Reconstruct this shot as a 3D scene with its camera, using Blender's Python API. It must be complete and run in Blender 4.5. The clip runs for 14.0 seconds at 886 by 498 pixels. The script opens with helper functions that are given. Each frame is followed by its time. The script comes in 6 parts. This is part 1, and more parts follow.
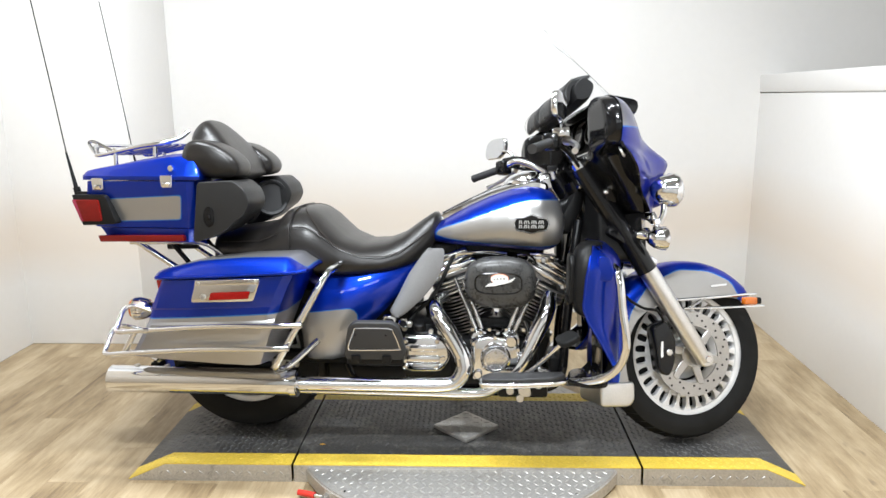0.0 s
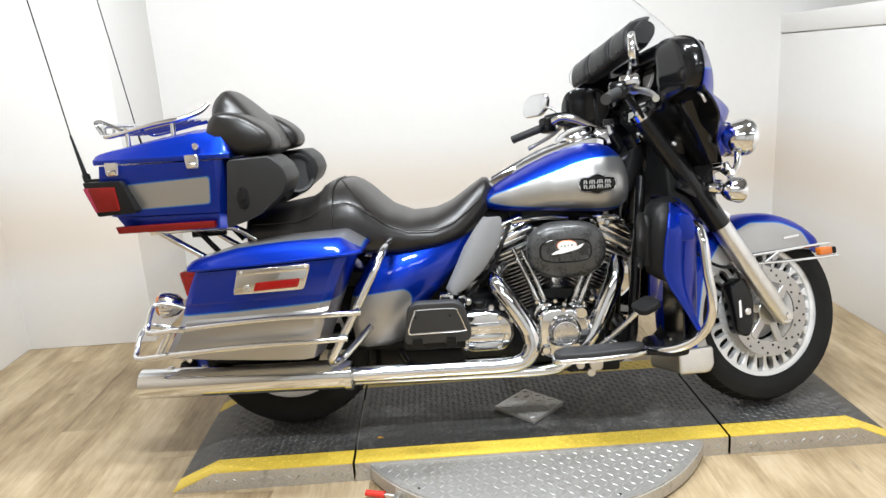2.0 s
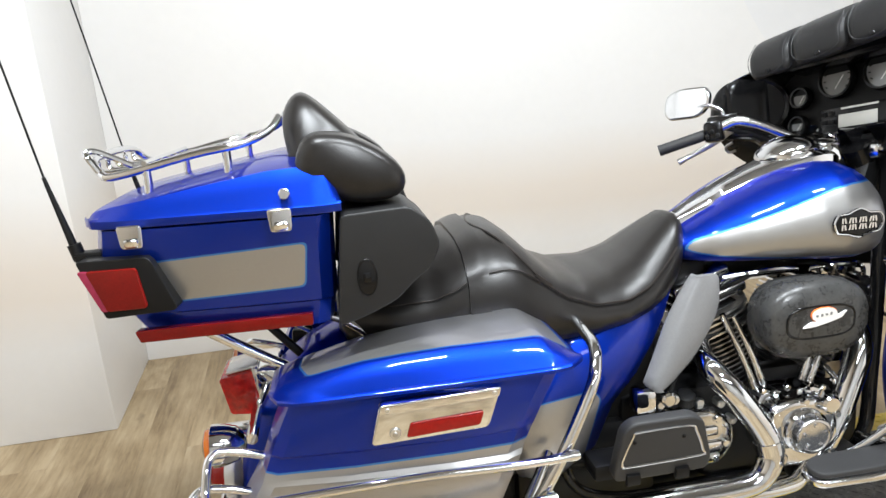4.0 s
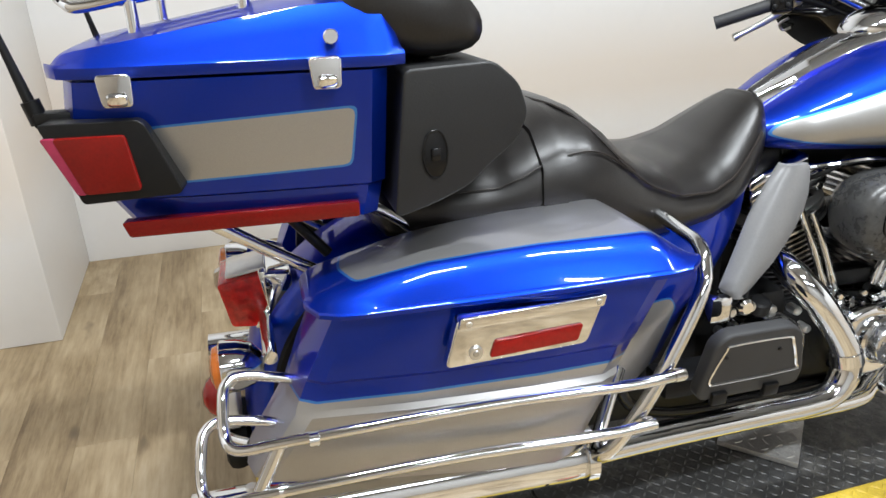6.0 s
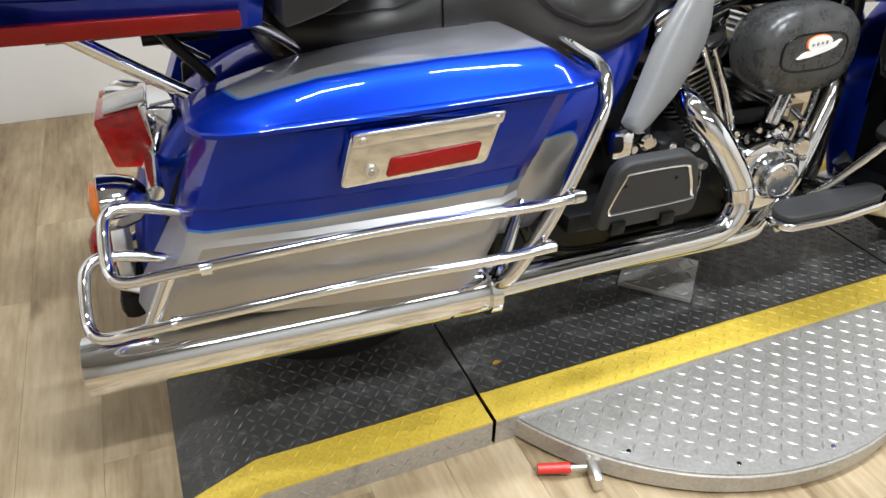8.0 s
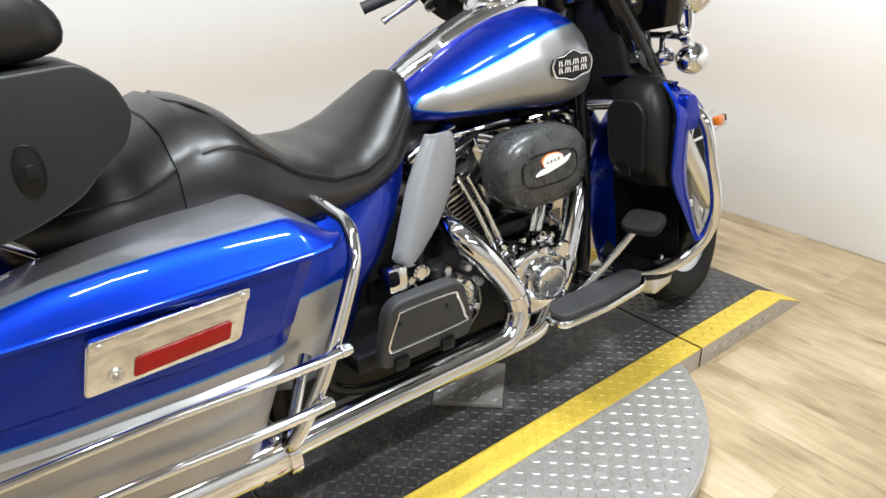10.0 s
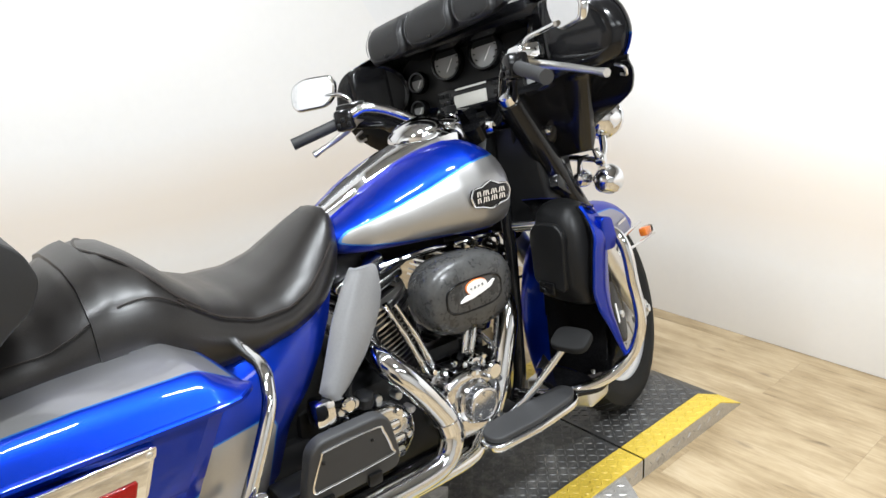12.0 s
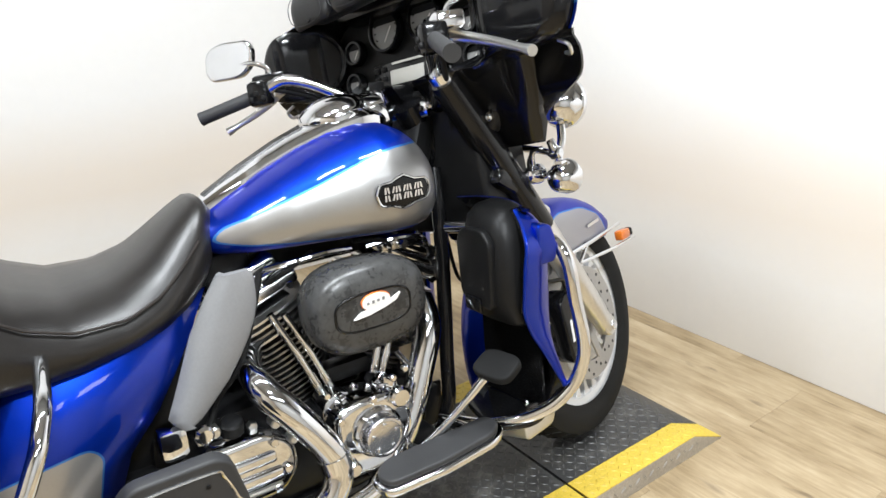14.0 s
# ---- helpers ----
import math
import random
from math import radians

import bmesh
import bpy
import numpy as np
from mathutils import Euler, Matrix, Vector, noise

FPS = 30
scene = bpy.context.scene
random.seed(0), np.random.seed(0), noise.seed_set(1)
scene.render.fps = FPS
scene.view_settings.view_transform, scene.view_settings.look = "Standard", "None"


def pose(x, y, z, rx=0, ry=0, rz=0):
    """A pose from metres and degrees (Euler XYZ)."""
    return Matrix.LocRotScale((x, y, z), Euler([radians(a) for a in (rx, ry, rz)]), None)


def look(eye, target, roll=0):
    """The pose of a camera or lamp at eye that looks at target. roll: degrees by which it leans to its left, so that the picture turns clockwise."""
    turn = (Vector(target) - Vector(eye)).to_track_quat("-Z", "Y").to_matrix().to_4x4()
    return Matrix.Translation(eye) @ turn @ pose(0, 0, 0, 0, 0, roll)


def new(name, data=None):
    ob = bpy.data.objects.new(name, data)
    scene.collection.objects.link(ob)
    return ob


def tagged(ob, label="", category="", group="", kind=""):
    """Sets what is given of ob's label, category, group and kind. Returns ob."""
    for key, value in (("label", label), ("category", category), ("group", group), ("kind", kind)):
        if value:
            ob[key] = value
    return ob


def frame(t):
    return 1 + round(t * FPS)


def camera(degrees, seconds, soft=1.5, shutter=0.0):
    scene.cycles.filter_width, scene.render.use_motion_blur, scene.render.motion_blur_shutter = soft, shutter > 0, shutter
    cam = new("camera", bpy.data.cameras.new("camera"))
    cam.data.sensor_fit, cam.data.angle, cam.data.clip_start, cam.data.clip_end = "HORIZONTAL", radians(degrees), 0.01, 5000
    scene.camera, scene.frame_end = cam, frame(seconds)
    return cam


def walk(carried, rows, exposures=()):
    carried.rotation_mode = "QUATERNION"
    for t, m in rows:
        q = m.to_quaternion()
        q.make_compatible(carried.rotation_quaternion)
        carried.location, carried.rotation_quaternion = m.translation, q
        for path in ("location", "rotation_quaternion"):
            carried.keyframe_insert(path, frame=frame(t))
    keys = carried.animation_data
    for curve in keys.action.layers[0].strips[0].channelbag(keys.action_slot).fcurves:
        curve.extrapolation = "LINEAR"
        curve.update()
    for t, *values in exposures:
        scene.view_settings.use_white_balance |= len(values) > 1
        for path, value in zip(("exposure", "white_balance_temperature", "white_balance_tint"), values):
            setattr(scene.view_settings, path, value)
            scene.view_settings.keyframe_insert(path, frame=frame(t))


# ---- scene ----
cam = camera(63.5, 14.0)
PATH = [
    (0, (0.021, -2.603, 1.312), (-0.051, -0.649, 0.893), -0.5),
    (0.5, (0.044, -2.601, 1.306), (-0.035, -0.652, 0.864), -2.0),
    (1, (0.035, -2.566, 1.258), (-0.21, -0.644, 0.762), 1.2),
    (1.5, (-0.083, -2.517, 1.276), (-0.121, -0.567, 0.831), -4.5),
    (2, (-0.29, -2.39, 1.277), (-0.266, -0.455, 0.773), -3.7),
    (2.5, (-0.499, -2.094, 1.306), (-0.624, -0.158, 0.821), -4.9),
    (3, (-0.748, -1.849, 1.323), (-0.626, 0.068, 0.767), -1.6),
    (3.2, (-0.788, -1.773, 1.341), (-0.612, 0.137, 0.774), -2.4),
    (5.3, (-1.1, -1.183, 1.306), (-0.582, 0.618, 0.607), -1.4),
    (5.5, (-1.102, -1.175, 1.277), (-0.581, 0.608, 0.537), -1.4),
    (6, (-1.111, -1.173, 1.22), (-0.601, 0.565, 0.373), -0.8),
    (6.5, (-1.115, -1.184, 1.176), (-0.589, 0.479, 0.198), 0.5),
    (7, (-1.124, -1.196, 1.137), (-0.618, 0.382, 0.018), 2.3),
    (7.5, (-1.124, -1.2, 1.11), (-0.639, 0.344, -0.067), 3.6),
    (8, (-1.086, -1.196, 1.121), (-0.416, 0.322, 0.004), 1.7),
    (8.5, (-1.039, -1.194, 1.136), (-0.223, 0.285, 0.065), -0.7),
    (8.7, (-1.029, -1.188, 1.137), (-0.155, 0.274, 0.089), -0.2),
    (10.8, (-0.903, -1.284, 1.265), (0.28, 0.154, 0.535), -4.2),
    (11, (-0.891, -1.284, 1.273), (0.322, 0.145, 0.578), -4.1),
    (11.5, (-0.886, -1.315, 1.271), (0.367, 0.097, 0.611), -2.2),
    (12, (-0.888, -1.319, 1.281), (0.335, 0.134, 0.654), -3.5),
    (12.5, (-0.866, -1.334, 1.291), (0.371, 0.123, 0.701), -4.6),
    (13, (-0.785, -1.348, 1.273), (0.413, 0.129, 0.656), -6.6),
    (13.5, (-0.632, -1.366, 1.274), (0.476, 0.194, 0.692), -2.2),
    (14, (-0.495, -1.29, 1.254), (0.611, 0.222, 0.555), -1.7),
]
EXPOSURE = [(0, 0.0), (2.5, -0.08), (5.5, -0.20), (6.5, -0.29), (8.5, -0.25), (11, -0.08), (12.5, -0.06), (14, -0.05)]
walk(cam, [(t, look(eye, target, roll)) for t, eye, target, roll in PATH], EXPOSURE)

# ---- room light ----
world = bpy.data.worlds.new("world")
world.use_nodes = True
world.node_tree.nodes["Background"].inputs[0].default_value = (0.96, 0.98, 1.0, 1)
world.node_tree.nodes["Background"].inputs[1].default_value = 0.02
scene.world = world
scene.view_settings.exposure = 0.0


def area_lamp(x, y, z, sx, sy, watts):
    d = bpy.data.lights.new("area_lamp", "AREA")
    d.shape, d.size, d.size_y, d.energy = "RECTANGLE", sx, sy, watts
    d.color = (0.90, 0.955, 1.0)
    ob = new("area_lamp", d)
    ob.matrix_world = pose(x, y, z)
    return ob


area_lamp(-0.28, -1.95, 2.95, 0.64, 0.10, 108)
# Two broad fill panels added towards the front, with no known fixture
for lx in (-1.0, 0.7):
    area_lamp(lx, -3.5, 2.95, 1.20, 0.60, 25)
# Middle tube follows a paint highlight; the outer two are added to match
for lx in (-1.25, -0.30, 0.65):
    area_lamp(lx, -0.36, 2.95, 0.50, 0.09, 49)


# ---- materials ----
def nodes_of(name):
    m = bpy.data.materials.new(name)
    m.use_nodes = True
    nt = m.node_tree
    return m, nt, nt.nodes["Principled BSDF"]


def link(nt, a, b):
    nt.links.new(a, b)


def coords(nt, scale=(1, 1, 1)):
    tc = nt.nodes.new("ShaderNodeTexCoord")
    mp = nt.nodes.new("ShaderNodeMapping")
    mp.inputs["Scale"].default_value = scale
    link(nt, tc.outputs["Object"], mp.inputs["Vector"])
    return mp.outputs["Vector"]


def noise_tex(nt, vec, scale, detail=4.0, rough=0.55):
    n = nt.nodes.new("ShaderNodeTexNoise")
    n.inputs["Scale"].default_value, n.inputs["Detail"].default_value, n.inputs["Roughness"].default_value = scale, detail, rough
    link(nt, vec, n.inputs["Vector"])
    return n.outputs["Fac"]


def ramp(nt, fac, stops):
    r = nt.nodes.new("ShaderNodeValToRGB")
    el = r.color_ramp.elements
    while len(el) < len(stops):
        el.new(0.5)
    for e, (p, c) in zip(el, stops):
        e.position, e.color = p, (*c, 1) if len(c) == 3 else c
    link(nt, fac, r.inputs["Fac"])
    return r.outputs["Color"]


def mix(nt, fac, a, b):
    m = nt.nodes.new("ShaderNodeMix")
    m.data_type = "RGBA"
    for sock, v in ((m.inputs[0], fac), (m.inputs[6], a), (m.inputs[7], b)):
        if hasattr(v, "is_linked"):
            link(nt, v, sock)
        elif isinstance(v, (int, float)):
            sock.default_value = v
        else:
            sock.default_value = (*v, 1)
    return m.outputs[2]


def math_node(nt, op, a, b=None, c=None):
    m = nt.nodes.new("ShaderNodeMath")
    m.operation = op
    for s, v in zip(m.inputs, (a, b, c)):
        if v is None:
            continue
        if hasattr(v, "is_linked"):
            link(nt, v, s)
        else:
            s.default_value = v
    return m.outputs[0]


def bump(nt, bsdf, height, strength=0.2, dist=0.002):
    b = nt.nodes.new("ShaderNodeBump")
    b.inputs["Strength"].default_value, b.inputs["Distance"].default_value = strength, dist
    link(nt, height, b.inputs["Height"])
    link(nt, b.outputs["Normal"], bsdf.inputs["Normal"])


def simple(name, color, rough=0.5, metal=0.0, coat=0.0, grain=60.0, vary=0.12, relief=0.0, rough_vary=0.12, spec=0.5):
    m, nt, b = nodes_of(name)
    v = coords(nt)
    n1, n2 = noise_tex(nt, v, grain), noise_tex(nt, v, grain / 14)
    f = math_node(nt, "MULTIPLY_ADD", n1, 0.5, math_node(nt, "MULTIPLY", n2, 0.5))
    lo, hi = [c * (1 - vary) for c in color], [min(1, c * (1 + vary)) for c in color]
    link(nt, ramp(nt, f, ((0.3, lo), (0.7, hi))), b.inputs["Base Color"])
    link(nt, math_node(nt, "MULTIPLY_ADD", f, 2 * rough_vary * rough, rough * (1 - rough_vary)), b.inputs["Roughness"])
    b.inputs["Metallic"].default_value = metal
    b.inputs["Specular IOR Level"].default_value = spec
    b.inputs["Coat Weight"].default_value = coat
    b.inputs["Coat Roughness"].default_value = 0.04
    if relief:
        bump(nt, b, n1, relief, 0.0015)
    return m


BLUE = (0.0022, 0.0255, 0.325)
SILVER = (0.385, 0.38, 0.37)
STRIPE = (0.05, 0.22, 0.62)


def paint(name, panels=(), width=0.0032, gap=0.0):
    """Blue candy paint; each panel is a convex region (planes nx, ny, nz, c) in silver with a light blue pinstripe round it."""
    m, nt, b = nodes_of(name)
    v = coords(nt)
    sep = nt.nodes.new("ShaderNodeSeparateXYZ")
    link(nt, v, sep.inputs[0])
    flake = noise_tex(nt, v, 900, 2)
    col = mix(nt, flake, tuple(c * 0.8 for c in BLUE), tuple(c * 1.25 for c in BLUE))
    metal = None
    for planes in panels:
        d = None
        for nx, ny, nz, c in planes:
            k = (nx * nx + ny * ny + nz * nz) ** 0.5
            e = math_node(nt, "MULTIPLY_ADD", sep.outputs[0], nx / k, -c / k)
            e = math_node(nt, "MULTIPLY_ADD", sep.outputs[1], ny / k, e)
            e = math_node(nt, "MULTIPLY_ADD", sep.outputs[2], nz / k, e)
            d = e if d is None else math_node(nt, "SMOOTH_MAX", d, e, 0.018)
        inside = math_node(nt, "LESS_THAN", d, 0.0)
        line = math_node(nt, "LESS_THAN", math_node(nt, "ABSOLUTE", math_node(nt, "SUBTRACT", d, width / 2)), width / 2)
        sil = mix(nt, flake, tuple(c * 0.85 for c in SILVER), tuple(c * 1.15 for c in SILVER))
        col = mix(nt, inside, col, sil)
        col = mix(nt, line, col, STRIPE)
        metal = inside if metal is None else math_node(nt, "MAXIMUM", metal, inside)
    link(nt, col, b.inputs["Base Color"])
    b.inputs["Metallic"].default_value = 0.82
    b.inputs["Roughness"].default_value = 0.40
    if metal is not None:
        link(nt, math_node(nt, "MULTIPLY_ADD", metal, 0.04, 0.82), b.inputs["Metallic"])
    b.inputs["Specular Tint"].default_value = (0.05, 0.11, 0.75, 1)
    b.inputs["Coat Weight"].default_value = 0.65
    link(nt, math_node(nt, "MULTIPLY_ADD", noise_tex(nt, v, 9), 0.03, 0.015), b.inputs["Coat Roughness"])
    return m


def polygon(pts, ax=(0, 2)):
    """Planes of a convex polygon given anticlockwise in two axes."""
    out = []
    for (a, b), (c, d) in zip(pts, pts[1:] + pts[:1]):
        n = [0.0, 0.0, 0.0]
        n[ax[0]], n[ax[1]] = d - b, a - c
        out.append((*n, n[ax[0]] * a + n[ax[1]] * b))
    return out


chrome = simple("chrome", (0.73, 0.74, 0.76), 0.07, 1.0, grain=25, vary=0.04, rough_vary=0.5)
satin = simple("satin_alloy", (0.68, 0.675, 0.66), 0.34, 1.0, grain=180, vary=0.08)
blue_paint = paint("blue_paint")
black_gloss = simple("black_gloss", (0.005, 0.005, 0.0055), 0.15, 0.0, 0.10, grain=30, spec=0.27)
black_plastic = simple("black_plastic", (0.007, 0.007, 0.0072), 0.40, grain=400, relief=0.15, spec=0.20)
black_metal = simple("black_metal", (0.008, 0.008, 0.0085), 0.36, 0.2, grain=120, relief=0.08, spec=0.22)
leather = simple("leather", (0.0105, 0.0092, 0.0085), 0.33, grain=330, vary=0.35, relief=0.16, rough_vary=0.25, spec=0.44)
leather_worn = simple("leather_worn", (0.022, 0.018, 0.016), 0.38, grain=330, vary=0.35, relief=0.3, spec=0.25)
rubber = simple("rubber", (0.011, 0.011, 0.011), 0.68, grain=250, vary=0.25, relief=0.2, spec=0.15)
grey_rubber = simple("grey_rubber", (0.022, 0.022, 0.023), 0.6, grain=300, vary=0.2, relief=0.15)
grey_plastic = simple("grey_plastic", (0.17, 0.17, 0.173), 0.30, grain=200, vary=0.08)
pod_plastic = simple("pod_plastic", (0.013, 0.013, 0.0132), 0.46, grain=380, relief=0.2, spec=0.36)
fin_bright = simple("fin_bright", (0.24, 0.24, 0.245), 0.28, 0.95, grain=150)
chip_paint = simple("chip_paint", (0.50, 0.26, 0.03), 0.5, grain=200, vary=0.3)
fin_black = simple("fin_black", (0.095, 0.095, 0.10), 0.30, 0.9, grain=150)
red_lens = simple("red_lens", (0.26, 0.006, 0.005), 0.10, 0.0, 0.2, grain=200, vary=0.2, spec=0.25)
dark_red_lens = simple("dark_red_lens", (0.155, 0.0055, 0.004), 0.14, 0.0, 0.2, grain=260, vary=0.25, spec=0.22)
pink_lens = simple("pink_lens", (0.27, 0.024, 0.060), 0.15, 0.0, 0.2, grain=90, vary=0.2, spec=0.3)
amber_lens = simple("amber_lens", (0.52, 0.125, 0.010), 0.15, 0.0, 0.6, grain=160, vary=0.15)
white_lens = simple("white_lens", (0.75, 0.75, 0.74), 0.12, 0.0, 1.0, grain=80, vary=0.1)
emblem_white = simple("emblem_white", (0.75, 0.74, 0.72), 0.3, grain=90, vary=0.05)
emblem_orange = simple("emblem_orange", (0.75, 0.18, 0.04), 0.35, grain=90)
pouch_leather = simple("pouch_leather", (0.013, 0.013, 0.0135), 0.38, grain=300, vary=0.3, relief=0.4, spec=0.35)
rotor_steel = simple("rotor_steel", (0.46, 0.455, 0.45), 0.33, 1.0, grain=160, vary=0.1)
brushed = simple("brushed_alloy", (0.70, 0.70, 0.71), 0.20, 1.0, grain=140, vary=0.06)
wheel_silver = simple("wheel_silver", (0.70, 0.70, 0.70), 0.36, 0.35, grain=240, vary=0.06)
facet_red = simple("facet_red", (0.55, 0.010, 0.008), 0.06, 0.0, 0.3, grain=75, vary=0.6, relief=0.9)
dial_face = simple("dial_face", (0.24, 0.24, 0.235), 0.35, grain=60, vary=0.05)
screen_face = simple("screen_face", (0.48, 0.47, 0.43), 0.25, grain=40, vary=0.04)
card = simple("card", (0.62, 0.50, 0.33), 0.7, grain=80)


def dusty_mat():
    """Glossy black under a film of wiped dust."""
    m, nt, b = nodes_of("dusty_black")
    v = coords(nt)
    f = math_node(nt, "MULTIPLY_ADD", noise_tex(nt, v, 22, 6, 0.65), 0.7, math_node(nt, "MULTIPLY", noise_tex(nt, v, 140, 3), 0.3))
    link(nt, ramp(nt, f, ((0.34, (0.014, 0.014, 0.014)), (0.64, (0.060, 0.060, 0.059)))), b.inputs["Base Color"])
    link(nt, math_node(nt, "MULTIPLY_ADD", f, 0.45, 0.06), b.inputs["Roughness"])
    b.inputs["Specular IOR Level"].default_value = 0.4
    return m


dusty_black = dusty_mat()


def glass_mat():
    m, nt, b = nodes_of("clear_screen")
    b.inputs["Transmission Weight"].default_value = 1.0
    b.inputs["Roughness"].default_value = 0.02
    b.inputs["IOR"].default_value = 1.025
    b.inputs["Base Color"].default_value = (0.97, 0.98, 1.0, 1)
    return m


glass = glass_mat()


def tread_metal(name, color, rough, metal, wear, wear_color):
    """Chequer plate: base coat with scuffs down to bare metal."""
    m, nt, b = nodes_of(name)
    v = coords(nt)
    n1, n2, n3 = noise_tex(nt, v, 140), noise_tex(nt, v, 7, 6, 0.7), noise_tex(nt, v, 38, 5, 0.7)
    worn = ramp(nt, math_node(nt, "MULTIPLY_ADD", n3, 0.5, math_node(nt, "MULTIPLY", n2, 0.5)), ((wear, (0, 0, 0)), (wear + 0.12, (1, 1, 1))))
    base = ramp(nt, n1, ((0.3, [c * 0.86 for c in color]), (0.7, [c * 1.14 for c in color])))
    link(nt, mix(nt, worn, base, wear_color), b.inputs["Base Color"])
    link(nt, math_node(nt, "MULTIPLY_ADD", n2, 0.3, rough - 0.15), b.inputs["Roughness"])
    b.inputs["Metallic"].default_value = metal
    bump(nt, b, n1, 0.15, 0.001)
    return m


tread_dark = tread_metal("tread_dark", (0.085, 0.085, 0.085), 0.50, 0.3, 0.50, (0.14, 0.14, 0.14))
plate_dark = tread_metal("plate_dark", (0.062, 0.061, 0.060), 0.42, 0.30, 0.50, (0.14, 0.135, 0.125))
plate_bright = tread_metal("plate_bright", (0.40, 0.388, 0.37), 0.38, 0.6, 0.52, (0.31, 0.295, 0.275))
plate_yellow = tread_metal("plate_yellow", (0.62, 0.445, 0.055), 0.50, 0.0, 0.62, (0.40, 0.30, 0.10))
plate_edge = tread_metal("plate_edge", (0.48, 0.46, 0.43), 0.45, 0.6, 0.55, (0.26, 0.25, 0.23))


def wall_mat(name, color, light_band=None):
    """Painted wall; a beige tint at hip height, soft and uneven at its edges, paints in light on the wall."""
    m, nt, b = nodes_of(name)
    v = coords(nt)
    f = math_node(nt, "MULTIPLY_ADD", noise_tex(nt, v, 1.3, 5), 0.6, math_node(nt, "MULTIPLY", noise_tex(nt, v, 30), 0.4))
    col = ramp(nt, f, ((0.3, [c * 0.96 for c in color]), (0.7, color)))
    if light_band:
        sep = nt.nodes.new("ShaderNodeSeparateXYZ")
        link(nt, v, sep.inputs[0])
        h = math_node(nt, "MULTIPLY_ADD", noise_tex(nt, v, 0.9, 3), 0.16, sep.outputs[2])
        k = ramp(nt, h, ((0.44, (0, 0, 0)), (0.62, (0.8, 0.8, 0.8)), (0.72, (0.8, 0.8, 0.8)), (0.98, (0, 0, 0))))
        col = mix(nt, k, col, light_band)
    link(nt, col, b.inputs["Base Color"])
    b.inputs["Roughness"].default_value = 0.55
    bump(nt, b, noise_tex(nt, v, 220), 0.08, 0.001)
    return m


# The beige second tone stands in for light along the wall
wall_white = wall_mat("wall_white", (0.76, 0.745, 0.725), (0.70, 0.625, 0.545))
wall_tan = wall_mat("wall_tan", (0.40, 0.345, 0.275))
wall_pale = wall_mat("wall_pale", (0.62, 0.615, 0.60))
ceiling_grey = wall_mat("ceiling_grey", (0.36, 0.36, 0.355))


def plank_mat():
    m, nt, b = nodes_of("oak_plank")
    info = nt.nodes.new("ShaderNodeObjectInfo")
    tc = nt.nodes.new("ShaderNodeTexCoord")
    off = nt.nodes.new("ShaderNodeVectorMath")
    off.operation = "MULTIPLY_ADD"
    cmb = nt.nodes.new("ShaderNodeCombineXYZ")
    for s in cmb.inputs:
        link(nt, info.outputs["Random"], s)
    off.inputs[1].default_value = (37, 53, 11)
    link(nt, cmb.outputs[0], off.inputs[0])
    link(nt, tc.outputs["Object"], off.inputs[2])
    mp = nt.nodes.new("ShaderNodeMapping")
    mp.inputs["Scale"].default_value = (1, 0.09, 1)
    link(nt, off.outputs[0], mp.inputs["Vector"])
    mp2 = nt.nodes.new("ShaderNodeMapping")
    mp2.inputs["Scale"].default_value = (1, 0.35, 1)
    link(nt, off.outputs[0], mp2.inputs["Vector"])
    grain = noise_tex(nt, mp.outputs[0], 75, 6, 0.65)
    cloud = noise_tex(nt, mp2.outputs[0], 7, 5, 0.6)
    knot = noise_tex(nt, mp2.outputs[0], 16, 2, 0.4)
    tone = math_node(nt, "MULTIPLY_ADD", cloud, 0.62, math_node(nt, "MULTIPLY", grain, 0.38))
    tone = math_node(nt, "ADD", tone, math_node(nt, "MULTIPLY_ADD", info.outputs["Random"], 0.10, -0.05))
    col = ramp(nt, tone, ((0.30, (0.135, 0.088, 0.045)), (0.43, (0.272, 0.198, 0.110)), (0.56, (0.395, 0.304, 0.186)), (0.7, (0.49, 0.395, 0.268))))
    dark = ramp(nt, knot, ((0.70, (0, 0, 0)), (0.78, (0.7, 0.7, 0.7))))
    col = mix(nt, dark, col, (0.12, 0.085, 0.05))
    link(nt, col, b.inputs["Base Color"])
    link(nt, math_node(nt, "MULTIPLY_ADD", grain, 0.2, 0.36), b.inputs["Roughness"])
    bump(nt, b, grain, 0.12, 0.001)
    return m


oak = plank_mat()


# ---- mesh helpers ----
def finish(bm, name, mat, parent=None, label="", sharp=38):
    bmesh.ops.remove_doubles(bm, verts=bm.verts, dist=1e-6)
    bmesh.ops.recalc_face_normals(bm, faces=bm.faces)
    lim = radians(sharp)
    for f in bm.faces:
        f.smooth = True
    for e in bm.edges:
        e.smooth = not (len(e.link_faces) == 2 and e.calc_face_angle(0) > lim)
    me = bpy.data.meshes.new(name)
    bm.to_mesh(me)
    bm.free()
    me.materials.append(mat)
    ob = new(name, me)
    if parent is not None:
        if parent.parent and parent.parent.parent:
            parent = parent.parent
        ob.parent = parent
    if label:
        ob["label"] = label
    return ob


def part(name, bm, mat, parent, label="", sharp=38):
    return finish(bm, name, mat, parent, label, sharp)


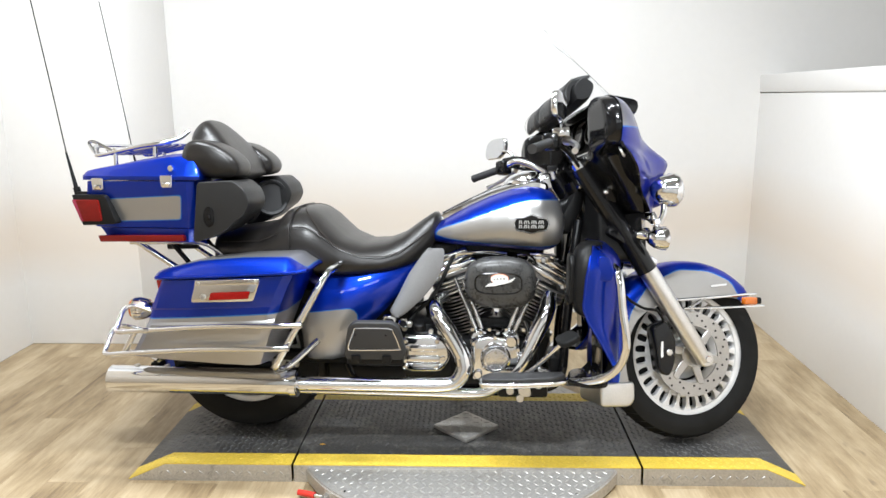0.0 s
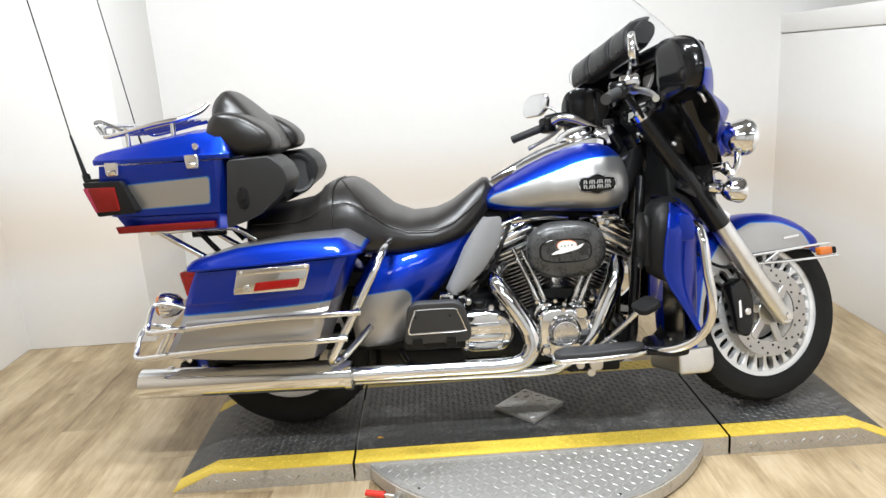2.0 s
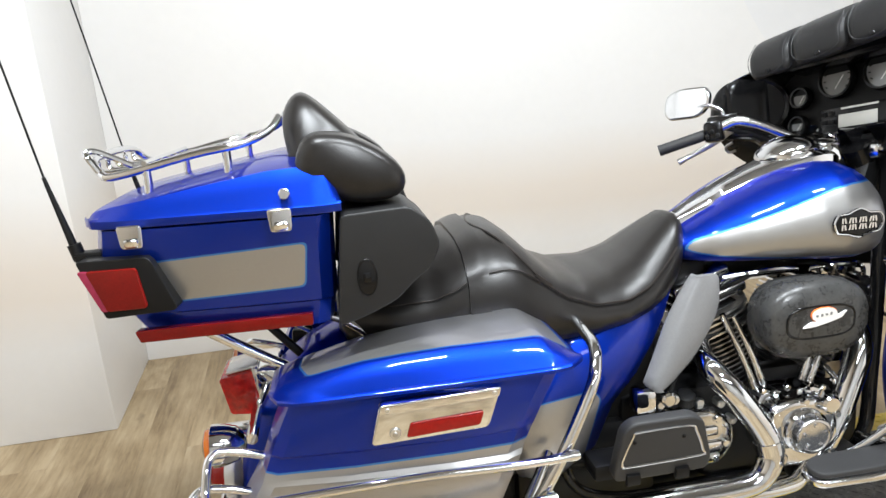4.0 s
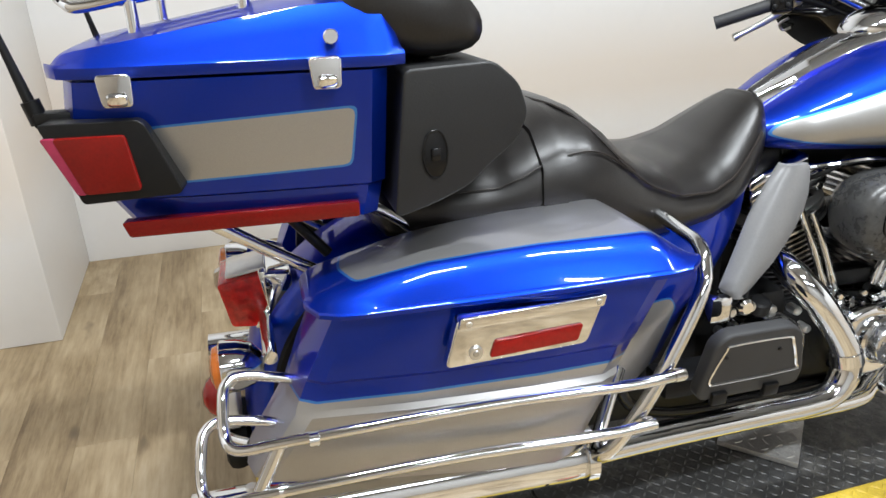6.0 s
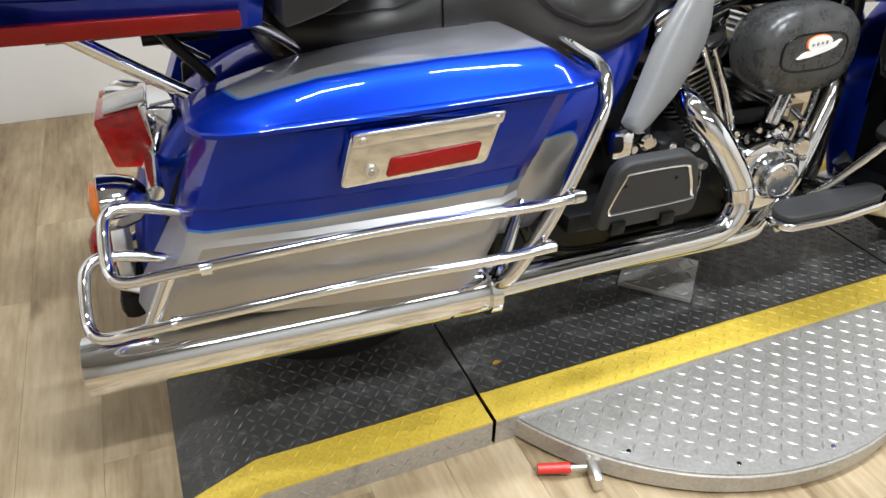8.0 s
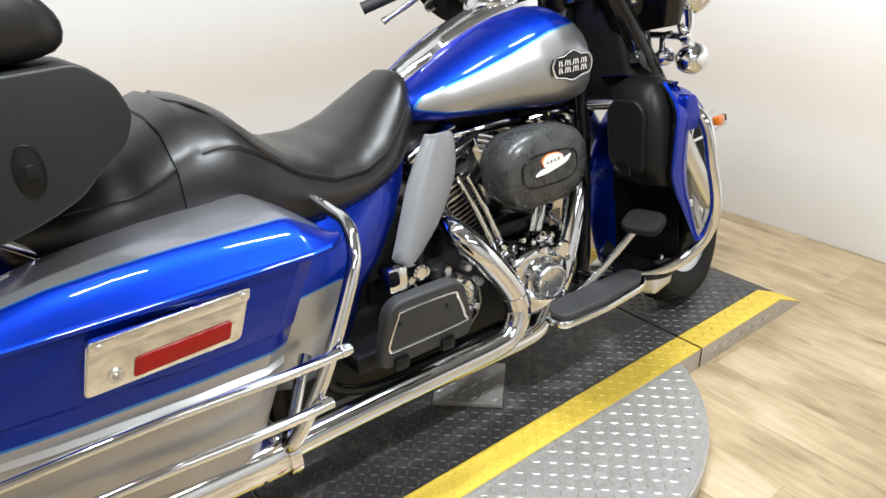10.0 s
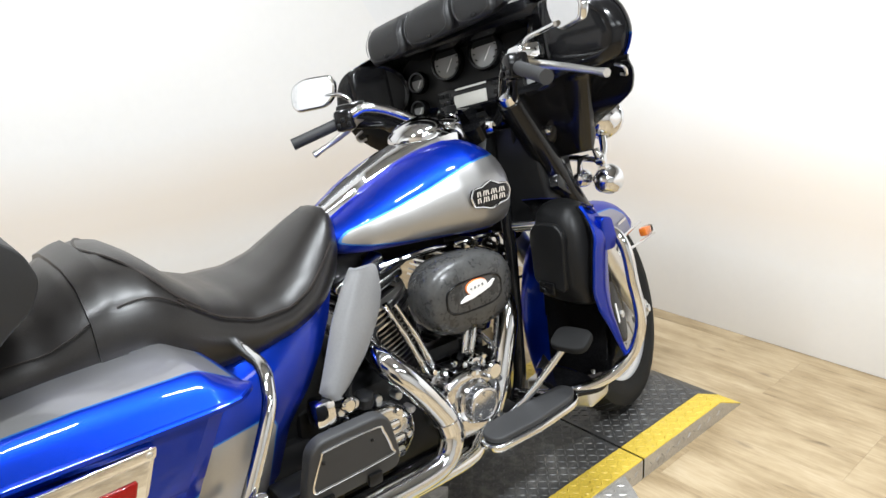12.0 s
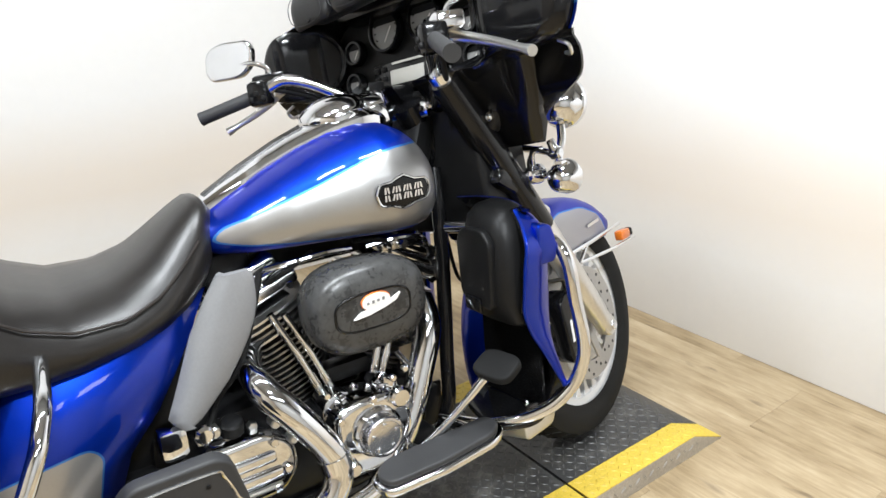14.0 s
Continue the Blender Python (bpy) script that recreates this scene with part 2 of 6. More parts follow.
def spline(pts, sub=6):
    pts = [Vector(p) for p in pts]
    if len(pts) < 3:
        return pts
    out = []
    for i in range(len(pts) - 1):
        p0, p1, p2, p3 = pts[max(i - 1, 0)], pts[i], pts[i + 1], pts[min(i + 2, len(pts) - 1)]
        for k in range(sub):
            t = k / sub
            out.append(0.5 * (2 * p1 + (p2 - p0) * t + (2 * p0 - 5 * p1 + 4 * p2 - p3) * t * t + (3 * p1 - p0 - 3 * p2 + p3) * t ** 3))
    return out + [pts[-1]]


def lerp(table, x):
    """Value at x in a table of (x, value)."""
    if x <= table[0][0]:
        return table[0][1]
    for (a, u), (b, v) in zip(table, table[1:]):
        if x <= b:
            k = (x - a) / (b - a)
            return u + (v - u) * k
    return table[-1][1]


def rings(bm, rs, cap=True, closed=True):
    """Skin over rings that have the same number of points."""
    vs = [[bm.verts.new(p) for p in r] for r in rs]
    n = len(vs[0])
    for a, b in zip(vs, vs[1:]):
        for i in range(n if closed else n - 1):
            j = (i + 1) % n
            bm.faces.new((a[i], a[j], b[j], b[i]))
    if cap and closed:
        bm.faces.new(vs[0][::-1])
        bm.faces.new(vs[-1])
    return bm


def tube(pts, r, n=12, sub=6, bm=None, smooth=True):
    bm = bm or bmesh.new()
    c = spline(pts, sub) if smooth else [Vector(p) for p in pts]
    up, rs = None, []
    for i, p in enumerate(c):
        d = (c[min(i + 1, len(c) - 1)] - c[max(i - 1, 0)]).normalized()
        if up is None:
            up = d.orthogonal().normalized()
        up = (up - d * up.dot(d)).normalized()
        w = d.cross(up)
        rad = lerp(r, i / (len(c) - 1)) if isinstance(r, (list, tuple)) else r
        rs.append([p + (up * math.cos(2 * math.pi * k / n) + w * math.sin(2 * math.pi * k / n)) * rad for k in range(n)])
    return rings(bm, rs)


def lathe(profile, c, axis, n=32, bm=None, cap=True):
    """Turned solid: profile of (radius, height along axis)."""
    bm = bm or bmesh.new()
    a = Vector(axis).normalized()
    u = a.orthogonal().normalized()
    w = a.cross(u)
    c = Vector(c)
    rs = [[c + a * h + (u * math.cos(2 * math.pi * k / n) + w * math.sin(2 * math.pi * k / n)) * max(r, 1e-4) for k in range(n)] for r, h in profile]
    return rings(bm, rs, cap)


def disc(c, axis, r, h, n=32, edge=0.0015, bm=None):
    e = min(edge, h / 3, r / 3)
    return lathe(((r - e, 0), (r, e), (r, h - e), (r - e, h)), c, axis, n, bm)


def box(c, s, bev=0.004, m=None, bm=None, seg=2):
    b2 = bmesh.new()
    bmesh.ops.create_cube(b2, size=1)
    for v in b2.verts:
        v.co = Vector((v.co.x * s[0], v.co.y * s[1], v.co.z * s[2]))
    if bev:
        bmesh.ops.bevel(b2, geom=b2.edges[:], offset=min(bev, min(s) * 0.45), segments=seg, profile=0.5, affect="EDGES")
    t = Matrix.Translation(c) @ (m if m is not None else Matrix.Identity(4))
    bmesh.ops.transform(b2, matrix=t, verts=b2.verts)
    if bm is None:
        return b2
    return merge(bm, b2)


def merge(bm, other):
    tmp = bpy.data.meshes.new("tmp")
    other.to_mesh(tmp)
    other.free()
    bm.from_mesh(tmp)
    bpy.data.meshes.remove(tmp)
    return bm


def prism(poly, lo, hi, ax="y", bev=0.006, seg=3):
    """A flat outline pushed through from lo to hi along one axis, edges rounded."""
    bm = bmesh.new()
    place = {"y": lambda p, d: (p[0], d, p[1]), "x": lambda p, d: (d, p[0], p[1]), "z": lambda p, d: (p[0], p[1], d)}[ax]
    a = [bm.verts.new(place(p, lo)) for p in poly]
    b = [bm.verts.new(place(p, hi)) for p in poly]
    n = len(poly)
    bm.faces.new(a)
    bm.faces.new(b[::-1])
    for i in range(n):
        bm.faces.new((a[i], b[i], b[(i + 1) % n], a[(i + 1) % n]))
    bmesh.ops.recalc_face_normals(bm, faces=bm.faces)
    if bev:
        es = [e for e in bm.edges if e.calc_face_angle(0) > 0.5]
        bmesh.ops.bevel(bm, geom=es, offset=bev, segments=seg, profile=0.5, affect="EDGES", clamp_overlap=True)
    return bm


def rounded(pts, r=0.02, n=4):
    """The outline with its corners rounded."""
    out = []
    m = len(pts)
    for i in range(m):
        p, a, b = Vector(pts[i]), Vector(pts[i - 1]), Vector(pts[(i + 1) % m])
        u, v = (a - p), (b - p)
        k = min(r, u.length * 0.45, v.length * 0.45)
        s, e = p + u.normalized() * k, p + v.normalized() * k
        for j in range(n + 1):
            t = j / n
            out.append(tuple((1 - t) ** 2 * s + 2 * t * (1 - t) * p + t * t * e))
    return out


def oval(a, b, p=2.0, n=32, c=(0, 0)):
    out = []
    for k in range(n):
        t = 2 * math.pi * k / n
        ct, st = math.cos(t), math.sin(t)
        out.append((c[0] + a * math.copysign(abs(ct) ** (2 / p), ct), c[1] + b * math.copysign(abs(st) ** (2 / p), st)))
    return out


def flip(bm):
    """The same shape on the other side of the machine."""
    bmesh.ops.scale(bm, vec=(1, -1, 1), verts=bm.verts)
    bmesh.ops.reverse_faces(bm, faces=bm.faces)
    return bm


def moved(bm, m):
    bmesh.ops.transform(bm, matrix=m, verts=bm.verts)
    return bm


def empty(name, m=None, parent=None):
    ob = new(name)
    ob.empty_display_size = 0.1
    if m is not None:
        ob.matrix_world = m
    if parent is not None:
        ob.parent = parent
    return ob


def structure(ob, label="", category=""):
    return tagged(ob, label, category, "", "structure")


# ---- room ----
RIGHT_X, BACK_Y, LEFT_X, NICHE_X, NICHE_Y = 1.66, 1.65, -2.37, -1.73, 1.05
CEIL = 3.2
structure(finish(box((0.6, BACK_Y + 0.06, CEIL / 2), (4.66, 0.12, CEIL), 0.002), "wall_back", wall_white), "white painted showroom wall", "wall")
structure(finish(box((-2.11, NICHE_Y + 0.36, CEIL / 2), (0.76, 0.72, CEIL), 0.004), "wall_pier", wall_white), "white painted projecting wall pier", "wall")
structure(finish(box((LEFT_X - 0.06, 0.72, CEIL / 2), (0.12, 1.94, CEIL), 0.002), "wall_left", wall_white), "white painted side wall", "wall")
# Added tan stretch, unseen, for the mirror and chrome to reflect
structure(finish(box((LEFT_X - 0.05, -2.575, CEIL / 2), (0.12, 4.65, CEIL), 0.002), "wall_left_front", wall_tan), "unseen tan side wall added for reflections", "wall")
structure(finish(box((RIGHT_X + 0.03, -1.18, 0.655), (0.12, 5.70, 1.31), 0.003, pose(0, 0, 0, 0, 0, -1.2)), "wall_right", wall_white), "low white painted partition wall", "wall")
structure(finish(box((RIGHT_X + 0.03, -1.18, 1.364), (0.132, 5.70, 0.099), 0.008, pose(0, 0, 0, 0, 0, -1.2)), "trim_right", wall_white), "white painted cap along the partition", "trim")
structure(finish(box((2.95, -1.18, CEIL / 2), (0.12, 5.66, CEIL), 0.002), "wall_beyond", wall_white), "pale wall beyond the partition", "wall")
# Unseen wall added as a pale reflector for side fill and chrome
structure(finish(box((0.25, -4.9, CEIL / 2), (5.5, 0.12, CEIL), 0.002), "wall_front_fill", wall_pale), "unseen pale wall added for fill and reflections", "wall")
# Unseen ceiling; its grey is set for reflections and fill
structure(finish(box((0.25, -1.6, CEIL + 0.05), (5.6, 6.8, 0.1), 0.002), "ceiling", ceiling_grey), "unseen grey ceiling added for fill and reflections", "ceiling")
floor = structure(finish(box((0.25, -1.6, -0.03), (5.6, 6.8, 0.05), 0.0), "floor", black_plastic), "pale oak plank floor", "floor")

# ---- lift platform with its turntable ----
TOP, FRONT, REAR, GAP_L, GAP_R = 0.062, -0.352, 0.272, -0.592, 0.612
CHIP = (-0.515, -0.203)


def treads(x0, x1, y0, y1, z, inside=None, step=0.026, size=1.0):
    """Raised lozenges of chequer plate, alternately turned."""
    verts, faces = [], []
    nx, ny = int((x1 - x0) / step), int((y1 - y0) / step)
    for i in range(nx):
        for j in range(ny):
            x, y = x0 + (i + 0.5) * (x1 - x0) / nx, y0 + (j + 0.5) * (y1 - y0) / ny
            if inside and not inside(x, y):
                continue
            a = radians(45 if (i + j) % 2 else -45)
            ca, sa = math.cos(a), math.sin(a)
            h = z(x) if callable(z) else z
            k = len(verts)
            for u, w, d in ((-0.0125, 0, 0), (0, -0.0038, 0), (0.0125, 0, 0), (0, 0.0038, 0), (-0.006, 0, 0.0020), (0.006, 0, 0.0020)):
                px, py = x + (u * ca - w * sa) * size, y + (u * sa + w * ca) * size
                verts.append((px, py, (z(px) if callable(z) else z) + d))
            faces += [(k, k + 1, k + 4), (k + 1, k + 5, k + 4), (k + 1, k + 2, k + 5), (k + 2, k + 3, k + 5), (k + 3, k + 4, k + 5), (k + 3, k, k + 4)]
    bm = bmesh.new()
    vs = [bm.verts.new(v) for v in verts]
    for f in faces:
        bm.faces.new([vs[i] for i in f])
    return bm


def deck(name, x0, x1, ramp_side, label):
    """One length of the platform; ramp_side -1 or 1 slopes its outer end down to the floor."""
    root = tagged(empty(name), label, "platform", "lift platform sections")
    run = 0.135

    def top(x):
        if ramp_side < 0:
            return TOP * max(0.03, min(1, (x - x0) / run))
        if ramp_side > 0:
            return TOP * max(0.03, min(1, (x1 - x) / run))
        return TOP
    xs = sorted({x0, x1} | ({x0 + run} if ramp_side < 0 else set()) | ({x1 - run} if ramp_side > 0 else set()))

    def slab(y0, y1, lift):
        bm = bmesh.new()
        rs = [[(x, y0, 0.0), (x, y1, 0.0), (x, y1, top(x) + lift), (x, y0, top(x) + lift)] for x in xs]
        return rings(bm, rs)
    part("deck_plate", slab(FRONT, REAR, 0.0), plate_edge, root, "bare metal chequer-plate side")
    part("anti_slip_panel", slab(FRONT + 0.08, REAR - 0.08, 0.003), plate_dark, root, "worn dark grey chequer plate")
    part("safety_stripe", slab(FRONT + 0.001, FRONT + 0.079, 0.003), plate_yellow, root, "scuffed yellow painted stripe")
    part("safety_stripe", slab(REAR - 0.079, REAR - 0.001, 0.003), plate_yellow, root, "scuffed yellow painted stripe")
    z = lambda x: top(x) + 0.003
    for nm, a, b, mt in (("tread", FRONT + 0.082, REAR - 0.082, tread_dark), ("tread", FRONT + 0.004, FRONT + 0.077, plate_yellow), ("tread", REAR - 0.077, REAR - 0.004, plate_yellow)):
        tagged(part(nm, treads(x0 + 0.01, x1 - 0.01, a, b, z, None, 0.0205, 0.82), mt, root), kind="stuff")
    side = treads(x0 + 0.02, x1 - 0.02, 0.006, 0.058, 0.0, (lambda x, y: y < top(x) - 0.012), 0.027)
    tagged(part("side_tread", moved(side, Matrix.Translation((0, FRONT, 0)) @ pose(0, 0, 0, 90)), plate_bright, root), kind="stuff")
    return root


deck("lift_ramp", -1.175, GAP_L - 0.004, -1, "low chequer-plate ramp section with yellow edges")
centre_deck = deck("lift_deck", GAP_L + 0.004, GAP_R - 0.004, 0, "low chequer-plate centre section with yellow edges")
deck("lift_ramp", GAP_R + 0.004, 1.165, 1, "low chequer-plate ramp section with yellow edges")

part("paint_chip", prism([(CHIP[0] - 0.0096, CHIP[1] - 0.0024), (CHIP[0] - 0.0024, CHIP[1] - 0.0048), (CHIP[0] + 0.0108, CHIP[1] - 0.0012), (CHIP[0] + 0.0036, CHIP[1] + 0.0018), (CHIP[0] + 0.0012, CHIP[1] + 0.0060), (CHIP[0] - 0.0060, CHIP[1] + 0.0024)], TOP + 0.003, TOP + 0.0055, "z", 0.0), chip_paint, centre_deck, "scuffed orange paint chip")
TC, TR = (-0.008, -0.056), 0.612
table = tagged(empty("turntable"), "round bright chequer-plate turntable under the platform", "turntable")
part("turntable_plate", disc((*TC, 0.006), (0, 0, 1), TR, 0.044, 96, 0.002), plate_edge, table, "scuffed steel rim")
part("top_plate", disc((*TC, 0.050), (0, 0, 1), TR - 0.004, 0.005, 96, 0.001), plate_bright, table, "bright chequer plate")
tagged(part("tread", treads(-0.62, 0.60, -0.67, 0.56, 0.055, lambda x, y: (x - TC[0]) ** 2 + (y - TC[1]) ** 2 < 0.590 ** 2 and (y < FRONT - 0.012 or y > REAR + 0.012)), plate_bright, table), kind="stuff")
for k in range(18):
    a = 2 * math.pi * (k + 0.5) / 18
    x, y = TC[0] + 0.585 * math.cos(a), TC[1] + 0.585 * math.sin(a)
    if y < FRONT - 0.01 or y > REAR + 0.01:
        part("screw", disc((x, y, 0.055), (0, 0, 1), 0.005, 0.002, 12), chrome, table)

# square raised cover plate lying cornerwise on the deck
cover = tagged(finish(moved(box((0, 0, 0), (0.176, 0.176, 0.014), 0.002), pose(0.010, -0.066, TOP + 0.012, 0, 0, 45)), "cover_plate", plate_bright),
               "square bare metal cover plate set cornerwise on the deck", "cover plate")
tagged(part("tread", moved(treads(-0.085, 0.085, -0.085, 0.085, 0.007), pose(0.010, -0.066, TOP + 0.012, 0, 0, 45)), plate_bright, cover), kind="stuff")

# red-gripped lever of the turntable lock, lying on the floor
lever_lock = tagged(empty("lock_lever"), "small steel lock lever with a red plastic grip on the floor", "lever")
part("grip", tube([(-0.548, -0.452, 0.020), (-0.49, -0.474, 0.022)], ((0, 0.010), (0.15, 0.0135), (0.85, 0.0135), (1, 0.011)), 14), simple("red_grip", (0.55, 0.03, 0.02), 0.35, grain=120), lever_lock, "red plastic grip")
part("shank", tube([(-0.49, -0.474, 0.022), (-0.46, -0.484, 0.022)], 0.006, 10), satin, lever_lock)
part("hook", box((-0.452, -0.498, 0.018), (0.018, 0.062, 0.034), 0.005, pose(0, 0, 0, 0, 0, -14)), satin, lever_lock, "worn steel hook")
part("hook_pin", disc((-0.448, -0.47, 0.0), (0, 0, 1), 0.009, 0.045, 14), satin, lever_lock)

# dark board leaning on the side wall
board = tagged(empty("leaning_board"), "dark board with a metal edge leaning on the white wall", "board")
part("panel", moved(box((0, 0, 0.21), (0.02, 0.32, 0.42), 0.004), pose(-2.29, 0.18, 0.002, 0, -7)), black_plastic, board)
part("edge_strip", moved(box((0, 0.164, 0.21), (0.024, 0.010, 0.42), 0.002), pose(-2.29, 0.18, 0.002, 0, -7)), satin, board, "thin metal edge strip")

# ---- motorcycle ----
YAW, LEAN_L, STEER, RAKE = -2.0, 4.5, 19.0, 29.0
bike = tagged(empty("motorcycle", Matrix.Translation((0, 0, TOP)) @ pose(0, 0, 0, 0, 0, YAW) @ pose(0, 0, 0, -LEAN_L) @ Matrix.Translation((0, 0, -TOP))),
              "blue and silver touring motorcycle parked on a lift platform", "motorcycle")
WF, WR = Vector((0.82, 0, 0.37)), Vector((-0.812, 0, 0.372))
AXIS = Vector((-math.sin(radians(RAKE)), 0, math.cos(radians(RAKE))))
SHEAR = Matrix(((1, 0, 0, -0.012), (0, 1, 0.0714, -0.0714), (0, 0, 1, 0), (0, 0, 0, 1)))
STEERED = Matrix.Translation(WF) @ Matrix.Rotation(radians(STEER), 4, AXIS) @ Matrix.Translation(-WF)

FORKED = SHEAR @ STEERED


def B(name, bm, mat, label="", parent=None, sharp=38):
    return part(name, bm, mat, parent or bike, label, sharp)


def S(name, bm, mat, label="", parent=None, sharp=38):
    """A part that turns with the handlebar."""
    return part(name, moved(bm, STEERED), mat, parent or bike, label, sharp)


def F(name, bm, mat, label="", parent=None, sharp=38):
    """A part of the fork and front wheel."""
    return part(name, moved(bm, FORKED), mat, parent or bike, label, sharp)


# wheels
def wheel(c, ro, w, rim_r, put, spokes):
    tyre = lathe(((rim_r - 0.004, -w * 0.42), (rim_r + 0.02, -w * 0.49), (ro - 0.045, -w * 0.5), (ro - 0.018, -w * 0.43), (ro - 0.004, -w * 0.22), (ro, 0),
                  (ro - 0.004, w * 0.22), (ro - 0.018, w * 0.43), (ro - 0.045, w * 0.5), (rim_r + 0.02, w * 0.49), (rim_r - 0.004, w * 0.42)), c, (0, 1, 0), 72, cap=False)
    hub = put("wheel", tyre, rubber, "black road tyre")
    grooves = bmesh.new()
    for k in range(44):
        a = 2 * math.pi * k / 44
        for s in (-1, 1):
            m = Matrix.Translation(c) @ Matrix.Rotation(a + s * 0.03, 4, "Y") @ Matrix.Translation((0, s * w * 0.27, ro - 0.0105)) @ pose(0, 0, 0, -s * 24, 0, s * 28)
            merge(grooves, moved(box((0, 0, 0), (0.006, w * 0.34, 0.006), 0.0), m))
    tagged(put("tread_groove", grooves, black_plastic, "", hub), kind="stuff")
    rim = lathe(((rim_r, -w * 0.43), (rim_r + 0.008, -w * 0.40), (rim_r - 0.006, -w * 0.36), (rim_r - 0.018, -w * 0.34), (rim_r - 0.022, -w * 0.28), (rim_r - 0.022, w * 0.28), (rim_r - 0.018, w * 0.34),
                 (rim_r - 0.006, w * 0.36), (rim_r + 0.008, w * 0.40), (rim_r, w * 0.43), (rim_r - 0.01, 0.0)), c, (0, 1, 0), 72, cap=False)
    put("rim", rim, wheel_silver, "bright machined alloy rim", hub)
    put("wheel_centre", lathe(((0.020, -0.052), (0.048, -0.05), (0.055, -0.03), (0.075, -0.018), (0.105, -0.012), (0.105, 0.012), (0.075, 0.018), (0.055, 0.03), (0.048, 0.05), (0.02, 0.052)), c, (0, 1, 0), 48), wheel_silver, "", hub)
    # Added black ring closes the slots, standing in for shade inside
    put("wheel_drum", lathe(((0.09, -0.014), (rim_r - 0.026, -0.014), (rim_r - 0.024, 0.014), (0.09, 0.014)), c, (0, 1, 0), 64, cap=False), black_metal, "black inner wheel", hub)
    for y in (-0.030, 0.030):
        put("wheel_ring", lathe(((0.10, y - 0.006), (rim_r - 0.066, y - 0.006), (rim_r - 0.062, y), (rim_r - 0.066, y + 0.006), (0.10, y + 0.006)), c, (0, 1, 0), 64, cap=False), wheel_silver, "", hub)
    for k in range(spokes):
        m = Matrix.Translation(c) @ Matrix.Rotation(2 * math.pi * k / spokes, 4, "Y")
        put("spoke", moved(prism(rounded([(rim_r - 0.078, -0.0068), (rim_r - 0.040, -0.0072), (rim_r - 0.028, -0.0105), (rim_r - 0.018, -0.0190), (rim_r - 0.018, 0.0190), (rim_r - 0.028, 0.0105), (rim_r - 0.040, 0.0072), (rim_r - 0.078, 0.0068)], 0.003, 1), -0.038, 0.038, "y", 0.004, 1), m), wheel_silver, "", hub)
    return hub


fw = wheel(WF, 0.308, 0.125, 0.222, F, 28)


def R(name, bm, mat, label="", parent=None, sharp=38):
    """A part of the rear wheel."""
    return B(name, moved(bm, Matrix.Translation((0, -0.045, 0))), mat, label, parent, sharp)


rw = wheel(WR, 0.312, 0.17, 0.208, R, 20)


def rotor(c, y, r, put, parent):
    bm = lathe(((r * 0.68, y - 0.003), (r, y - 0.003), (r, y + 0.003), (r * 0.68, y + 0.003), (r * 0.68, y - 0.003)), c, (0, 1, 0), 64, cap=False)
    d = put("brake_disc", bm, rotor_steel, "drilled steel brake disc", parent)
    holes = bmesh.new()
    for k in range(36):
        a = 2 * math.pi * k / 36
        rr = r * (0.75 + 0.18 * (k % 3) / 2)
        disc((c[0] + rr * math.cos(a), y - 0.0036, c[2] + rr * math.sin(a)), (0, 1, 0), 0.0042, 0.0074, 8, 0.0, holes)
    tagged(put("drill_hole", holes, black_metal, "", d), kind="stuff")
    for k in range(6):
        m = Matrix.Translation(c) @ Matrix.Rotation(2 * math.pi * (k + 0.3) / 6, 4, "Y")
        put("carrier_arm", moved(prism(rounded([(0.035, -0.016), (r * 0.74, -0.004), (r * 0.74, 0.022), (0.035, 0.014)], 0.008, 2), y - 0.005, y + 0.003, "y", 0.002, 1), m), rotor_steel, "", d)
    put("carrier_hub", disc((c[0], y - 0.006, c[2]), (0, 1, 0), 0.045, 0.012, 32), rotor_steel, "", d)


for s in (-1, 1):
    rotor(WF, s * 0.082, 0.148, F, fw)
rotor(WR, -0.098, 0.146, R, rw)

# front fork
for s in (-1, 1):
    y = 0.122 * s
    F("fork_leg", tube([(0.842, y, 0.350), (0.80, y, 0.418), (0.632, y, 0.675)], ((0, 0.024), (0.06, 0.031), (0.9, 0.031), (1, 0.034)), 20, 2, smooth=False), satin, "silver fork slider")
    F("fork_cover", tube([(0.632, y, 0.672), (0.585, y, 0.745), (0.392, y, 1.035)], 0.037, 20, 2, smooth=False), black_gloss, "black fork tube cover")
    F("fork_cap", tube([(0.392, y, 1.035), (0.380, y, 1.053)], 0.030, 18, 2, smooth=False), chrome)
    F("axle_boss", disc((0.842, y - 0.018, 0.358), (0, 1, 0), 0.028, 0.036, 24, 0.004), satin)
    F("axle_nut", disc((0.842, y - s * 0.002 + (s - 1) * 0.016, 0.358), (0, 1, 0), 0.013, 0.034, 6, 0.002), chrome)
    cal = F("brake_caliper", prism(rounded([(0.645, 0.475), (0.70, 0.50), (0.735, 0.43), (0.728, 0.35), (0.705, 0.30), (0.665, 0.315), (0.655, 0.40)], 0.02), y * 0.55, y * 1.02, "y", 0.008), black_gloss, "black brake caliper")
    F("caliper_bolt", disc((0.705, y * 1.02 - 0.004, 0.385), (0, 1, 0), 0.012, 0.01, 6), satin, "", cal)
    F("caliper_badge", prism(rounded([(0.671, 0.368), (0.680, 0.370), (0.682, 0.425), (0.674, 0.422)], 0.003), y * 1.02 - 0.002, y * 1.02 + 0.002, "y", 0.0), emblem_white, "", cal)
    F("brake_line", tube([(0.69, y, 0.49), (0.66, y * 1.1, 0.53), (0.60, y * 1.05, 0.545), (0.545, y * 0.8, 0.60), (0.50, y * 0.5, 0.75)], 0.005, 8), black_metal)
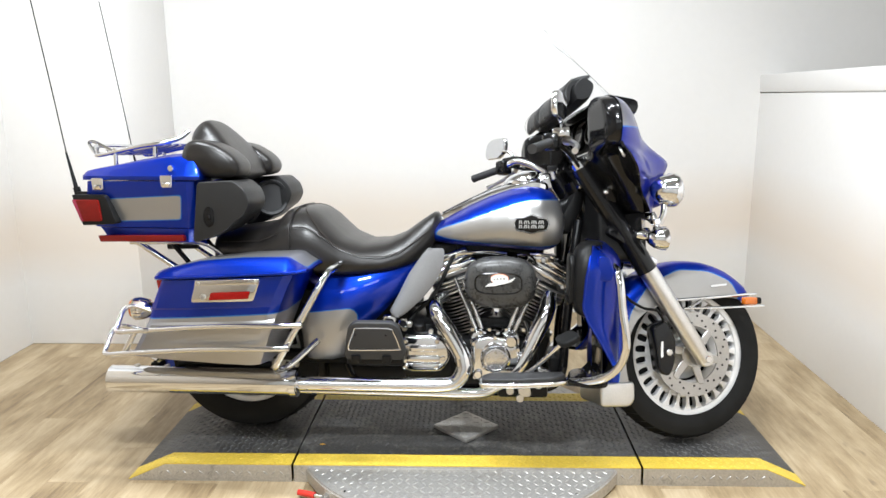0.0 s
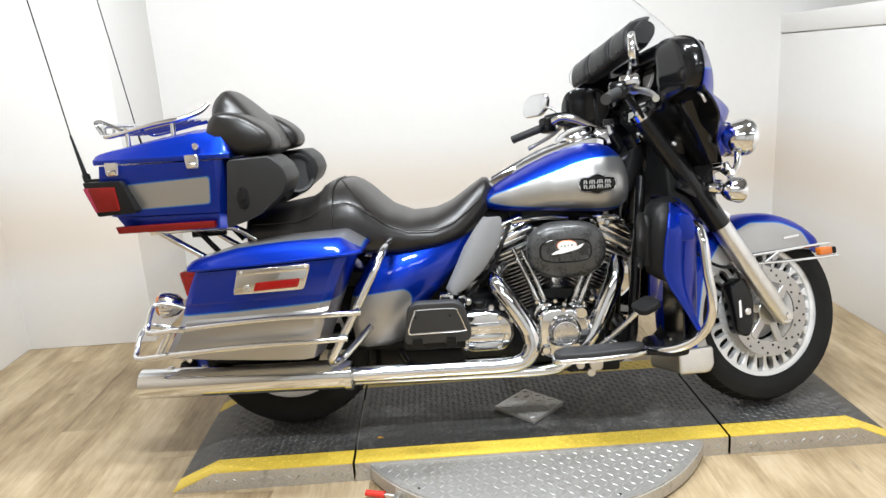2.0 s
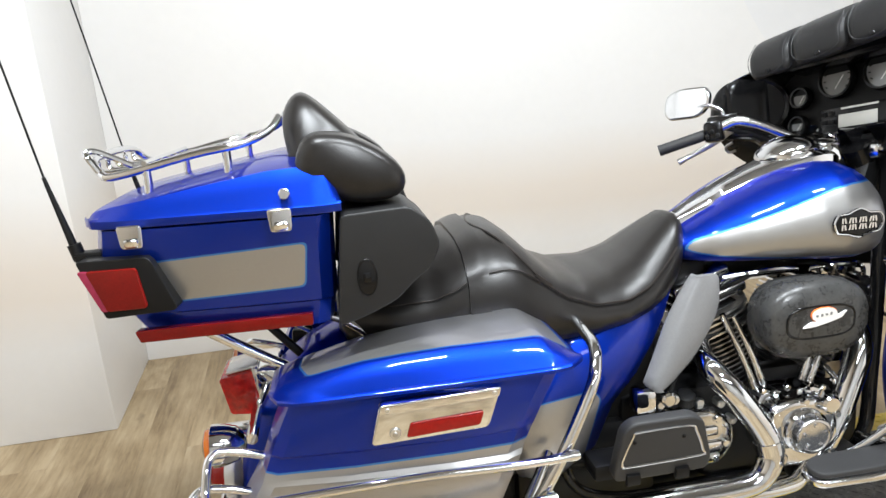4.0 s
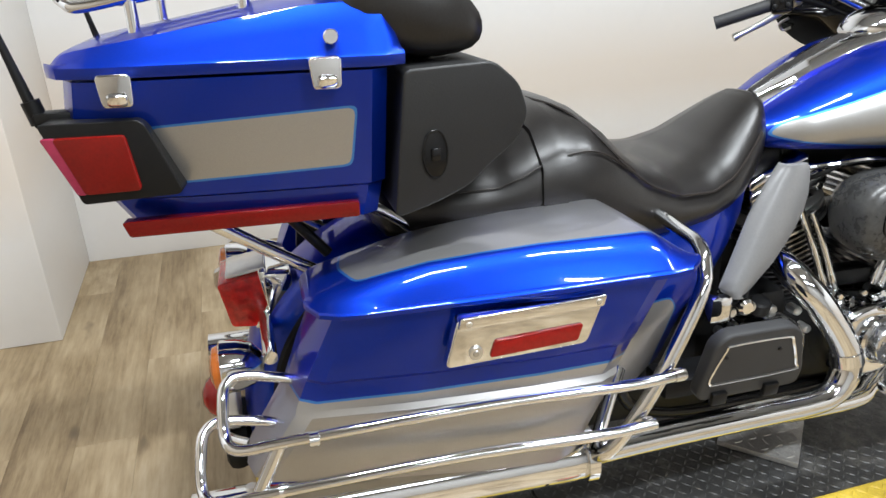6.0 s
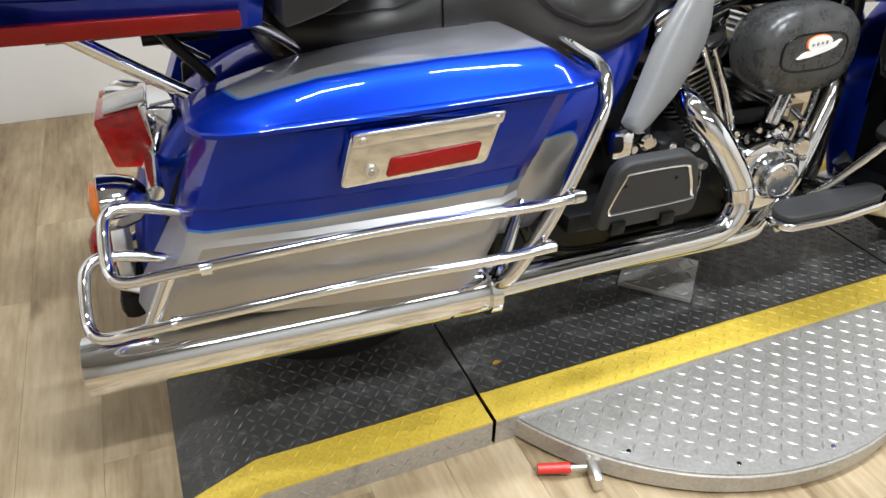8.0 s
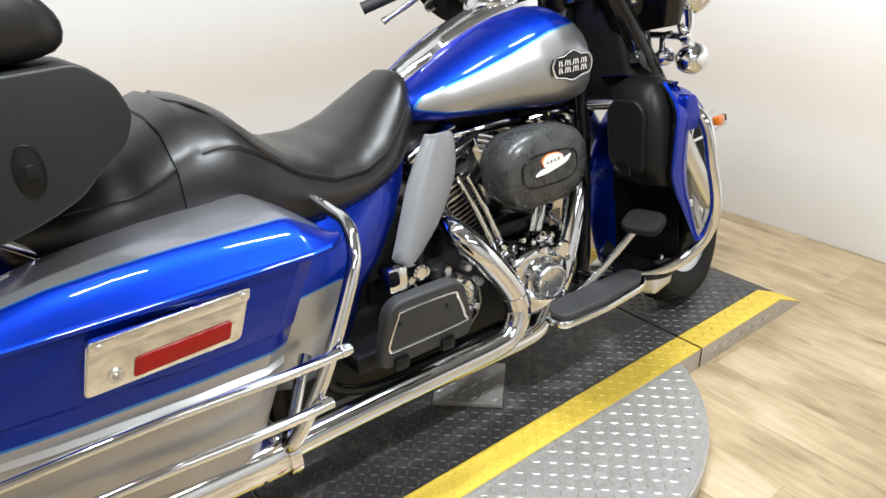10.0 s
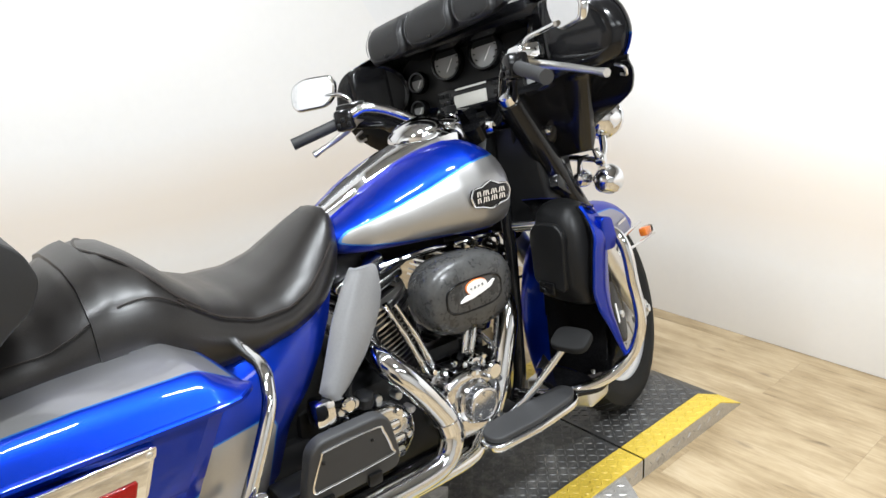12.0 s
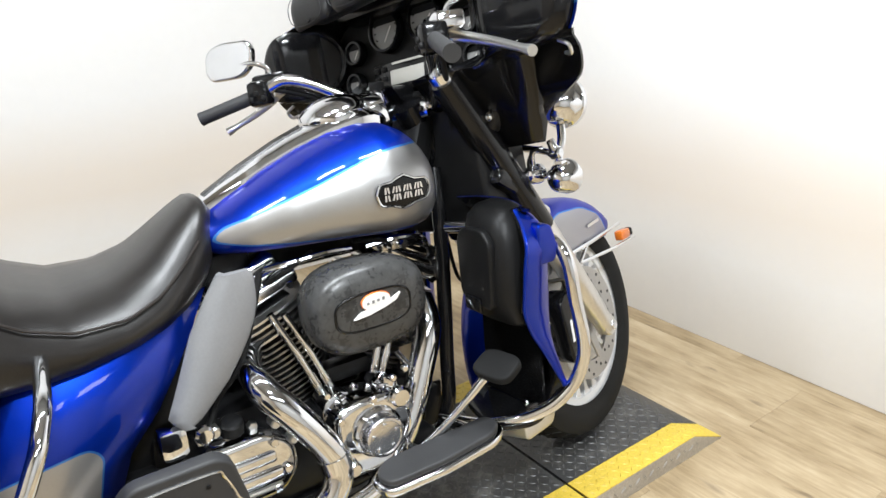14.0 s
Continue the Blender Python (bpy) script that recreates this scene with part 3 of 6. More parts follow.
F("fork_yoke", box((0.535, 0, 0.79), (0.12, 0.30, 0.045), 0.012, pose(0, 0, 0, 0, 29)), black_gloss, "black lower fork yoke")
F("fork_bracket", box((0.635, 0, 0.705), (0.06, 0.29, 0.04), 0.012, pose(0, 0, 0, 0, 33)), chrome, "chrome fork bracket")

# front fender
fender_silver = paint("fender_paint", [polygon([(0.66, 0.30), (0.56, 0.12), (1.02, 0.575), (0.985, 0.632), (0.90, 0.672), (0.78, 0.682), (0.67, 0.635), (0.60, 0.54), (0.56, 0.36)][2:] + [(0.545, 0.20), (0.70, 0.20)])])


def shell_section(c, a, r_out, r_in, w, n=14, t=0.006):
    """One U-shaped cross-section of a fender at angle a round the axle."""
    ring = []
    d, k = (math.cos(a), math.sin(a)), []
    for i in range(n + 1):
        u = i / n * 2 - 1
        ang = u * math.pi / 2
        rr = r_in + (r_out - r_in) * max(0, math.cos(ang)) ** 0.36
        k.append((math.copysign(min(1, abs(math.sin(ang)) ** 0.55 * 1.0), u) * w, rr))
    k[0], k[-1] = (-w, r_in), (w, r_in)
    inner = [(y * (w - t) / w, r - t if 0 < i < n else r) for i, (y, r) in enumerate(k)][::-1]
    return [(c[0] + r * d[0], c[1] + y, c[2] + r * d[1]) for y, r in k + inner]


def fender(c, table, n, put, mat, label, name):
    a0, a1 = table[0][0], table[-1][0]
    rs = []
    for i in range(n + 1):
        a = a0 + (a1 - a0) * i / n
        rs.append(shell_section(c, radians(a), lerp([(x[0], x[1]) for x in table], a), lerp([(x[0], x[2]) for x in table], a), lerp([(x[0], x[3]) for x in table], a)))
    return put(name, rings(bmesh.new(), rs), mat, label, None, 50)


ff = fender(WF, [(33, 0.335, 0.325, 0.02), (36, 0.338, 0.30, 0.05), (44, 0.338, 0.275, 0.078), (60, 0.337, 0.225, 0.088), (90, 0.334, 0.195, 0.092), (120, 0.336, 0.215, 0.092), (150, 0.342, 0.25, 0.09), (185, 0.352, 0.265, 0.088), (208, 0.36, 0.27, 0.085)], 60, F, fender_silver, "blue front fender with a silver side panel", "front_fender")
for s in (-1, 1):
    F("fender_rail", tube([(0.70, s * 0.098, 0.562), (0.88, s * 0.10, 0.570), (1.09, s * 0.085, 0.578)], 0.0055, 10), chrome, "", ff)
    F("fender_rail", tube([(0.78, s * 0.105, 0.535), (0.95, s * 0.125, 0.535), (1.09, s * 0.125, 0.537)], 0.0045, 10), chrome, "", ff)
    F("fender_rail_stay", tube([(0.80, s * 0.11, 0.537), (0.87, s * 0.10, 0.570)], 0.005, 8), chrome, "", ff)
    lamp = F("fender_lamp", box((1.038, s * 0.118, 0.556), (0.052, 0.026, 0.028), 0.006), amber_lens, "amber running lamp", ff)
    F("lamp_holder", box((1.073, s * 0.118, 0.556), (0.018, 0.024, 0.024), 0.006), black_plastic, "", lamp)
    F("fender_script", prism(rounded([(0.90, 0.607), (0.965, 0.612), (0.965, 0.620), (0.90, 0.614)], 0.003), s * 0.0915, s * 0.0935, "y", 0.0), chrome, "", ff)
F("fender_tip_ornament", tube([(1.075, 0, 0.59), (1.10, 0, 0.575), (1.085, 0, 0.555)], 0.008, 10), chrome, "", ff)
tip = F("fender_skirt", prism(rounded([(0.455, 0.285), (0.585, 0.285), (0.585, 0.222), (0.565, 0.20), (0.455, 0.205)], 0.015), -0.092, 0.092, "y", 0.008), satin, "dull chrome lower fender skirt", ff)

# rear fender, struts and lamps
rf = fender(WR, [(10, 0.34, 0.30, 0.10), (60, 0.345, 0.25, 0.105), (100, 0.345, 0.20, 0.11), (150, 0.345, 0.20, 0.11), (185, 0.352, 0.25, 0.108), (200, 0.36, 0.28, 0.10)], 40, B, blue_paint, "blue rear fender", "rear_fender")
B("fender_trim", box((-1.185, -0.01, 0.285), (0.045, 0.20, 0.055), 0.018), rubber, "black lower fender trim", rf)
B("fender_band", tube([(-1.16, -0.12, 0.325), (-1.205, -0.07, 0.320), (-1.215, 0, 0.318), (-1.205, 0.07, 0.320), (-1.16, 0.12, 0.325)], 0.009, 10), chrome, "", rf)
fl = B("fender_reflector", moved(lathe(((0.062, 0.0), (0.060, 0.015), (0.050, 0.034), (0.030, 0.048), (0.003, 0.053)), (0, 0, 0), (-1, 0, 0), 28), pose(-1.190, -0.02, 0.378, 0, 14) @ Matrix.Diagonal((1, 0.9, 0.75, 1))), red_lens, "red and white lamp on the fender tip", rf)
B("reflector_rim", prism(oval(0.066, 0.056, 2.4, 28, (-0.02, 0.372)), -1.198, -1.175, "x", 0.005), emblem_white, "", fl)
TAIL = Matrix.Translation((0.024, 0, -0.026))
tl = B("tail_lamp", moved(prism(rounded([(-1.205, 0.650), (-1.12, 0.662), (-1.108, 0.60), (-1.145, 0.560), (-1.188, 0.565)], 0.007), -0.064, 0.064, "y", 0.006), TAIL), facet_red, "red square tail lamp with a chrome body")
B("lamp_body", moved(prism(rounded([(-1.125, 0.665), (-1.07, 0.66), (-1.075, 0.57), (-1.12, 0.545)], 0.012), -0.072, 0.072, "y", 0.01), TAIL), chrome, "", tl)
B("lamp_bezel", moved(prism(rounded([(-1.132, 0.668), (-1.118, 0.668), (-1.106, 0.60), (-1.136, 0.556), (-1.148, 0.560), (-1.122, 0.602)], 0.004), -0.069, 0.069, "y", 0.004), TAIL), chrome, "", tl)
B("lamp_window", moved(box((-1.155, 0, 0.662), (0.07, 0.10, 0.006), 0.002, pose(0, 0, 0, 0, -9)), TAIL), white_lens, "", tl)
B("lamp_bar", tube([(-1.10, -0.235, 0.556), (-1.105, 0, 0.55), (-1.10, 0.235, 0.556)], 0.012, 12), chrome, "chrome turn signal bar")
for s in (-1, 1):
    sg = B("rear_turn_signal", lathe(((0.004, 0.058), (0.018, 0.055), (0.034, 0.040), (0.041, 0.018), (0.043, 0.0), (0.043, -0.008), (0.036, -0.012)), (-1.168, s * 0.236, 0.553), (1, 0, 0), 28), chrome, "chrome bullet turn signal")
    B("lens", lathe(((0.036, 0), (0.034, 0.008), (0.02, 0.014), (0.004, 0.016)), (-1.180, s * 0.236, 0.553), (-1, 0, 0), 28), amber_lens, "amber lens", sg)

# saddlebags with lids, rails and guards
TOP_PANEL = [(-0.985, -0.30), (-0.966, -0.366), (-0.80, -0.398), (-0.55, -0.430), (-0.494, -0.420), (-0.497, -0.235), (-0.972, -0.235)]
bag_paint = paint("bag_paint", [[(-0.09, 0.0, 1.0, 0.642)]], 0.004)
lid_paint = paint("lid_paint", [polygon(TOP_PANEL, (0, 1)), polygon([(x, -y) for x, y in TOP_PANEL[::-1]], (0, 1))], 0.004)


def seam_z(x):
    """Height of the seam between bag and lid."""
    return 0.688 + (x + 1.01) * 0.077


def bag_ring(z, xr, xf, yin, yr, yf):
    pts = [(xr + 0.004, -yin), (xr, -(yin + yr) / 2), (xr + 0.012, -yr + 0.02), (xr + 0.035, -yr), (xr + (xf - xr) * 0.35, -(yr + (yf - yr) * 0.45)), (xr + (xf - xr) * 0.7, -(yr + (yf - yr) * 0.85)), (xf - 0.05, -yf), (xf - 0.02, -yf + 0.012), (xf, -yf + 0.06), (xf, -yin)]
    return [(x, y, z + (x + 0.78) * 0.077 * min(1.0, max(0.0, (z - 0.43) / 0.12))) for x, y in pts]


def saddlebag(s):
    f = (lambda bm: bm) if s < 0 else flip
    rs = [bag_ring(*a) for a in ((0.404, -1.135, -0.650, 0.24, 0.335, 0.415), (0.410, -1.155, -0.640, 0.235, 0.358, 0.440), (0.418, -1.152, -0.636, 0.235, 0.362, 0.444), (0.50, -1.108, -0.602, 0.23, 0.378, 0.458), (0.548, -1.084, -0.580, 0.23, 0.386, 0.466),
                                 (0.556, -1.081, -0.577, 0.23, 0.380, 0.460), (0.600, -1.063, -0.557, 0.23, 0.386, 0.464), (0.606, -1.061, -0.555, 0.23, 0.391, 0.468), (0.660, -1.036, -0.530, 0.23, 0.397, 0.474), (0.700, -1.016, -0.508, 0.23, 0.399, 0.476))]
    bag = B("saddlebag", f(rings(bmesh.new(), rs)), bag_paint, "blue over silver hard saddlebag", None, 30)
    xs = [(-1.042, 0.690), (-1.038, 0.699), (-1.024, 0.710), (-0.995, 0.719), (-0.96, 0.728), (-0.92, 0.738), (-0.867, 0.750), (-0.793, 0.759), (-0.709, 0.767), (-0.621, 0.771), (-0.562, 0.773), (-0.548, 0.771), (-0.538, 0.766), (-0.512, 0.749), (-0.490, 0.735), (-0.484, 0.731)]
    rs = []
    for x, z in xs:
        yo = lerp([(-1.042, 0.345), (-1.030, 0.385), (-1.005, 0.408), (-0.96, 0.420), (-0.75, 0.460), (-0.54, 0.494), (-0.505, 0.490), (-0.484, 0.465)], x)
        yc = lerp([(-1.042, 0.330), (-1.02, 0.358), (-0.966, 0.376), (-0.80, 0.406), (-0.545, 0.438), (-0.484, 0.425)], x)
        sz = seam_z(x)
        k = max(0.0, z - sz - 0.010)
        hem = (-yo + 0.006, sz + 0.011)
        slope = [(-yc - 0.004 + (hem[0] + yc + 0.004) * u, z - k * 0.10 + (hem[1] - z + k * 0.10) * u + 0.12 * k * math.sin(math.pi * u)) for u in (0.0, 0.33, 0.66, 1.0)]
        rs.append([(x, -0.235, sz), (x, -0.235, z - 0.006), (x, -0.255, z - 0.001), (x, -0.32, z + 0.001), (x, -yc + 0.010, z), (x, -yc + 0.002, z - k * 0.03)]
                  + [(x, y, w) for y, w in slope] + [(x, -yo + 0.001, sz + 0.0095), (x, -yo - 0.002, sz + 0.007), (x, -yo - 0.002, sz + 0.001), (x, -yo + 0.010, sz - 0.003)])
    lid = B("bag_lid", f(rings(bmesh.new(), rs)), lid_paint, "blue lid with a silver top panel", bag, 24)
    pl = B("latch_plate", f(prism(rounded([(-0.848, 0.698), (-0.634, 0.704), (-0.660, 0.632), (-0.868, 0.626)], 0.010), -0.474, -0.452, "y", 0.004)), chrome, "chrome latch plate", bag)
    B("reflector", f(prism(rounded([(-0.798, 0.660), (-0.668, 0.666), (-0.676, 0.641), (-0.806, 0.635)], 0.005), -0.478, -0.470, "y", 0.002)), red_lens, "red reflector strip", pl)
    B("plate_lip", f(prism(rounded([(-0.846, 0.701), (-0.636, 0.707), (-0.640, 0.690), (-0.850, 0.684)], 0.004), -0.481, -0.472, "y", 0.003)), chrome, "", pl)
    B("lock", f(disc((-0.825, -0.478, 0.645), (0, 1, 0), 0.010, 0.006, 20)), satin, "", pl)
    B("lock_core", f(disc((-0.825, -0.4795, 0.645), (0, 1, 0), 0.005, 0.004, 16)), rotor_steel, "", pl)
    for x, z in ((-0.835, 0.692), (-0.648, 0.698)):
        B("screw", f(disc((x, -0.483, z), (0, 1, 0), 0.0045, 0.004, 12)), satin, "", pl)
    up = B("bag_rail", f(tube([(-0.500, -0.478, 0.556), (-0.60, -0.477, 0.552), (-0.80, -0.450, 0.542), (-1.08, -0.412, 0.514), (-1.140, -0.404, 0.506), (-1.166, -0.394, 0.508), (-1.174, -0.372, 0.520), (-1.172, -0.345, 0.555), (-1.166, -0.328, 0.572), (-1.145, -0.318, 0.578), (-1.098, -0.314, 0.566), (-1.060, -0.312, 0.552)], 0.0084, 12)), chrome, "chrome saddlebag rail", bag)
    lo = B("bag_rail", f(tube([(-0.545, -0.482, 0.480), (-0.64, -0.480, 0.476), (-0.85, -0.452, 0.464), (-1.13, -0.420, 0.437), (-1.184, -0.413, 0.430), (-1.208, -0.402, 0.432), (-1.216, -0.378, 0.445), (-1.213, -0.350, 0.482), (-1.206, -0.332, 0.500), (-1.184, -0.320, 0.507), (-1.132, -0.316, 0.496), (-1.090, -0.314, 0.480)], 0.0084, 12)), chrome, "chrome saddlebag rail", bag)
    B("rail_strut", f(tube([(-1.095, -0.405, 0.512), (-1.135, -0.412, 0.436)], 0.010, 12)), chrome, "", lo)
    for q, x, z in ((up, -0.512, 0.556), (lo, -0.557, 0.480), (up, -1.05, 0.517), (lo, -1.10, 0.440)):
        yy = -0.478 if x > -0.7 else -0.421
        B("rail_clamp", f(tube([(x + 0.007, yy, z), (x - 0.007, yy - 0.0005, z)], 0.0103, 14)), chrome, "", q)
    g = B("bag_guard", f(tube([(-0.415, -0.21, 0.725), (-0.425, -0.32, 0.722), (-0.430, -0.375, 0.720), (-0.440, -0.412, 0.702), (-0.462, -0.440, 0.658), (-0.535, -0.456, 0.525), (-0.590, -0.448, 0.430), (-0.606, -0.428, 0.398), (-0.597, -0.395, 0.384), (-0.565, -0.35, 0.398), (-0.50, -0.28, 0.455)], 0.0118, 14)), chrome, "chrome saddlebag guard tube")
    return bag


for s in (-1, 1):
    saddlebag(s)

REARM = Matrix.Translation((0.022, -0.045, 0.005)) @ Matrix.Diagonal((1, 1.05, 1, 1))


def T(name, bm, mat, label="", parent=None, sharp=38):
    """A part of the luggage group behind the seat."""
    return B(name, moved(bm, REARM), mat, label, parent, sharp)


# luggage box behind the seat
box_paint = paint("box_paint", [polygon([(-1.190, 0.876), (-0.955, 0.884), (-0.945, 0.964), (-1.212, 0.951)])])


def plan_ring(z, xr, xf, wr, wf, n=6):
    half = [(xf, 0.0), (xf, wf * 0.8), (xf - 0.008, wf * 0.95), (xf - 0.03, wf), (xr + (xf - xr) * 0.6, wr + (wf - wr) * 0.72), (xr + (xf - xr) * 0.3, wr + (wf - wr) * 0.4), (xr + 0.055, wr), (xr + 0.022, wr * 0.95), (xr + 0.004, wr * 0.80), (xr, wr * 0.5), (xr - 0.004, 0.0)]
    return [(x, -y, z) for x, y in half] + [(x, y, z) for x, y in half[-2:0:-1]]


luggage = T("luggage_box", rings(bmesh.new(), [plan_ring(*a) for a in ((0.792, -1.275, -0.945, 0.19, 0.228), (0.797, -1.290, -0.932, 0.205, 0.243), (0.845, -1.318, -0.924, 0.215, 0.255), (0.849, -1.330, -0.920, 0.222, 0.260), (0.958, -1.348, -0.915, 0.238, 0.278), (1.008, -1.34, -0.912, 0.243, 0.284))]), box_paint, "blue hard luggage box with a silver side panel", None, 26)
rs = []
for x, zt in ((-1.356, 1.025), (-1.346, 1.032), (-1.336, 1.041), (-1.320, 1.048), (-1.29, 1.054), (-1.22, 1.066), (-1.12, 1.084), (-1.02, 1.100), (-0.95, 1.104), (-0.922, 1.100), (-0.905, 1.06), (-0.897, 1.03)):
    w = lerp([(-1.356, 0.19), (-1.335, 0.228), (-1.30, 0.246), (-0.93, 0.290), (-0.897, 0.28)], x)
    k = zt - 1.012
    half = [(0.0, 1.012), (w, 1.012), (w + 0.0015, 1.016), (w + 0.0015, 1.026), (w - 0.002, 1.030), (w - k * 0.16, 1.012 + k * 0.55), (w - k * 0.35 - 0.006, 1.012 + k * 0.88), (w - k * 0.6 - 0.03, zt), (0.0, zt + 0.004)]
    rs.append([(x, -y, z) for y, z in half] + [(x, y, z) for y, z in half[-2:0:-1]])
lid = T("box_lid", rings(bmesh.new(), rs), blue_paint, "blue lid of the luggage box", luggage, 30)
for s in (-1, 1):
    f = (lambda bm: bm) if s < 0 else flip
    hous = T("side_lamp", f(moved(prism(rounded([(-1.362, 0.962), (-1.24, 0.962), (-1.232, 0.955), (-1.198, 0.868), (-1.205, 0.862), (-1.325, 0.856)], 0.006), -0.020, 0.10, "y", 0.006), pose(-1.28, -0.245, 0, 0, 0, -6) @ Matrix.Translation((1.28, 0, 0)))), black_plastic, "black side lamp housing", luggage)
    T("lens", f(moved(prism(rounded([(-1.345, 0.945), (-1.258, 0.945), (-1.248, 0.872), (-1.318, 0.870)], 0.006), -0.026, 0.02, "y", 0.004), pose(-1.28, -0.245, 0, 0, 0, -6) @ Matrix.Translation((1.28, 0, 0)))), dark_red_lens, "red lamp lens", hous)
    T("corner_lens", f(moved(prism(rounded([(-1.360, 0.945), (-1.342, 0.945), (-1.316, 0.870), (-1.328, 0.870)], 0.004), -0.0245, 0.07, "y", 0.004), pose(-1.28, -0.245, 0, 0, 0, -6) @ Matrix.Translation((1.28, 0, 0)))), pink_lens, "", hous)
    T("light_strip", f(moved(prism(rounded([(-1.292, 0.818), (-0.968, 0.824), (-0.968, 0.802), (-1.284, 0.796)], 0.004), -0.012, 0.01, "y", 0.003), pose(-1.13, -0.236, 0, 0, 0, -5.5) @ Matrix.Translation((1.13, 0, 0)))), dark_red_lens, "long red light strip", luggage)
    for x, z, y in ((-1.262, 0.998, 0.254), (-1.004, 1.008, 0.286)):
        la = T("latch_lever", f(moved(box((0, 0, 0), (0.026, 0.012, 0.018), 0.0055), pose(x + 0.001, -y - 0.014, z - 0.010, 30))), chrome, "", T("latch", f(prism(rounded([(x - 0.022, z + 0.021), (x + 0.021, z + 0.021), (x + 0.019, z - 0.020), (x - 0.018, z - 0.020)], 0.007), -y - 0.014, -y + 0.012, "y", 0.0115, 4)), chrome, "chrome latch", luggage))
    T("lock_button", f(disc((-0.993, -0.288, 1.052), (0, 1, 0), 0.010, 0.012, 20)), chrome, "", luggage)
for s in (-1, 1):
    xa = 0.0 if s < 0 else 0.034
    ya = -0.2 if s < 0 else 0.185
    an = T("antenna", tube([(-1.372 + xa, ya, 0.955), (-1.379 + xa, ya, 0.985)], 0.012, 12), black_plastic, "thin whip antenna with a black base")
    T("antenna_spring", tube([(-1.379 + xa, ya, 0.98), (-1.408 + xa, ya, 1.108)], ((0, 0.0075), (0.3, 0.006), (1, 0.0035)), 10), black_plastic, "", an)
    T("whip", tube([(-1.407 + xa, ya, 1.105), (-1.45 + xa, ya, 1.36), (-1.51 + xa, ya, 1.70)] + ([(-1.545, ya, 1.88)] if s < 0 else []), 0.0021, 6), black_metal, "", an)
    T("antenna_mount", box((-1.352, ya, 0.96), (0.05 + xa, 0.03, 0.02), 0.004), black_plastic, "", an)
# chrome rack on the lid
rack = T("luggage_rack", tube([(-0.998, -0.120, 1.180), (-1.018, -0.150, 1.156), (-1.065, -0.186, 1.138), (-1.15, -0.186, 1.126), (-1.29, -0.178, 1.098), (-1.322, -0.165, 1.102), (-1.342, -0.12, 1.128), (-1.344, 0.12, 1.130), (-1.322, 0.165, 1.102), (-1.29, 0.178, 1.098), (-1.15, 0.186, 1.126), (-1.065, 0.186, 1.138), (-1.018, 0.150, 1.156), (-0.998, 0.120, 1.180)], 0.0075, 10), chrome, "chrome luggage rack on the box lid")
T("rack_bar", tube([(-1.325, -0.165, 1.106), (-1.337, -0.168, 1.128), (-1.342, -0.165, 1.142), (-1.325, -0.155, 1.142), (-1.27, -0.15, 1.112)], 0.006, 8), chrome, "", rack)
for y in (-0.12, -0.06, 0.0, 0.06, 0.12):
    T("rack_bar", tube([(-1.340, y, 1.122), (-1.318, y, 1.100), (-1.15, y, 1.122), (-1.09, y, 1.136)], 0.005, 8), chrome, "", rack)
for x, z in ((-1.24, 1.117), (-1.095, 1.138)):
    T("rack_bar", tube([(x, -0.188, z), (x, 0.188, z)], 0.005, 8), chrome, "", rack)
    for s in (-1, 1):
        T("rack_foot", tube([(x, s * 0.18, z), (x, s * 0.18, z - 0.055)], 0.008, 10), chrome, "", rack)
for s in (-1, 1):
    st = T("box_support", tube([(-1.20, s * 0.15, 0.79), (-1.10, s * 0.145, 0.72), (-1.00, s * 0.142, 0.655)], 0.011, 12), chrome, "chrome luggage box support")
    T("support_rail", tube([(-1.22, s * 0.15, 0.785), (-1.0, s * 0.15, 0.787), (-0.93, s * 0.148, 0.775), (-0.86, s * 0.145, 0.722)], 0.010, 12), chrome, "", st)
    T("support_brace", tube([(-1.08, s * 0.13, 0.785), (-1.01, s * 0.13, 0.70)], 0.009, 10), black_metal, "", st)
    T("bolt", disc((-0.865, s * 0.16, 0.722), (0, 1, 0), 0.009, 0.012, 6), chrome, "", st)
T("shock_reservoir", tube([(-1.10, -0.11, 0.765), (-0.99, -0.11, 0.768)], 0.012, 12), black_plastic, "black cylinder under the luggage box")

# passenger backrest, speaker pods
def cushion(profile, y0, y1, fat=0.78, n=9, lean=0.0):
    """A padded shape: a side outline that shrinks towards both ends."""
    cx = sum(p[0] for p in profile) / len(profile)
    cz = sum(p[1] for p in profile) / len(profile)
    out = spline([(p[0], 0, p[1]) for p in profile + profile[:1]], 3)[:-1]
    rs = []
    for k in range(n + 1):
        u = k / n * 2 - 1
        sc = fat + (1 - fat) * (1 - abs(u) ** 3.0) if abs(u) < 0.999 else fat * 0.82
        if k in (0, n):
            sc = fat * 0.80
        y = (y0 + y1) / 2 + (y1 - y0) / 2 * (math.sin(u * math.pi / 2) * 0.35 + u * 0.65)
        rs.append([(cx + (p.x - cx) * sc + lean * u * u, y, cz + (p.z - cz) * sc) for p in out])
    return rings(bmesh.new(), rs)


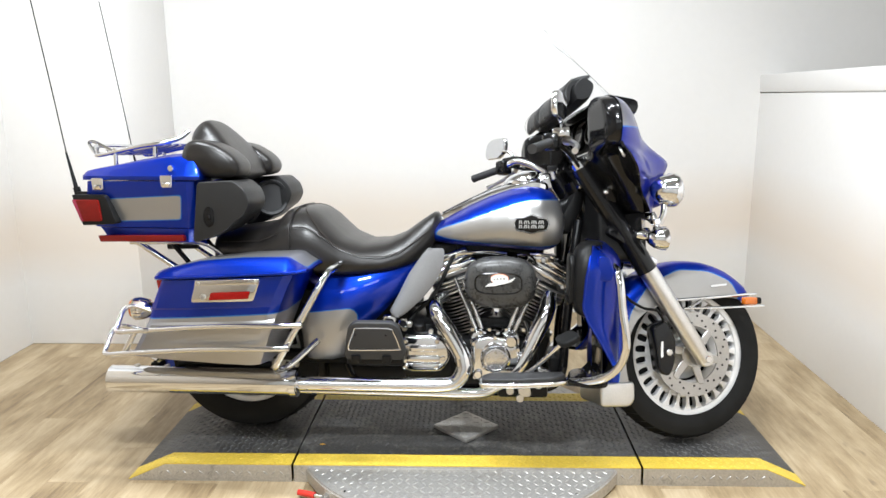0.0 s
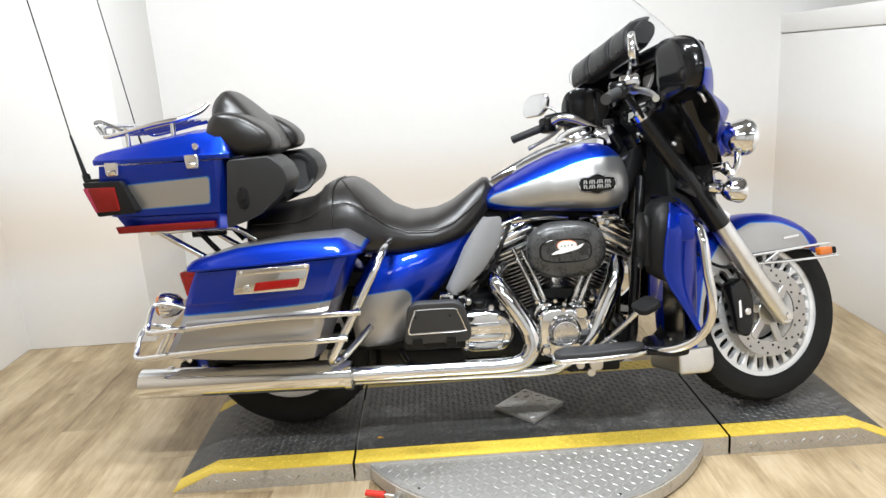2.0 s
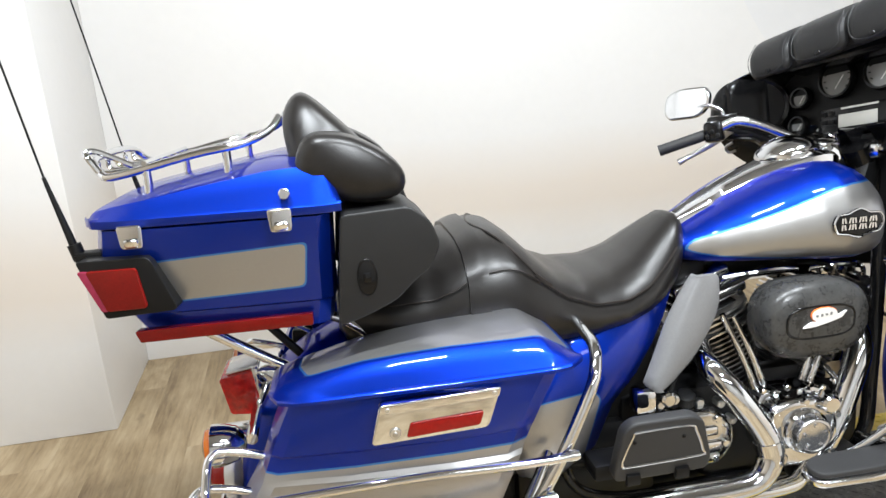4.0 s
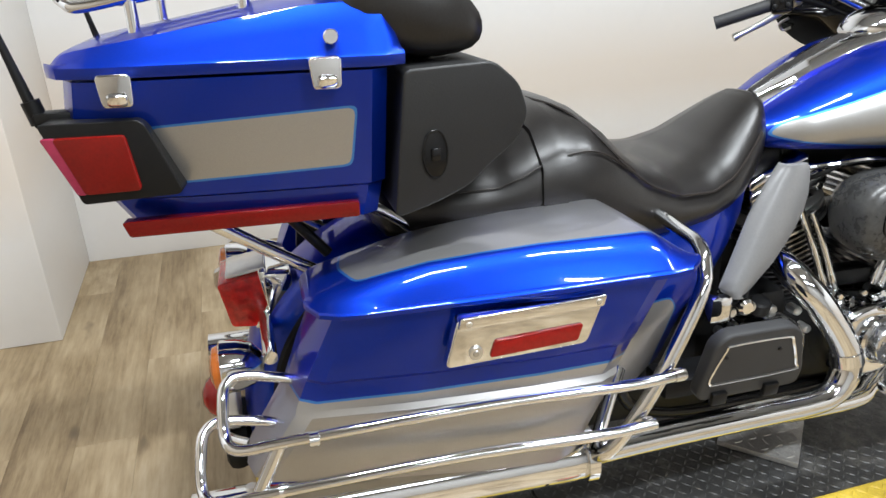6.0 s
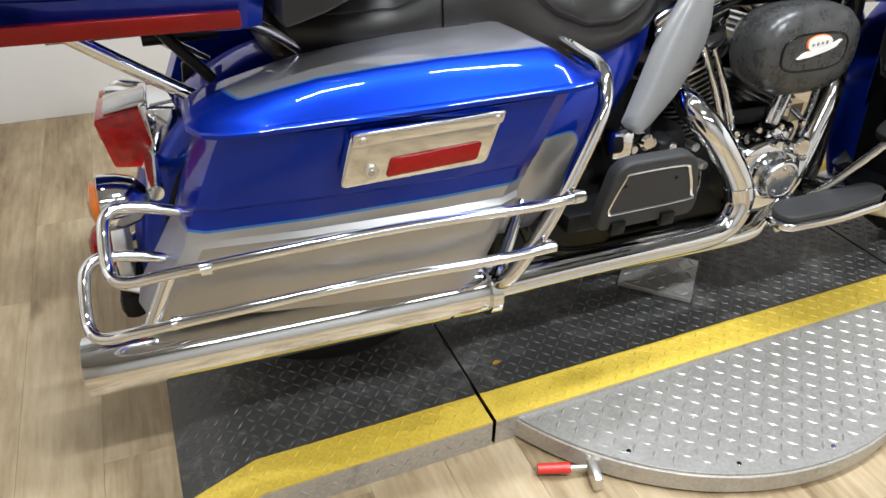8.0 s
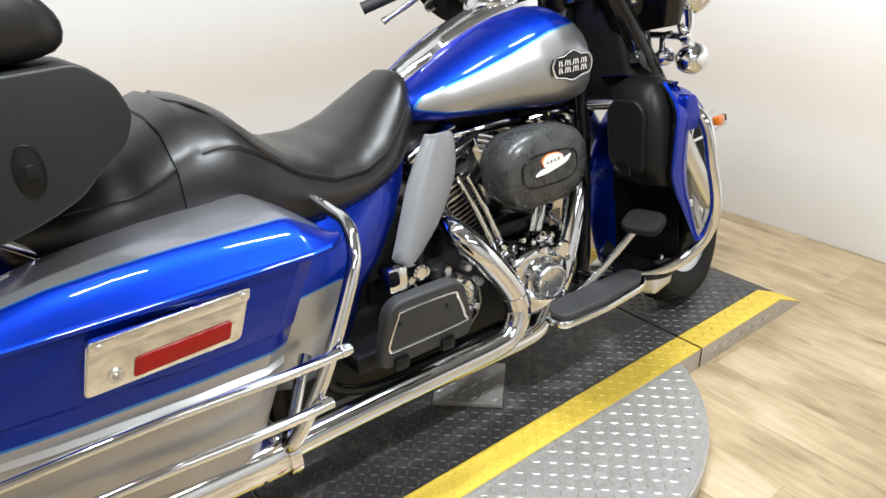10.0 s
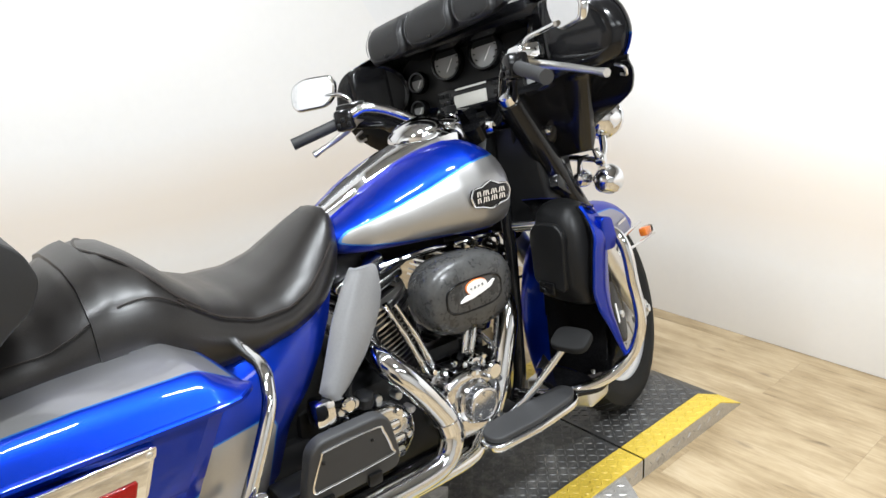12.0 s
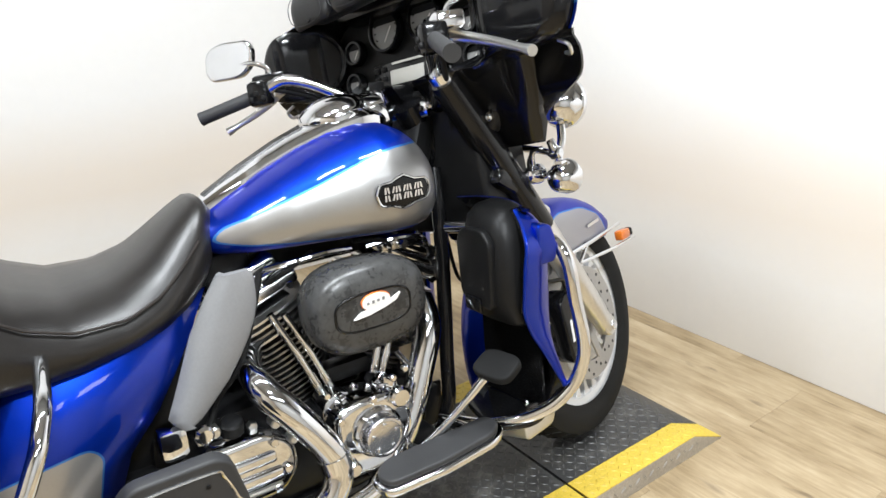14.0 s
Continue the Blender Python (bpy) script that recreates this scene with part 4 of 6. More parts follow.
rest_pad = cushion([(-0.99, 1.09), (-0.998, 1.165), (-0.982, 1.208), (-0.956, 1.224), (-0.925, 1.205), (-0.87, 1.150), (-0.83, 1.105), (-0.80, 1.06), (-0.80, 1.02), (-0.86, 1.0), (-0.93, 1.03)], -0.185, 0.185, 0.84)
for v in rest_pad.verts:  # the pad narrows towards its top
    v.co.y *= 1.0 - 0.5 * min(1.0, max(0.0, (v.co.z - 1.08) / 0.14))
rest = T("backrest", rest_pad, leather, "black leather passenger backrest", None, 50)
for s in (-1, 1):
    w = cushion([(-0.976, 1.086), (-0.962, 1.128), (-0.932, 1.148), (-0.866, 1.138), (-0.800, 1.098), (-0.772, 1.058), (-0.788, 1.022), (-0.866, 1.014), (-0.948, 1.048)], -0.262, -0.100, 0.86)
    T("backrest_wing", w if s < 0 else flip(w), leather, "", rest, 50)
    pod = prism(rounded([(-0.902, 0.806), (-0.840, 0.824), (-0.790, 0.846), (-0.758, 0.876), (-0.722, 0.902), (-0.704, 0.942), (-0.718, 0.984), (-0.755, 1.016), (-0.880, 1.011)], 0.014, 4), -0.352, -0.165, "y", 0.022, 4)
    pod = B("speaker_pod", pod if s < 0 else flip(pod), pod_plastic, "black speaker pod with a control recess")
    kn = prism(oval(0.017, 0.033, 2.6, 24, (-0.842, 0.895)), -0.356, -0.349, "y", 0.002)
    kn = B("control_recess", kn if s < 0 else flip(kn), black_gloss, "", pod)
    k2 = box((-0.842, -0.357, 0.895), (0.014, 0.009, 0.018), 0.003)
    B("switch", k2 if s < 0 else flip(k2), black_gloss, "", kn)
    k3 = tube([p for p in [(-0.842 + 0.017 * math.cos(a), -0.3555, 0.895 + 0.033 * math.sin(a)) for a in [i * math.pi / 10 for i in range(21)]]], 0.0014, 6, 2)
    B("recess_rim", k3 if s < 0 else flip(k3), black_gloss, "", kn)
    sp = lathe(((0.066, 0.0), (0.072, 0.004), (0.074, 0.014), (0.068, 0.022), (0.060, 0.018), (0.057, 0.010), (0.004, 0.008)), (-0.790, -0.150, 0.930), (0.55, 0.83, 0.05), 40)
    sp = B("pod_speaker", sp if s < 0 else flip(sp), grey_rubber, "round black speaker with a raised rim", pod)

# seat
SEAT = [  # x, top centre, top edge, bottom, half width
    (-0.905, 0.800, 0.785, 0.735, 0.150), (-0.890, 0.826, 0.806, 0.722, 0.195), (-0.80, 0.838, 0.808, 0.715, 0.228), (-0.71, 0.852, 0.813, 0.712, 0.241), (-0.670, 0.872, 0.828, 0.710, 0.246), (-0.64, 0.893, 0.845, 0.706, 0.249),
    (-0.61, 0.907, 0.857, 0.702, 0.251), (-0.575, 0.912, 0.863, 0.696, 0.252), (-0.54, 0.905, 0.861, 0.690, 0.251), (-0.51, 0.885, 0.844, 0.686, 0.250), (-0.475, 0.848, 0.814, 0.683, 0.247), (-0.43, 0.806, 0.780, 0.680, 0.241), (-0.36, 0.780, 0.752, 0.680, 0.229),
    (-0.28, 0.785, 0.746, 0.686, 0.206), (-0.22, 0.810, 0.762, 0.697, 0.178), (-0.17, 0.846, 0.796, 0.716, 0.148), (-0.13, 0.874, 0.828, 0.745, 0.120), (-0.105, 0.889, 0.850, 0.775, 0.096), (-0.088, 0.884, 0.852, 0.802, 0.07), (-0.080, 0.866, 0.847, 0.822, 0.05)]


def seat_value(x, i):
    return lerp([(r[0], r[i]) for r in SEAT], x)


def seat_rings(x0, x1, n, grow=0.0):
    rs = []
    for k in range(n + 1):
        x = x0 + (x1 - x0) * k / n
        tc, te, bo, w = (seat_value(x, i) for i in (1, 2, 3, 4))
        w += grow
        tc, te = tc + grow, te + grow
        half = [(0.0, bo - grow), (w * 0.93, bo - grow), (w, bo + 0.02), (w * 1.01, bo + (te - bo) * 0.5), (w * 0.985, te - 0.022), (w * 0.90, te - 0.003), (w * 0.74, te + (tc - te) * 0.60), (w * 0.4, te + (tc - te) * 0.95), (0.0, tc)]
        rs.append([(x, -y, z) for y, z in half] + [(x, y, z) for y, z in half[-2:0:-1]])
    return rs


seat = B("seat", rings(bmesh.new(), seat_rings(-0.905, -0.080, 56)), leather, "black two-up leather touring seat", None, 60)
B("seat_strap", rings(bmesh.new(), seat_rings(-0.640, -0.598, 5, 0.0075)), leather, "leather grab strap", seat, 60)
for s in (-1, 1):
    pts = [(x, s * seat_value(x, 4) * 0.955, seat_value(x, 2) - 0.006) for x in [-0.50 + 0.0195 * k for k in range(20)]]
    B("seat_piping", tube(pts, 0.0024, 6, 2), leather_worn, "", seat)
    pts = [(x, s * seat_value(x, 4) * 0.975, seat_value(x, 2) - 0.012) for x in [-0.87 + 0.02 * k for k in range(20)]]
    B("side_seam", tube(pts, 0.0018, 6, 2), leather_worn, "", seat)
    ridge = [(x, seat_value(x, 4) * k, seat_value(x, 2) + (seat_value(x, 1) - seat_value(x, 2)) * h) for x, k, h in ((-0.592, 0.0, 1.0), (-0.585, 0.24, 0.985), (-0.570, 0.48, 0.90), (-0.548, 0.70, 0.66), (-0.524, 0.82, 0.32), (-0.496, 0.90, 0.0), (-0.462, 0.93, -0.06))]
    B("ridge_seam", tube([(x, s * y, z) for x, y, z in ridge], 0.0028, 6, 4), leather_worn, "", seat)

# tank
TANK = [(-0.135, 0.822, 0.800, 0.035), (-0.12, 0.835, 0.786, 0.075), (-0.09, 0.850, 0.776, 0.105), (-0.04, 0.880, 0.770, 0.140), (0.03, 0.918, 0.766, 0.172), (0.10, 0.950, 0.763, 0.196), (0.17, 0.975, 0.758, 0.212), (0.23, 0.988, 0.752, 0.218), (0.28, 0.985, 0.750, 0.214), (0.32, 0.968, 0.755, 0.200), (0.345, 0.944, 0.770, 0.178), (0.362, 0.905, 0.80, 0.14), (0.368, 0.875, 0.83, 0.09)]
tank_paint = paint("tank_paint", [polygon([(-0.100, 0.812), (-0.06, 0.799), (0.06, 0.788), (0.26, 0.776), (0.33, 0.780), (0.40, 0.80), (0.40, 0.93), (0.285, 0.944), (0.20, 0.935), (0.08, 0.893), (-0.085, 0.832)])])
rs = []
for k in range(49):
    x = -0.135 + 0.503 * k / 48
    zt, zb, w = (lerp([(r[0], r[i]) for r in TANK], x) for i in (1, 2, 3))
    ring = []
    for j in range(32):
        a = 2 * math.pi * j / 32
        c, sn = math.cos(a), math.sin(a)
        yy = w * math.copysign(abs(c) ** 0.72, c)
        zz = (zt + zb) / 2 - (zt - zb) * 0.06 + ((zt - zb) * 0.56 if sn > 0 else (zt - zb) * 0.44) * math.copysign(abs(sn) ** (0.9 if sn > 0 else 0.6), sn)
        ring.append((x, yy, zz))
    rs.append(ring)
tank = B("fuel_tank", rings(bmesh.new(), rs), tank_paint, "blue and silver teardrop fuel tank", None, 60)
# dash strip along the tank top
con = [(-0.10, 0.862), (-0.05, 0.890), (0.03, 0.930), (0.10, 0.961), (0.17, 0.985), (0.23, 1.000), (0.27, 1.006), (0.31, 0.992)]
rs = []
for k in range(25):
    x = -0.10 + 0.41 * k / 24
    z = lerp(con, x)
    w = lerp([(-0.10, 0.024), (0.0, 0.042), (0.15, 0.060), (0.25, 0.076), (0.29, 0.074), (0.31, 0.06)], x)
    rs.append([(x, -w, z - 0.035), (x, -w, z - 0.006), (x, -w * 0.8, z + 0.004), (x, 0, z + 0.008), (x, w * 0.8, z + 0.004), (x, w, z - 0.006), (x, w, z - 0.035)])
console = B("tank_console", rings(bmesh.new(), rs), chrome, "chrome console along the tank top", tank)
rs = [[(x, -0.20 * w, lerp(con, x) + 0.0075), (x, 0.50 * w, lerp(con, x) + 0.0075), (x, 0.46 * w, lerp(con, x) + 0.011), (x, -0.16 * w, lerp(con, x) + 0.011)] for x, w in ((-0.08, 0.02), (0.0, 0.036), (0.08, 0.042), (0.14, 0.046))]
B("console_insert", rings(bmesh.new(), rs), leather, "black leather console insert", console)
B("console_door", lathe(((0.076, 0.0), (0.077, 0.012), (0.072, 0.024), (0.056, 0.036), (0.030, 0.044), (0.002, 0.047)), (0.226, 0.012, 0.992), (-0.22, 0, 1), 40), chrome, "", console)
B("console_end", moved(prism(rounded([(-0.062, -0.02), (-0.058, 0.034), (-0.030, 0.046), (0.030, 0.046), (0.058, 0.034), (0.062, -0.02)], 0.012, 3), -0.016, 0.022, "x", 0.006), pose(0.300, 0.006, 0.988, 0, -14)), chrome, "", console)
B("ignition_switch", disc((0.335, 0.0, 1.005), (-0.3, 0, 1), 0.020, 0.035, 24, 0.004), chrome, "chrome ignition switch", tank)
B("ignition_knob", box((0.328, 0.0, 1.048), (0.036, 0.012, 0.02), 0.004), black_plastic, "", tank)
for s in (-1, 1):
    y = -0.2155 if s < 0 else 0.2155
    d = -1 if s < 0 else 1
    bd = B("tank_badge", prism(rounded([(0.183, 0.862), (0.192, 0.880), (0.215, 0.882), (0.243, 0.893), (0.268, 0.882), (0.293, 0.880), (0.302, 0.862), (0.293, 0.842), (0.268, 0.838), (0.243, 0.830), (0.215, 0.838), (0.192, 0.842)], 0.006), y - d * 0.012, y + d * 0.006, "y", 0.003), black_gloss, "black and chrome tank badge", tank)
    for z0, z1 in ((0.8625, 0.8745), (0.8475, 0.8595)):
        for k in range(11):
            x = 0.199 + k * 0.0082
            q = 0.003 * ((k * 5 + int(z0 * 1000)) % 3 - 1)
            B("badge_bar", prism([(x, z0), (x + 0.0042, z0), (x + 0.0046 + q, z1), (x + 0.0006 + q, z1)], y + d * 0.005, y + d * 0.008, "y", 0.0), chrome, "", bd)
    rim = [(0.183, 0.862), (0.192, 0.881), (0.215, 0.883), (0.243, 0.894), (0.268, 0.883), (0.293, 0.881), (0.302, 0.862), (0.293, 0.841), (0.268, 0.837), (0.243, 0.829), (0.215, 0.837), (0.192, 0.841), (0.183, 0.862)]
    B("badge_rim", tube([(a, y + d * 0.006, b) for a, b in rim], 0.0022, 6, 2), chrome, "", bd)

# side covers and heat guards
cover_paint = paint("cover_paint", [polygon([(-0.62, 0.36), (-0.402, 0.36), (-0.366, 0.538), (-0.386, 0.562), (-0.62, 0.540)])])
for s in (-1, 1):
    f = (lambda bm: bm) if s < 0 else flip
    rs = []
    for z, x0, x1, y in ((0.375, -0.552, -0.372, 0.240), (0.40, -0.560, -0.358, 0.252), (0.50, -0.57, -0.32, 0.262), (0.56, -0.555, -0.262, 0.255), (0.62, -0.52, -0.215, 0.238), (0.67, -0.49, -0.175, 0.212), (0.70, -0.48, -0.150, 0.185), (0.725, -0.47, -0.125, 0.155)):
        yf = y - 0.075
        rs.append([(x0, -0.10, z), (x0, -y + 0.02, z), (x0 + 0.03, -y, z), (x0 + (x1 - x0) * 0.55, -y + 0.008, z), (x1 - 0.05, -(y + yf) / 2, z), (x1, -yf, z), (x1 - 0.02, -0.08, z)])
    B("side_cover", f(rings(bmesh.new(), rs)), cover_paint, "blue side cover with a silver lower panel", None, 60)
    left = [(0.530, -0.232), (0.536, -0.248), (0.548, -0.255), (0.60, -0.228), (0.68, -0.188), (0.735, -0.150), (0.760, -0.130), (0.769, -0.122)]
    right = [(0.530, -0.222), (0.534, -0.208), (0.545, -0.192), (0.60, -0.130), (0.65, -0.093), (0.69, -0.069), (0.72, -0.062), (0.760, -0.060), (0.769, -0.066)]
    rs = []
    for z in (0.530, 0.533, 0.538, 0.548, 0.565, 0.59, 0.62, 0.65, 0.68, 0.71, 0.735, 0.752, 0.762, 0.767, 0.769):
        xl, xr = lerp(left, z), lerp(right, z)
        xc = xl + (xr - xl) * 0.22
        y = -0.186 - 0.20 * (0.757 - z)
        t = 0.5 if z in (0.530, 0.769) else 1.0
        rs.append([(xl, y + 0.024, z), (xl + 0.001, y + 0.017, z), (xc - 0.006, y + 0.004 * t, z), (xc + 0.002, y, z), (xc + 0.014, y - 0.001 * t, z), (xr - 0.008, y + 0.003, z), (xr - 0.001, y + 0.009, z), (xr - 0.004, y + 0.016, z), (xc, y + 0.016, z), (xl + 0.008, y + 0.032, z)])
    B("heat_guard", f(rings(bmesh.new(), rs)), grey_plastic, "grey plastic heat guard", None, 50)

# engine
engine = B("engine", box((0.10, 0, 0.335), (0.36, 0.28, 0.20), 0.03), black_metal, "black and chrome V-twin engine with finned cylinders")
CR = Vector((0.113, 0, 0.28))


def cylinder(tilt):
    d = Vector((math.sin(radians(tilt)), 0, math.cos(radians(tilt))))
    rot = Matrix.Rotation(radians(tilt), 4, "Y")
    barrel = B("cylinder_barrel", lathe(((0.066, 0.13), (0.066, 0.40)), CR, d, 32), fin_black, "", engine)
    for k in range(13):
        h = 0.175 + k * 0.0128
        rx = 0.078 + 0.012 * min(1, k / 6)
        ring = oval(rx, 0.104 + 0.006 * min(1, k / 5), 2.8, 36)
        fin = prism(ring, h - 0.0021, h + 0.0021, "z", 0.0)
        # Whole fin is brightened to stand in for lamp light on its edges
        B("cooling_fin", moved(fin, Matrix.Translation(CR) @ rot), fin_bright, "cooling fin brightened for lamp-lit edges", barrel)
    head = B("cylinder_head", moved(box((0, 0, 0.373), (0.135, 0.19, 0.05), 0.012), Matrix.Translation(CR) @ rot), fin_black, "", engine)
    for k in range(4):
        fin = prism(oval(0.102, 0.122, 3.2, 36), 0.350 + k * 0.0135 - 0.0024, 0.350 + k * 0.0135 + 0.0024, "z", 0.0)
        B("head_fin", moved(fin, Matrix.Translation(CR) @ rot), satin if k in (0, 2, 3) else fin_bright, "", head)
    rb = B("rocker_box", moved(box((0, 0, 0.430), (0.186, 0.216, 0.030), 0.010, None, None, 3), Matrix.Translation(CR) @ rot), brushed, "polished alloy rocker box", engine)
    B("rocker_cover", moved(box((0, 0, 0.452), (0.168, 0.198, 0.022), 0.009, None, None, 3), Matrix.Translation(CR) @ rot), chrome, "", rb)
    B("rocker_lid", moved(box((0, 0, 0.474), (0.150, 0.182, 0.032), 0.012, None, None, 3), Matrix.Translation(CR) @ rot), chrome, "", rb)
    for sx in (-1, 1):
        B("rocker_bolt", moved(disc((sx * 0.068, -0.100, 0.418), (0, -1, 0), 0.009, 0.010, 6), Matrix.Translation(CR) @ rot), chrome, "", rb)
    return d


cylinder(-20.5)
cylinder(27)
# pushrod tubes with their lifter blocks
for x0, x1, zt in ((0.062, -0.026, 0.655), (0.085, 0.002, 0.648), (0.155, 0.245, 0.648), (0.178, 0.276, 0.655)):
    pr = B("pushrod_tube", tube([(x0, -0.150, 0.435), ((x0 + x1) / 2, -0.142, 0.55), (x1, -0.130, zt)], ((0, 0.0098), (0.35, 0.0098), (0.36, 0.0076), (1, 0.0076)), 14, 8), chrome, "", engine)
    B("tube_collar", tube([(x0 + (x1 - x0) * 0.06, -0.150, 0.448), (x0 + (x1 - x0) * 0.12, -0.149, 0.462)], 0.0135, 14), chrome, "", pr)
for x, a in ((0.068, -22), (0.170, 22)):
    lb = B("lifter_block", moved(prism(rounded([(-0.044, -0.030), (0.044, -0.030), (0.036, 0.014), (0.018, 0.034), (-0.018, 0.034), (-0.036, 0.014)], 0.010, 3), -0.030, 0.030, "y", 0.007, 3), Matrix.Translation((x, -0.158, 0.440)) @ pose(0, 0, 0, 0, a)), chrome, "", engine)
    B("block_rib", moved(box((0, -0.031, -0.004), (0.012, 0.010, 0.050), 0.004), Matrix.Translation((x, -0.158, 0.440)) @ pose(0, 0, 0, 0, a)), chrome, "", lb)
    for k in (-1, 1):
        B("block_bolt", moved(disc((k * 0.030, -0.030, -0.014), (0, -1, 0), 0.008, 0.010, 6), Matrix.Translation((x, -0.158, 0.440)) @ pose(0, 0, 0, 0, a)), chrome, "", lb)
# cam cover
cam_cover = B("cam_cover", prism(rounded([(0.035, 0.450), (0.085, 0.470), (0.165, 0.465), (0.205, 0.435), (0.215, 0.37), (0.19, 0.315), (0.13, 0.295), (0.055, 0.30), (0.030, 0.35)], 0.03, 5), -0.235, -0.13, "y", 0.016, 4), chrome, "polished chrome cam cover", engine)
B("cover_ring", lathe(((0.044, 0.0), (0.054, 0.0), (0.053, 0.010), (0.048, 0.014), (0.044, 0.010)), (0.122, -0.234, 0.391), (0, -1, 0), 48), chrome, "", cam_cover)
B("timer_cover", lathe(((0.044, 0.0), (0.044, 0.030), (0.041, 0.035), (0.036, 0.036), (0.034, 0.033), (0.002, 0.035)), (0.122, -0.237, 0.391), (0, -1, 0), 48), brushed, "round brushed timer cover", cam_cover)
for k in range(5):
    a = 2 * math.pi * k / 5 + 0.3
    B("cover_screw", disc((0.122 + 0.027 * math.cos(a), -0.270, 0.391 + 0.027 * math.sin(a)), (0, -1, 0), 0.0045, 0.004, 8), chrome, "", cam_cover)
for x, z in ((0.045, 0.44), (0.20, 0.42), (0.19, 0.33), (0.05, 0.32), (0.12, 0.462)):
    B("cover_screw", disc((x, -0.233, z), (0, -1, 0), 0.008, 0.010, 8), chrome, "", cam_cover)
# oil filter, pump and front of the crankcase
B("oil_filter", lathe(((0.034, 0), (0.038, 0.01), (0.038, 0.075), (0.03, 0.085)), (0.245, -0.06, 0.31), (0.9, 0, -0.3), 28), chrome, "chrome oil filter", engine)
B("crankcase_front", box((0.265, 0, 0.37), (0.09, 0.20, 0.17), 0.03, pose(0, 0, 0, 0, 20)), black_metal, "", engine)
B("oil_pan", box((-0.02, 0, 0.245), (0.46, 0.22, 0.06), 0.02), black_metal, "", engine)
B("regulator", box((0.345, 0, 0.30), (0.05, 0.18, 0.10), 0.008), black_metal, "", engine)
for k in range(5):
    B("regulator_fin", box((0.375, -0.07 + 0.035 * k, 0.30), (0.02, 0.006, 0.10), 0.001), black_metal, "", engine)
# gearbox
gb = B("gearbox", box((-0.16, 0, 0.385), (0.26, 0.30, 0.22), 0.035), black_metal, "black gearbox with a chrome side cover")
gc = B("gearbox_cover", prism(rounded([(-0.205, 0.462), (-0.092, 0.465), (-0.042, 0.430), (-0.036, 0.372), (-0.072, 0.326), (-0.19, 0.324), (-0.222, 0.36), (-0.225, 0.43)], 0.022, 4), -0.218, -0.145, "y", 0.014, 3), chrome, "", gb)
B("cover_rib", box((-0.135, -0.221, 0.415), (0.10, 0.012, 0.022), 0.005), chrome, "", gc)
B("cover_rib", box((-0.135, -0.221, 0.375), (0.12, 0.012, 0.028), 0.006), chrome, "", gc)
B("cover_rib", box((-0.125, -0.219, 0.352), (0.09, 0.010, 0.010), 0.003), satin, "", gc)
for x, z in ((-0.20, 0.44), (-0.085, 0.442), (-0.065, 0.38), (-0.09, 0.345), (-0.20, 0.345), (-0.212, 0.395)):
    B("cover_screw", disc((x, -0.216, z), (0, -1, 0), 0.009, 0.010, 8), chrome, "", gc)
B("filler_cap", disc((-0.15, -0.19, 0.475), (0, -0.3, 1), 0.022, 0.03, 24, 0.004), black_plastic, "", gb)
for x, z in ((-0.205, 0.478), (-0.11, 0.470)):
    B("case_bolt", disc((x, -0.175, z), (0, -1, 0), 0.010, 0.016, 6), satin, "", gb)
pc = B("primary_case", prism(rounded([(-0.26, 0.44), (-0.20, 0.50), (0.14, 0.475), (0.22, 0.42), (0.22, 0.33), (0.16, 0.28), (-0.20, 0.285), (-0.26, 0.34)], 0.05, 5), 0.13, 0.255, "y", 0.02, 3), chrome, "chrome primary case", engine)
B("starter_motor", tube([(-0.10, -0.02, 0.52), (-0.10, 0.14, 0.52)], 0.045, 20), black_metal, "", engine)
B("inner_fender", box((-0.50, 0, 0.42), (0.06, 0.30, 0.36), 0.02), black_plastic, "", engine)
# air cleaner
ac = B("air_cleaner", rings(bmesh.new(), [[(x, y, z) for x, z in oval(a, b, 2.7, 48, (0.138, 0.656))] for y, a, b in ((-0.13, 0.098, 0.066), (-0.155, 0.116, 0.082), (-0.20, 0.126, 0.091), (-0.235, 0.124, 0.089), (-0.252, 0.115, 0.080), (-0.261, 0.098, 0.064), (-0.264, 0.07, 0.04))]), dusty_black, "dusty glossy black oval air cleaner cover", None, 60)
B("cover_ring", tube([(x, -0.2625, z) for x, z in oval(0.080, 0.036, 3.2, 32, (0.130, 0.660)) + [(0.130 + 0.080, 0.660)]], 0.0030, 8, 1), black_gloss, "", ac)
em = B("air_cleaner_emblem", prism(oval(0.0312, 0.0172, 2.2, 24, (0.134, 0.677)), -0.268, -0.262, "y", 0.001), emblem_orange, "white winged emblem with a thin orange ring", ac)
B("emblem_band", prism(rounded([(0.084, 0.650), (0.098, 0.660), (0.112, 0.664), (0.165, 0.672), (0.188, 0.682), (0.176, 0.668), (0.150, 0.660), (0.118, 0.653)], 0.003, 2), -0.2695, -0.263, "y", 0.0), emblem_white, "", em)
B("emblem_spot", prism(oval(0.0300, 0.0160, 2.2, 24, (0.134, 0.6768)), -0.2692, -0.263, "y", 0.0), emblem_white, "", em)
for k in range(4):
    B("emblem_bar", box((0.116 + 0.011 * k, -0.2695, 0.676 + 0.001 * k), (0.005, 0.001, 0.0045 + 0.0015 * (k % 2)), 0.0), grey_plastic, "", em)
B("intake_pipe", tube([(0.14, -0.13, 0.65), (0.14, -0.02, 0.60)], 0.035, 16), black_metal, "", ac)
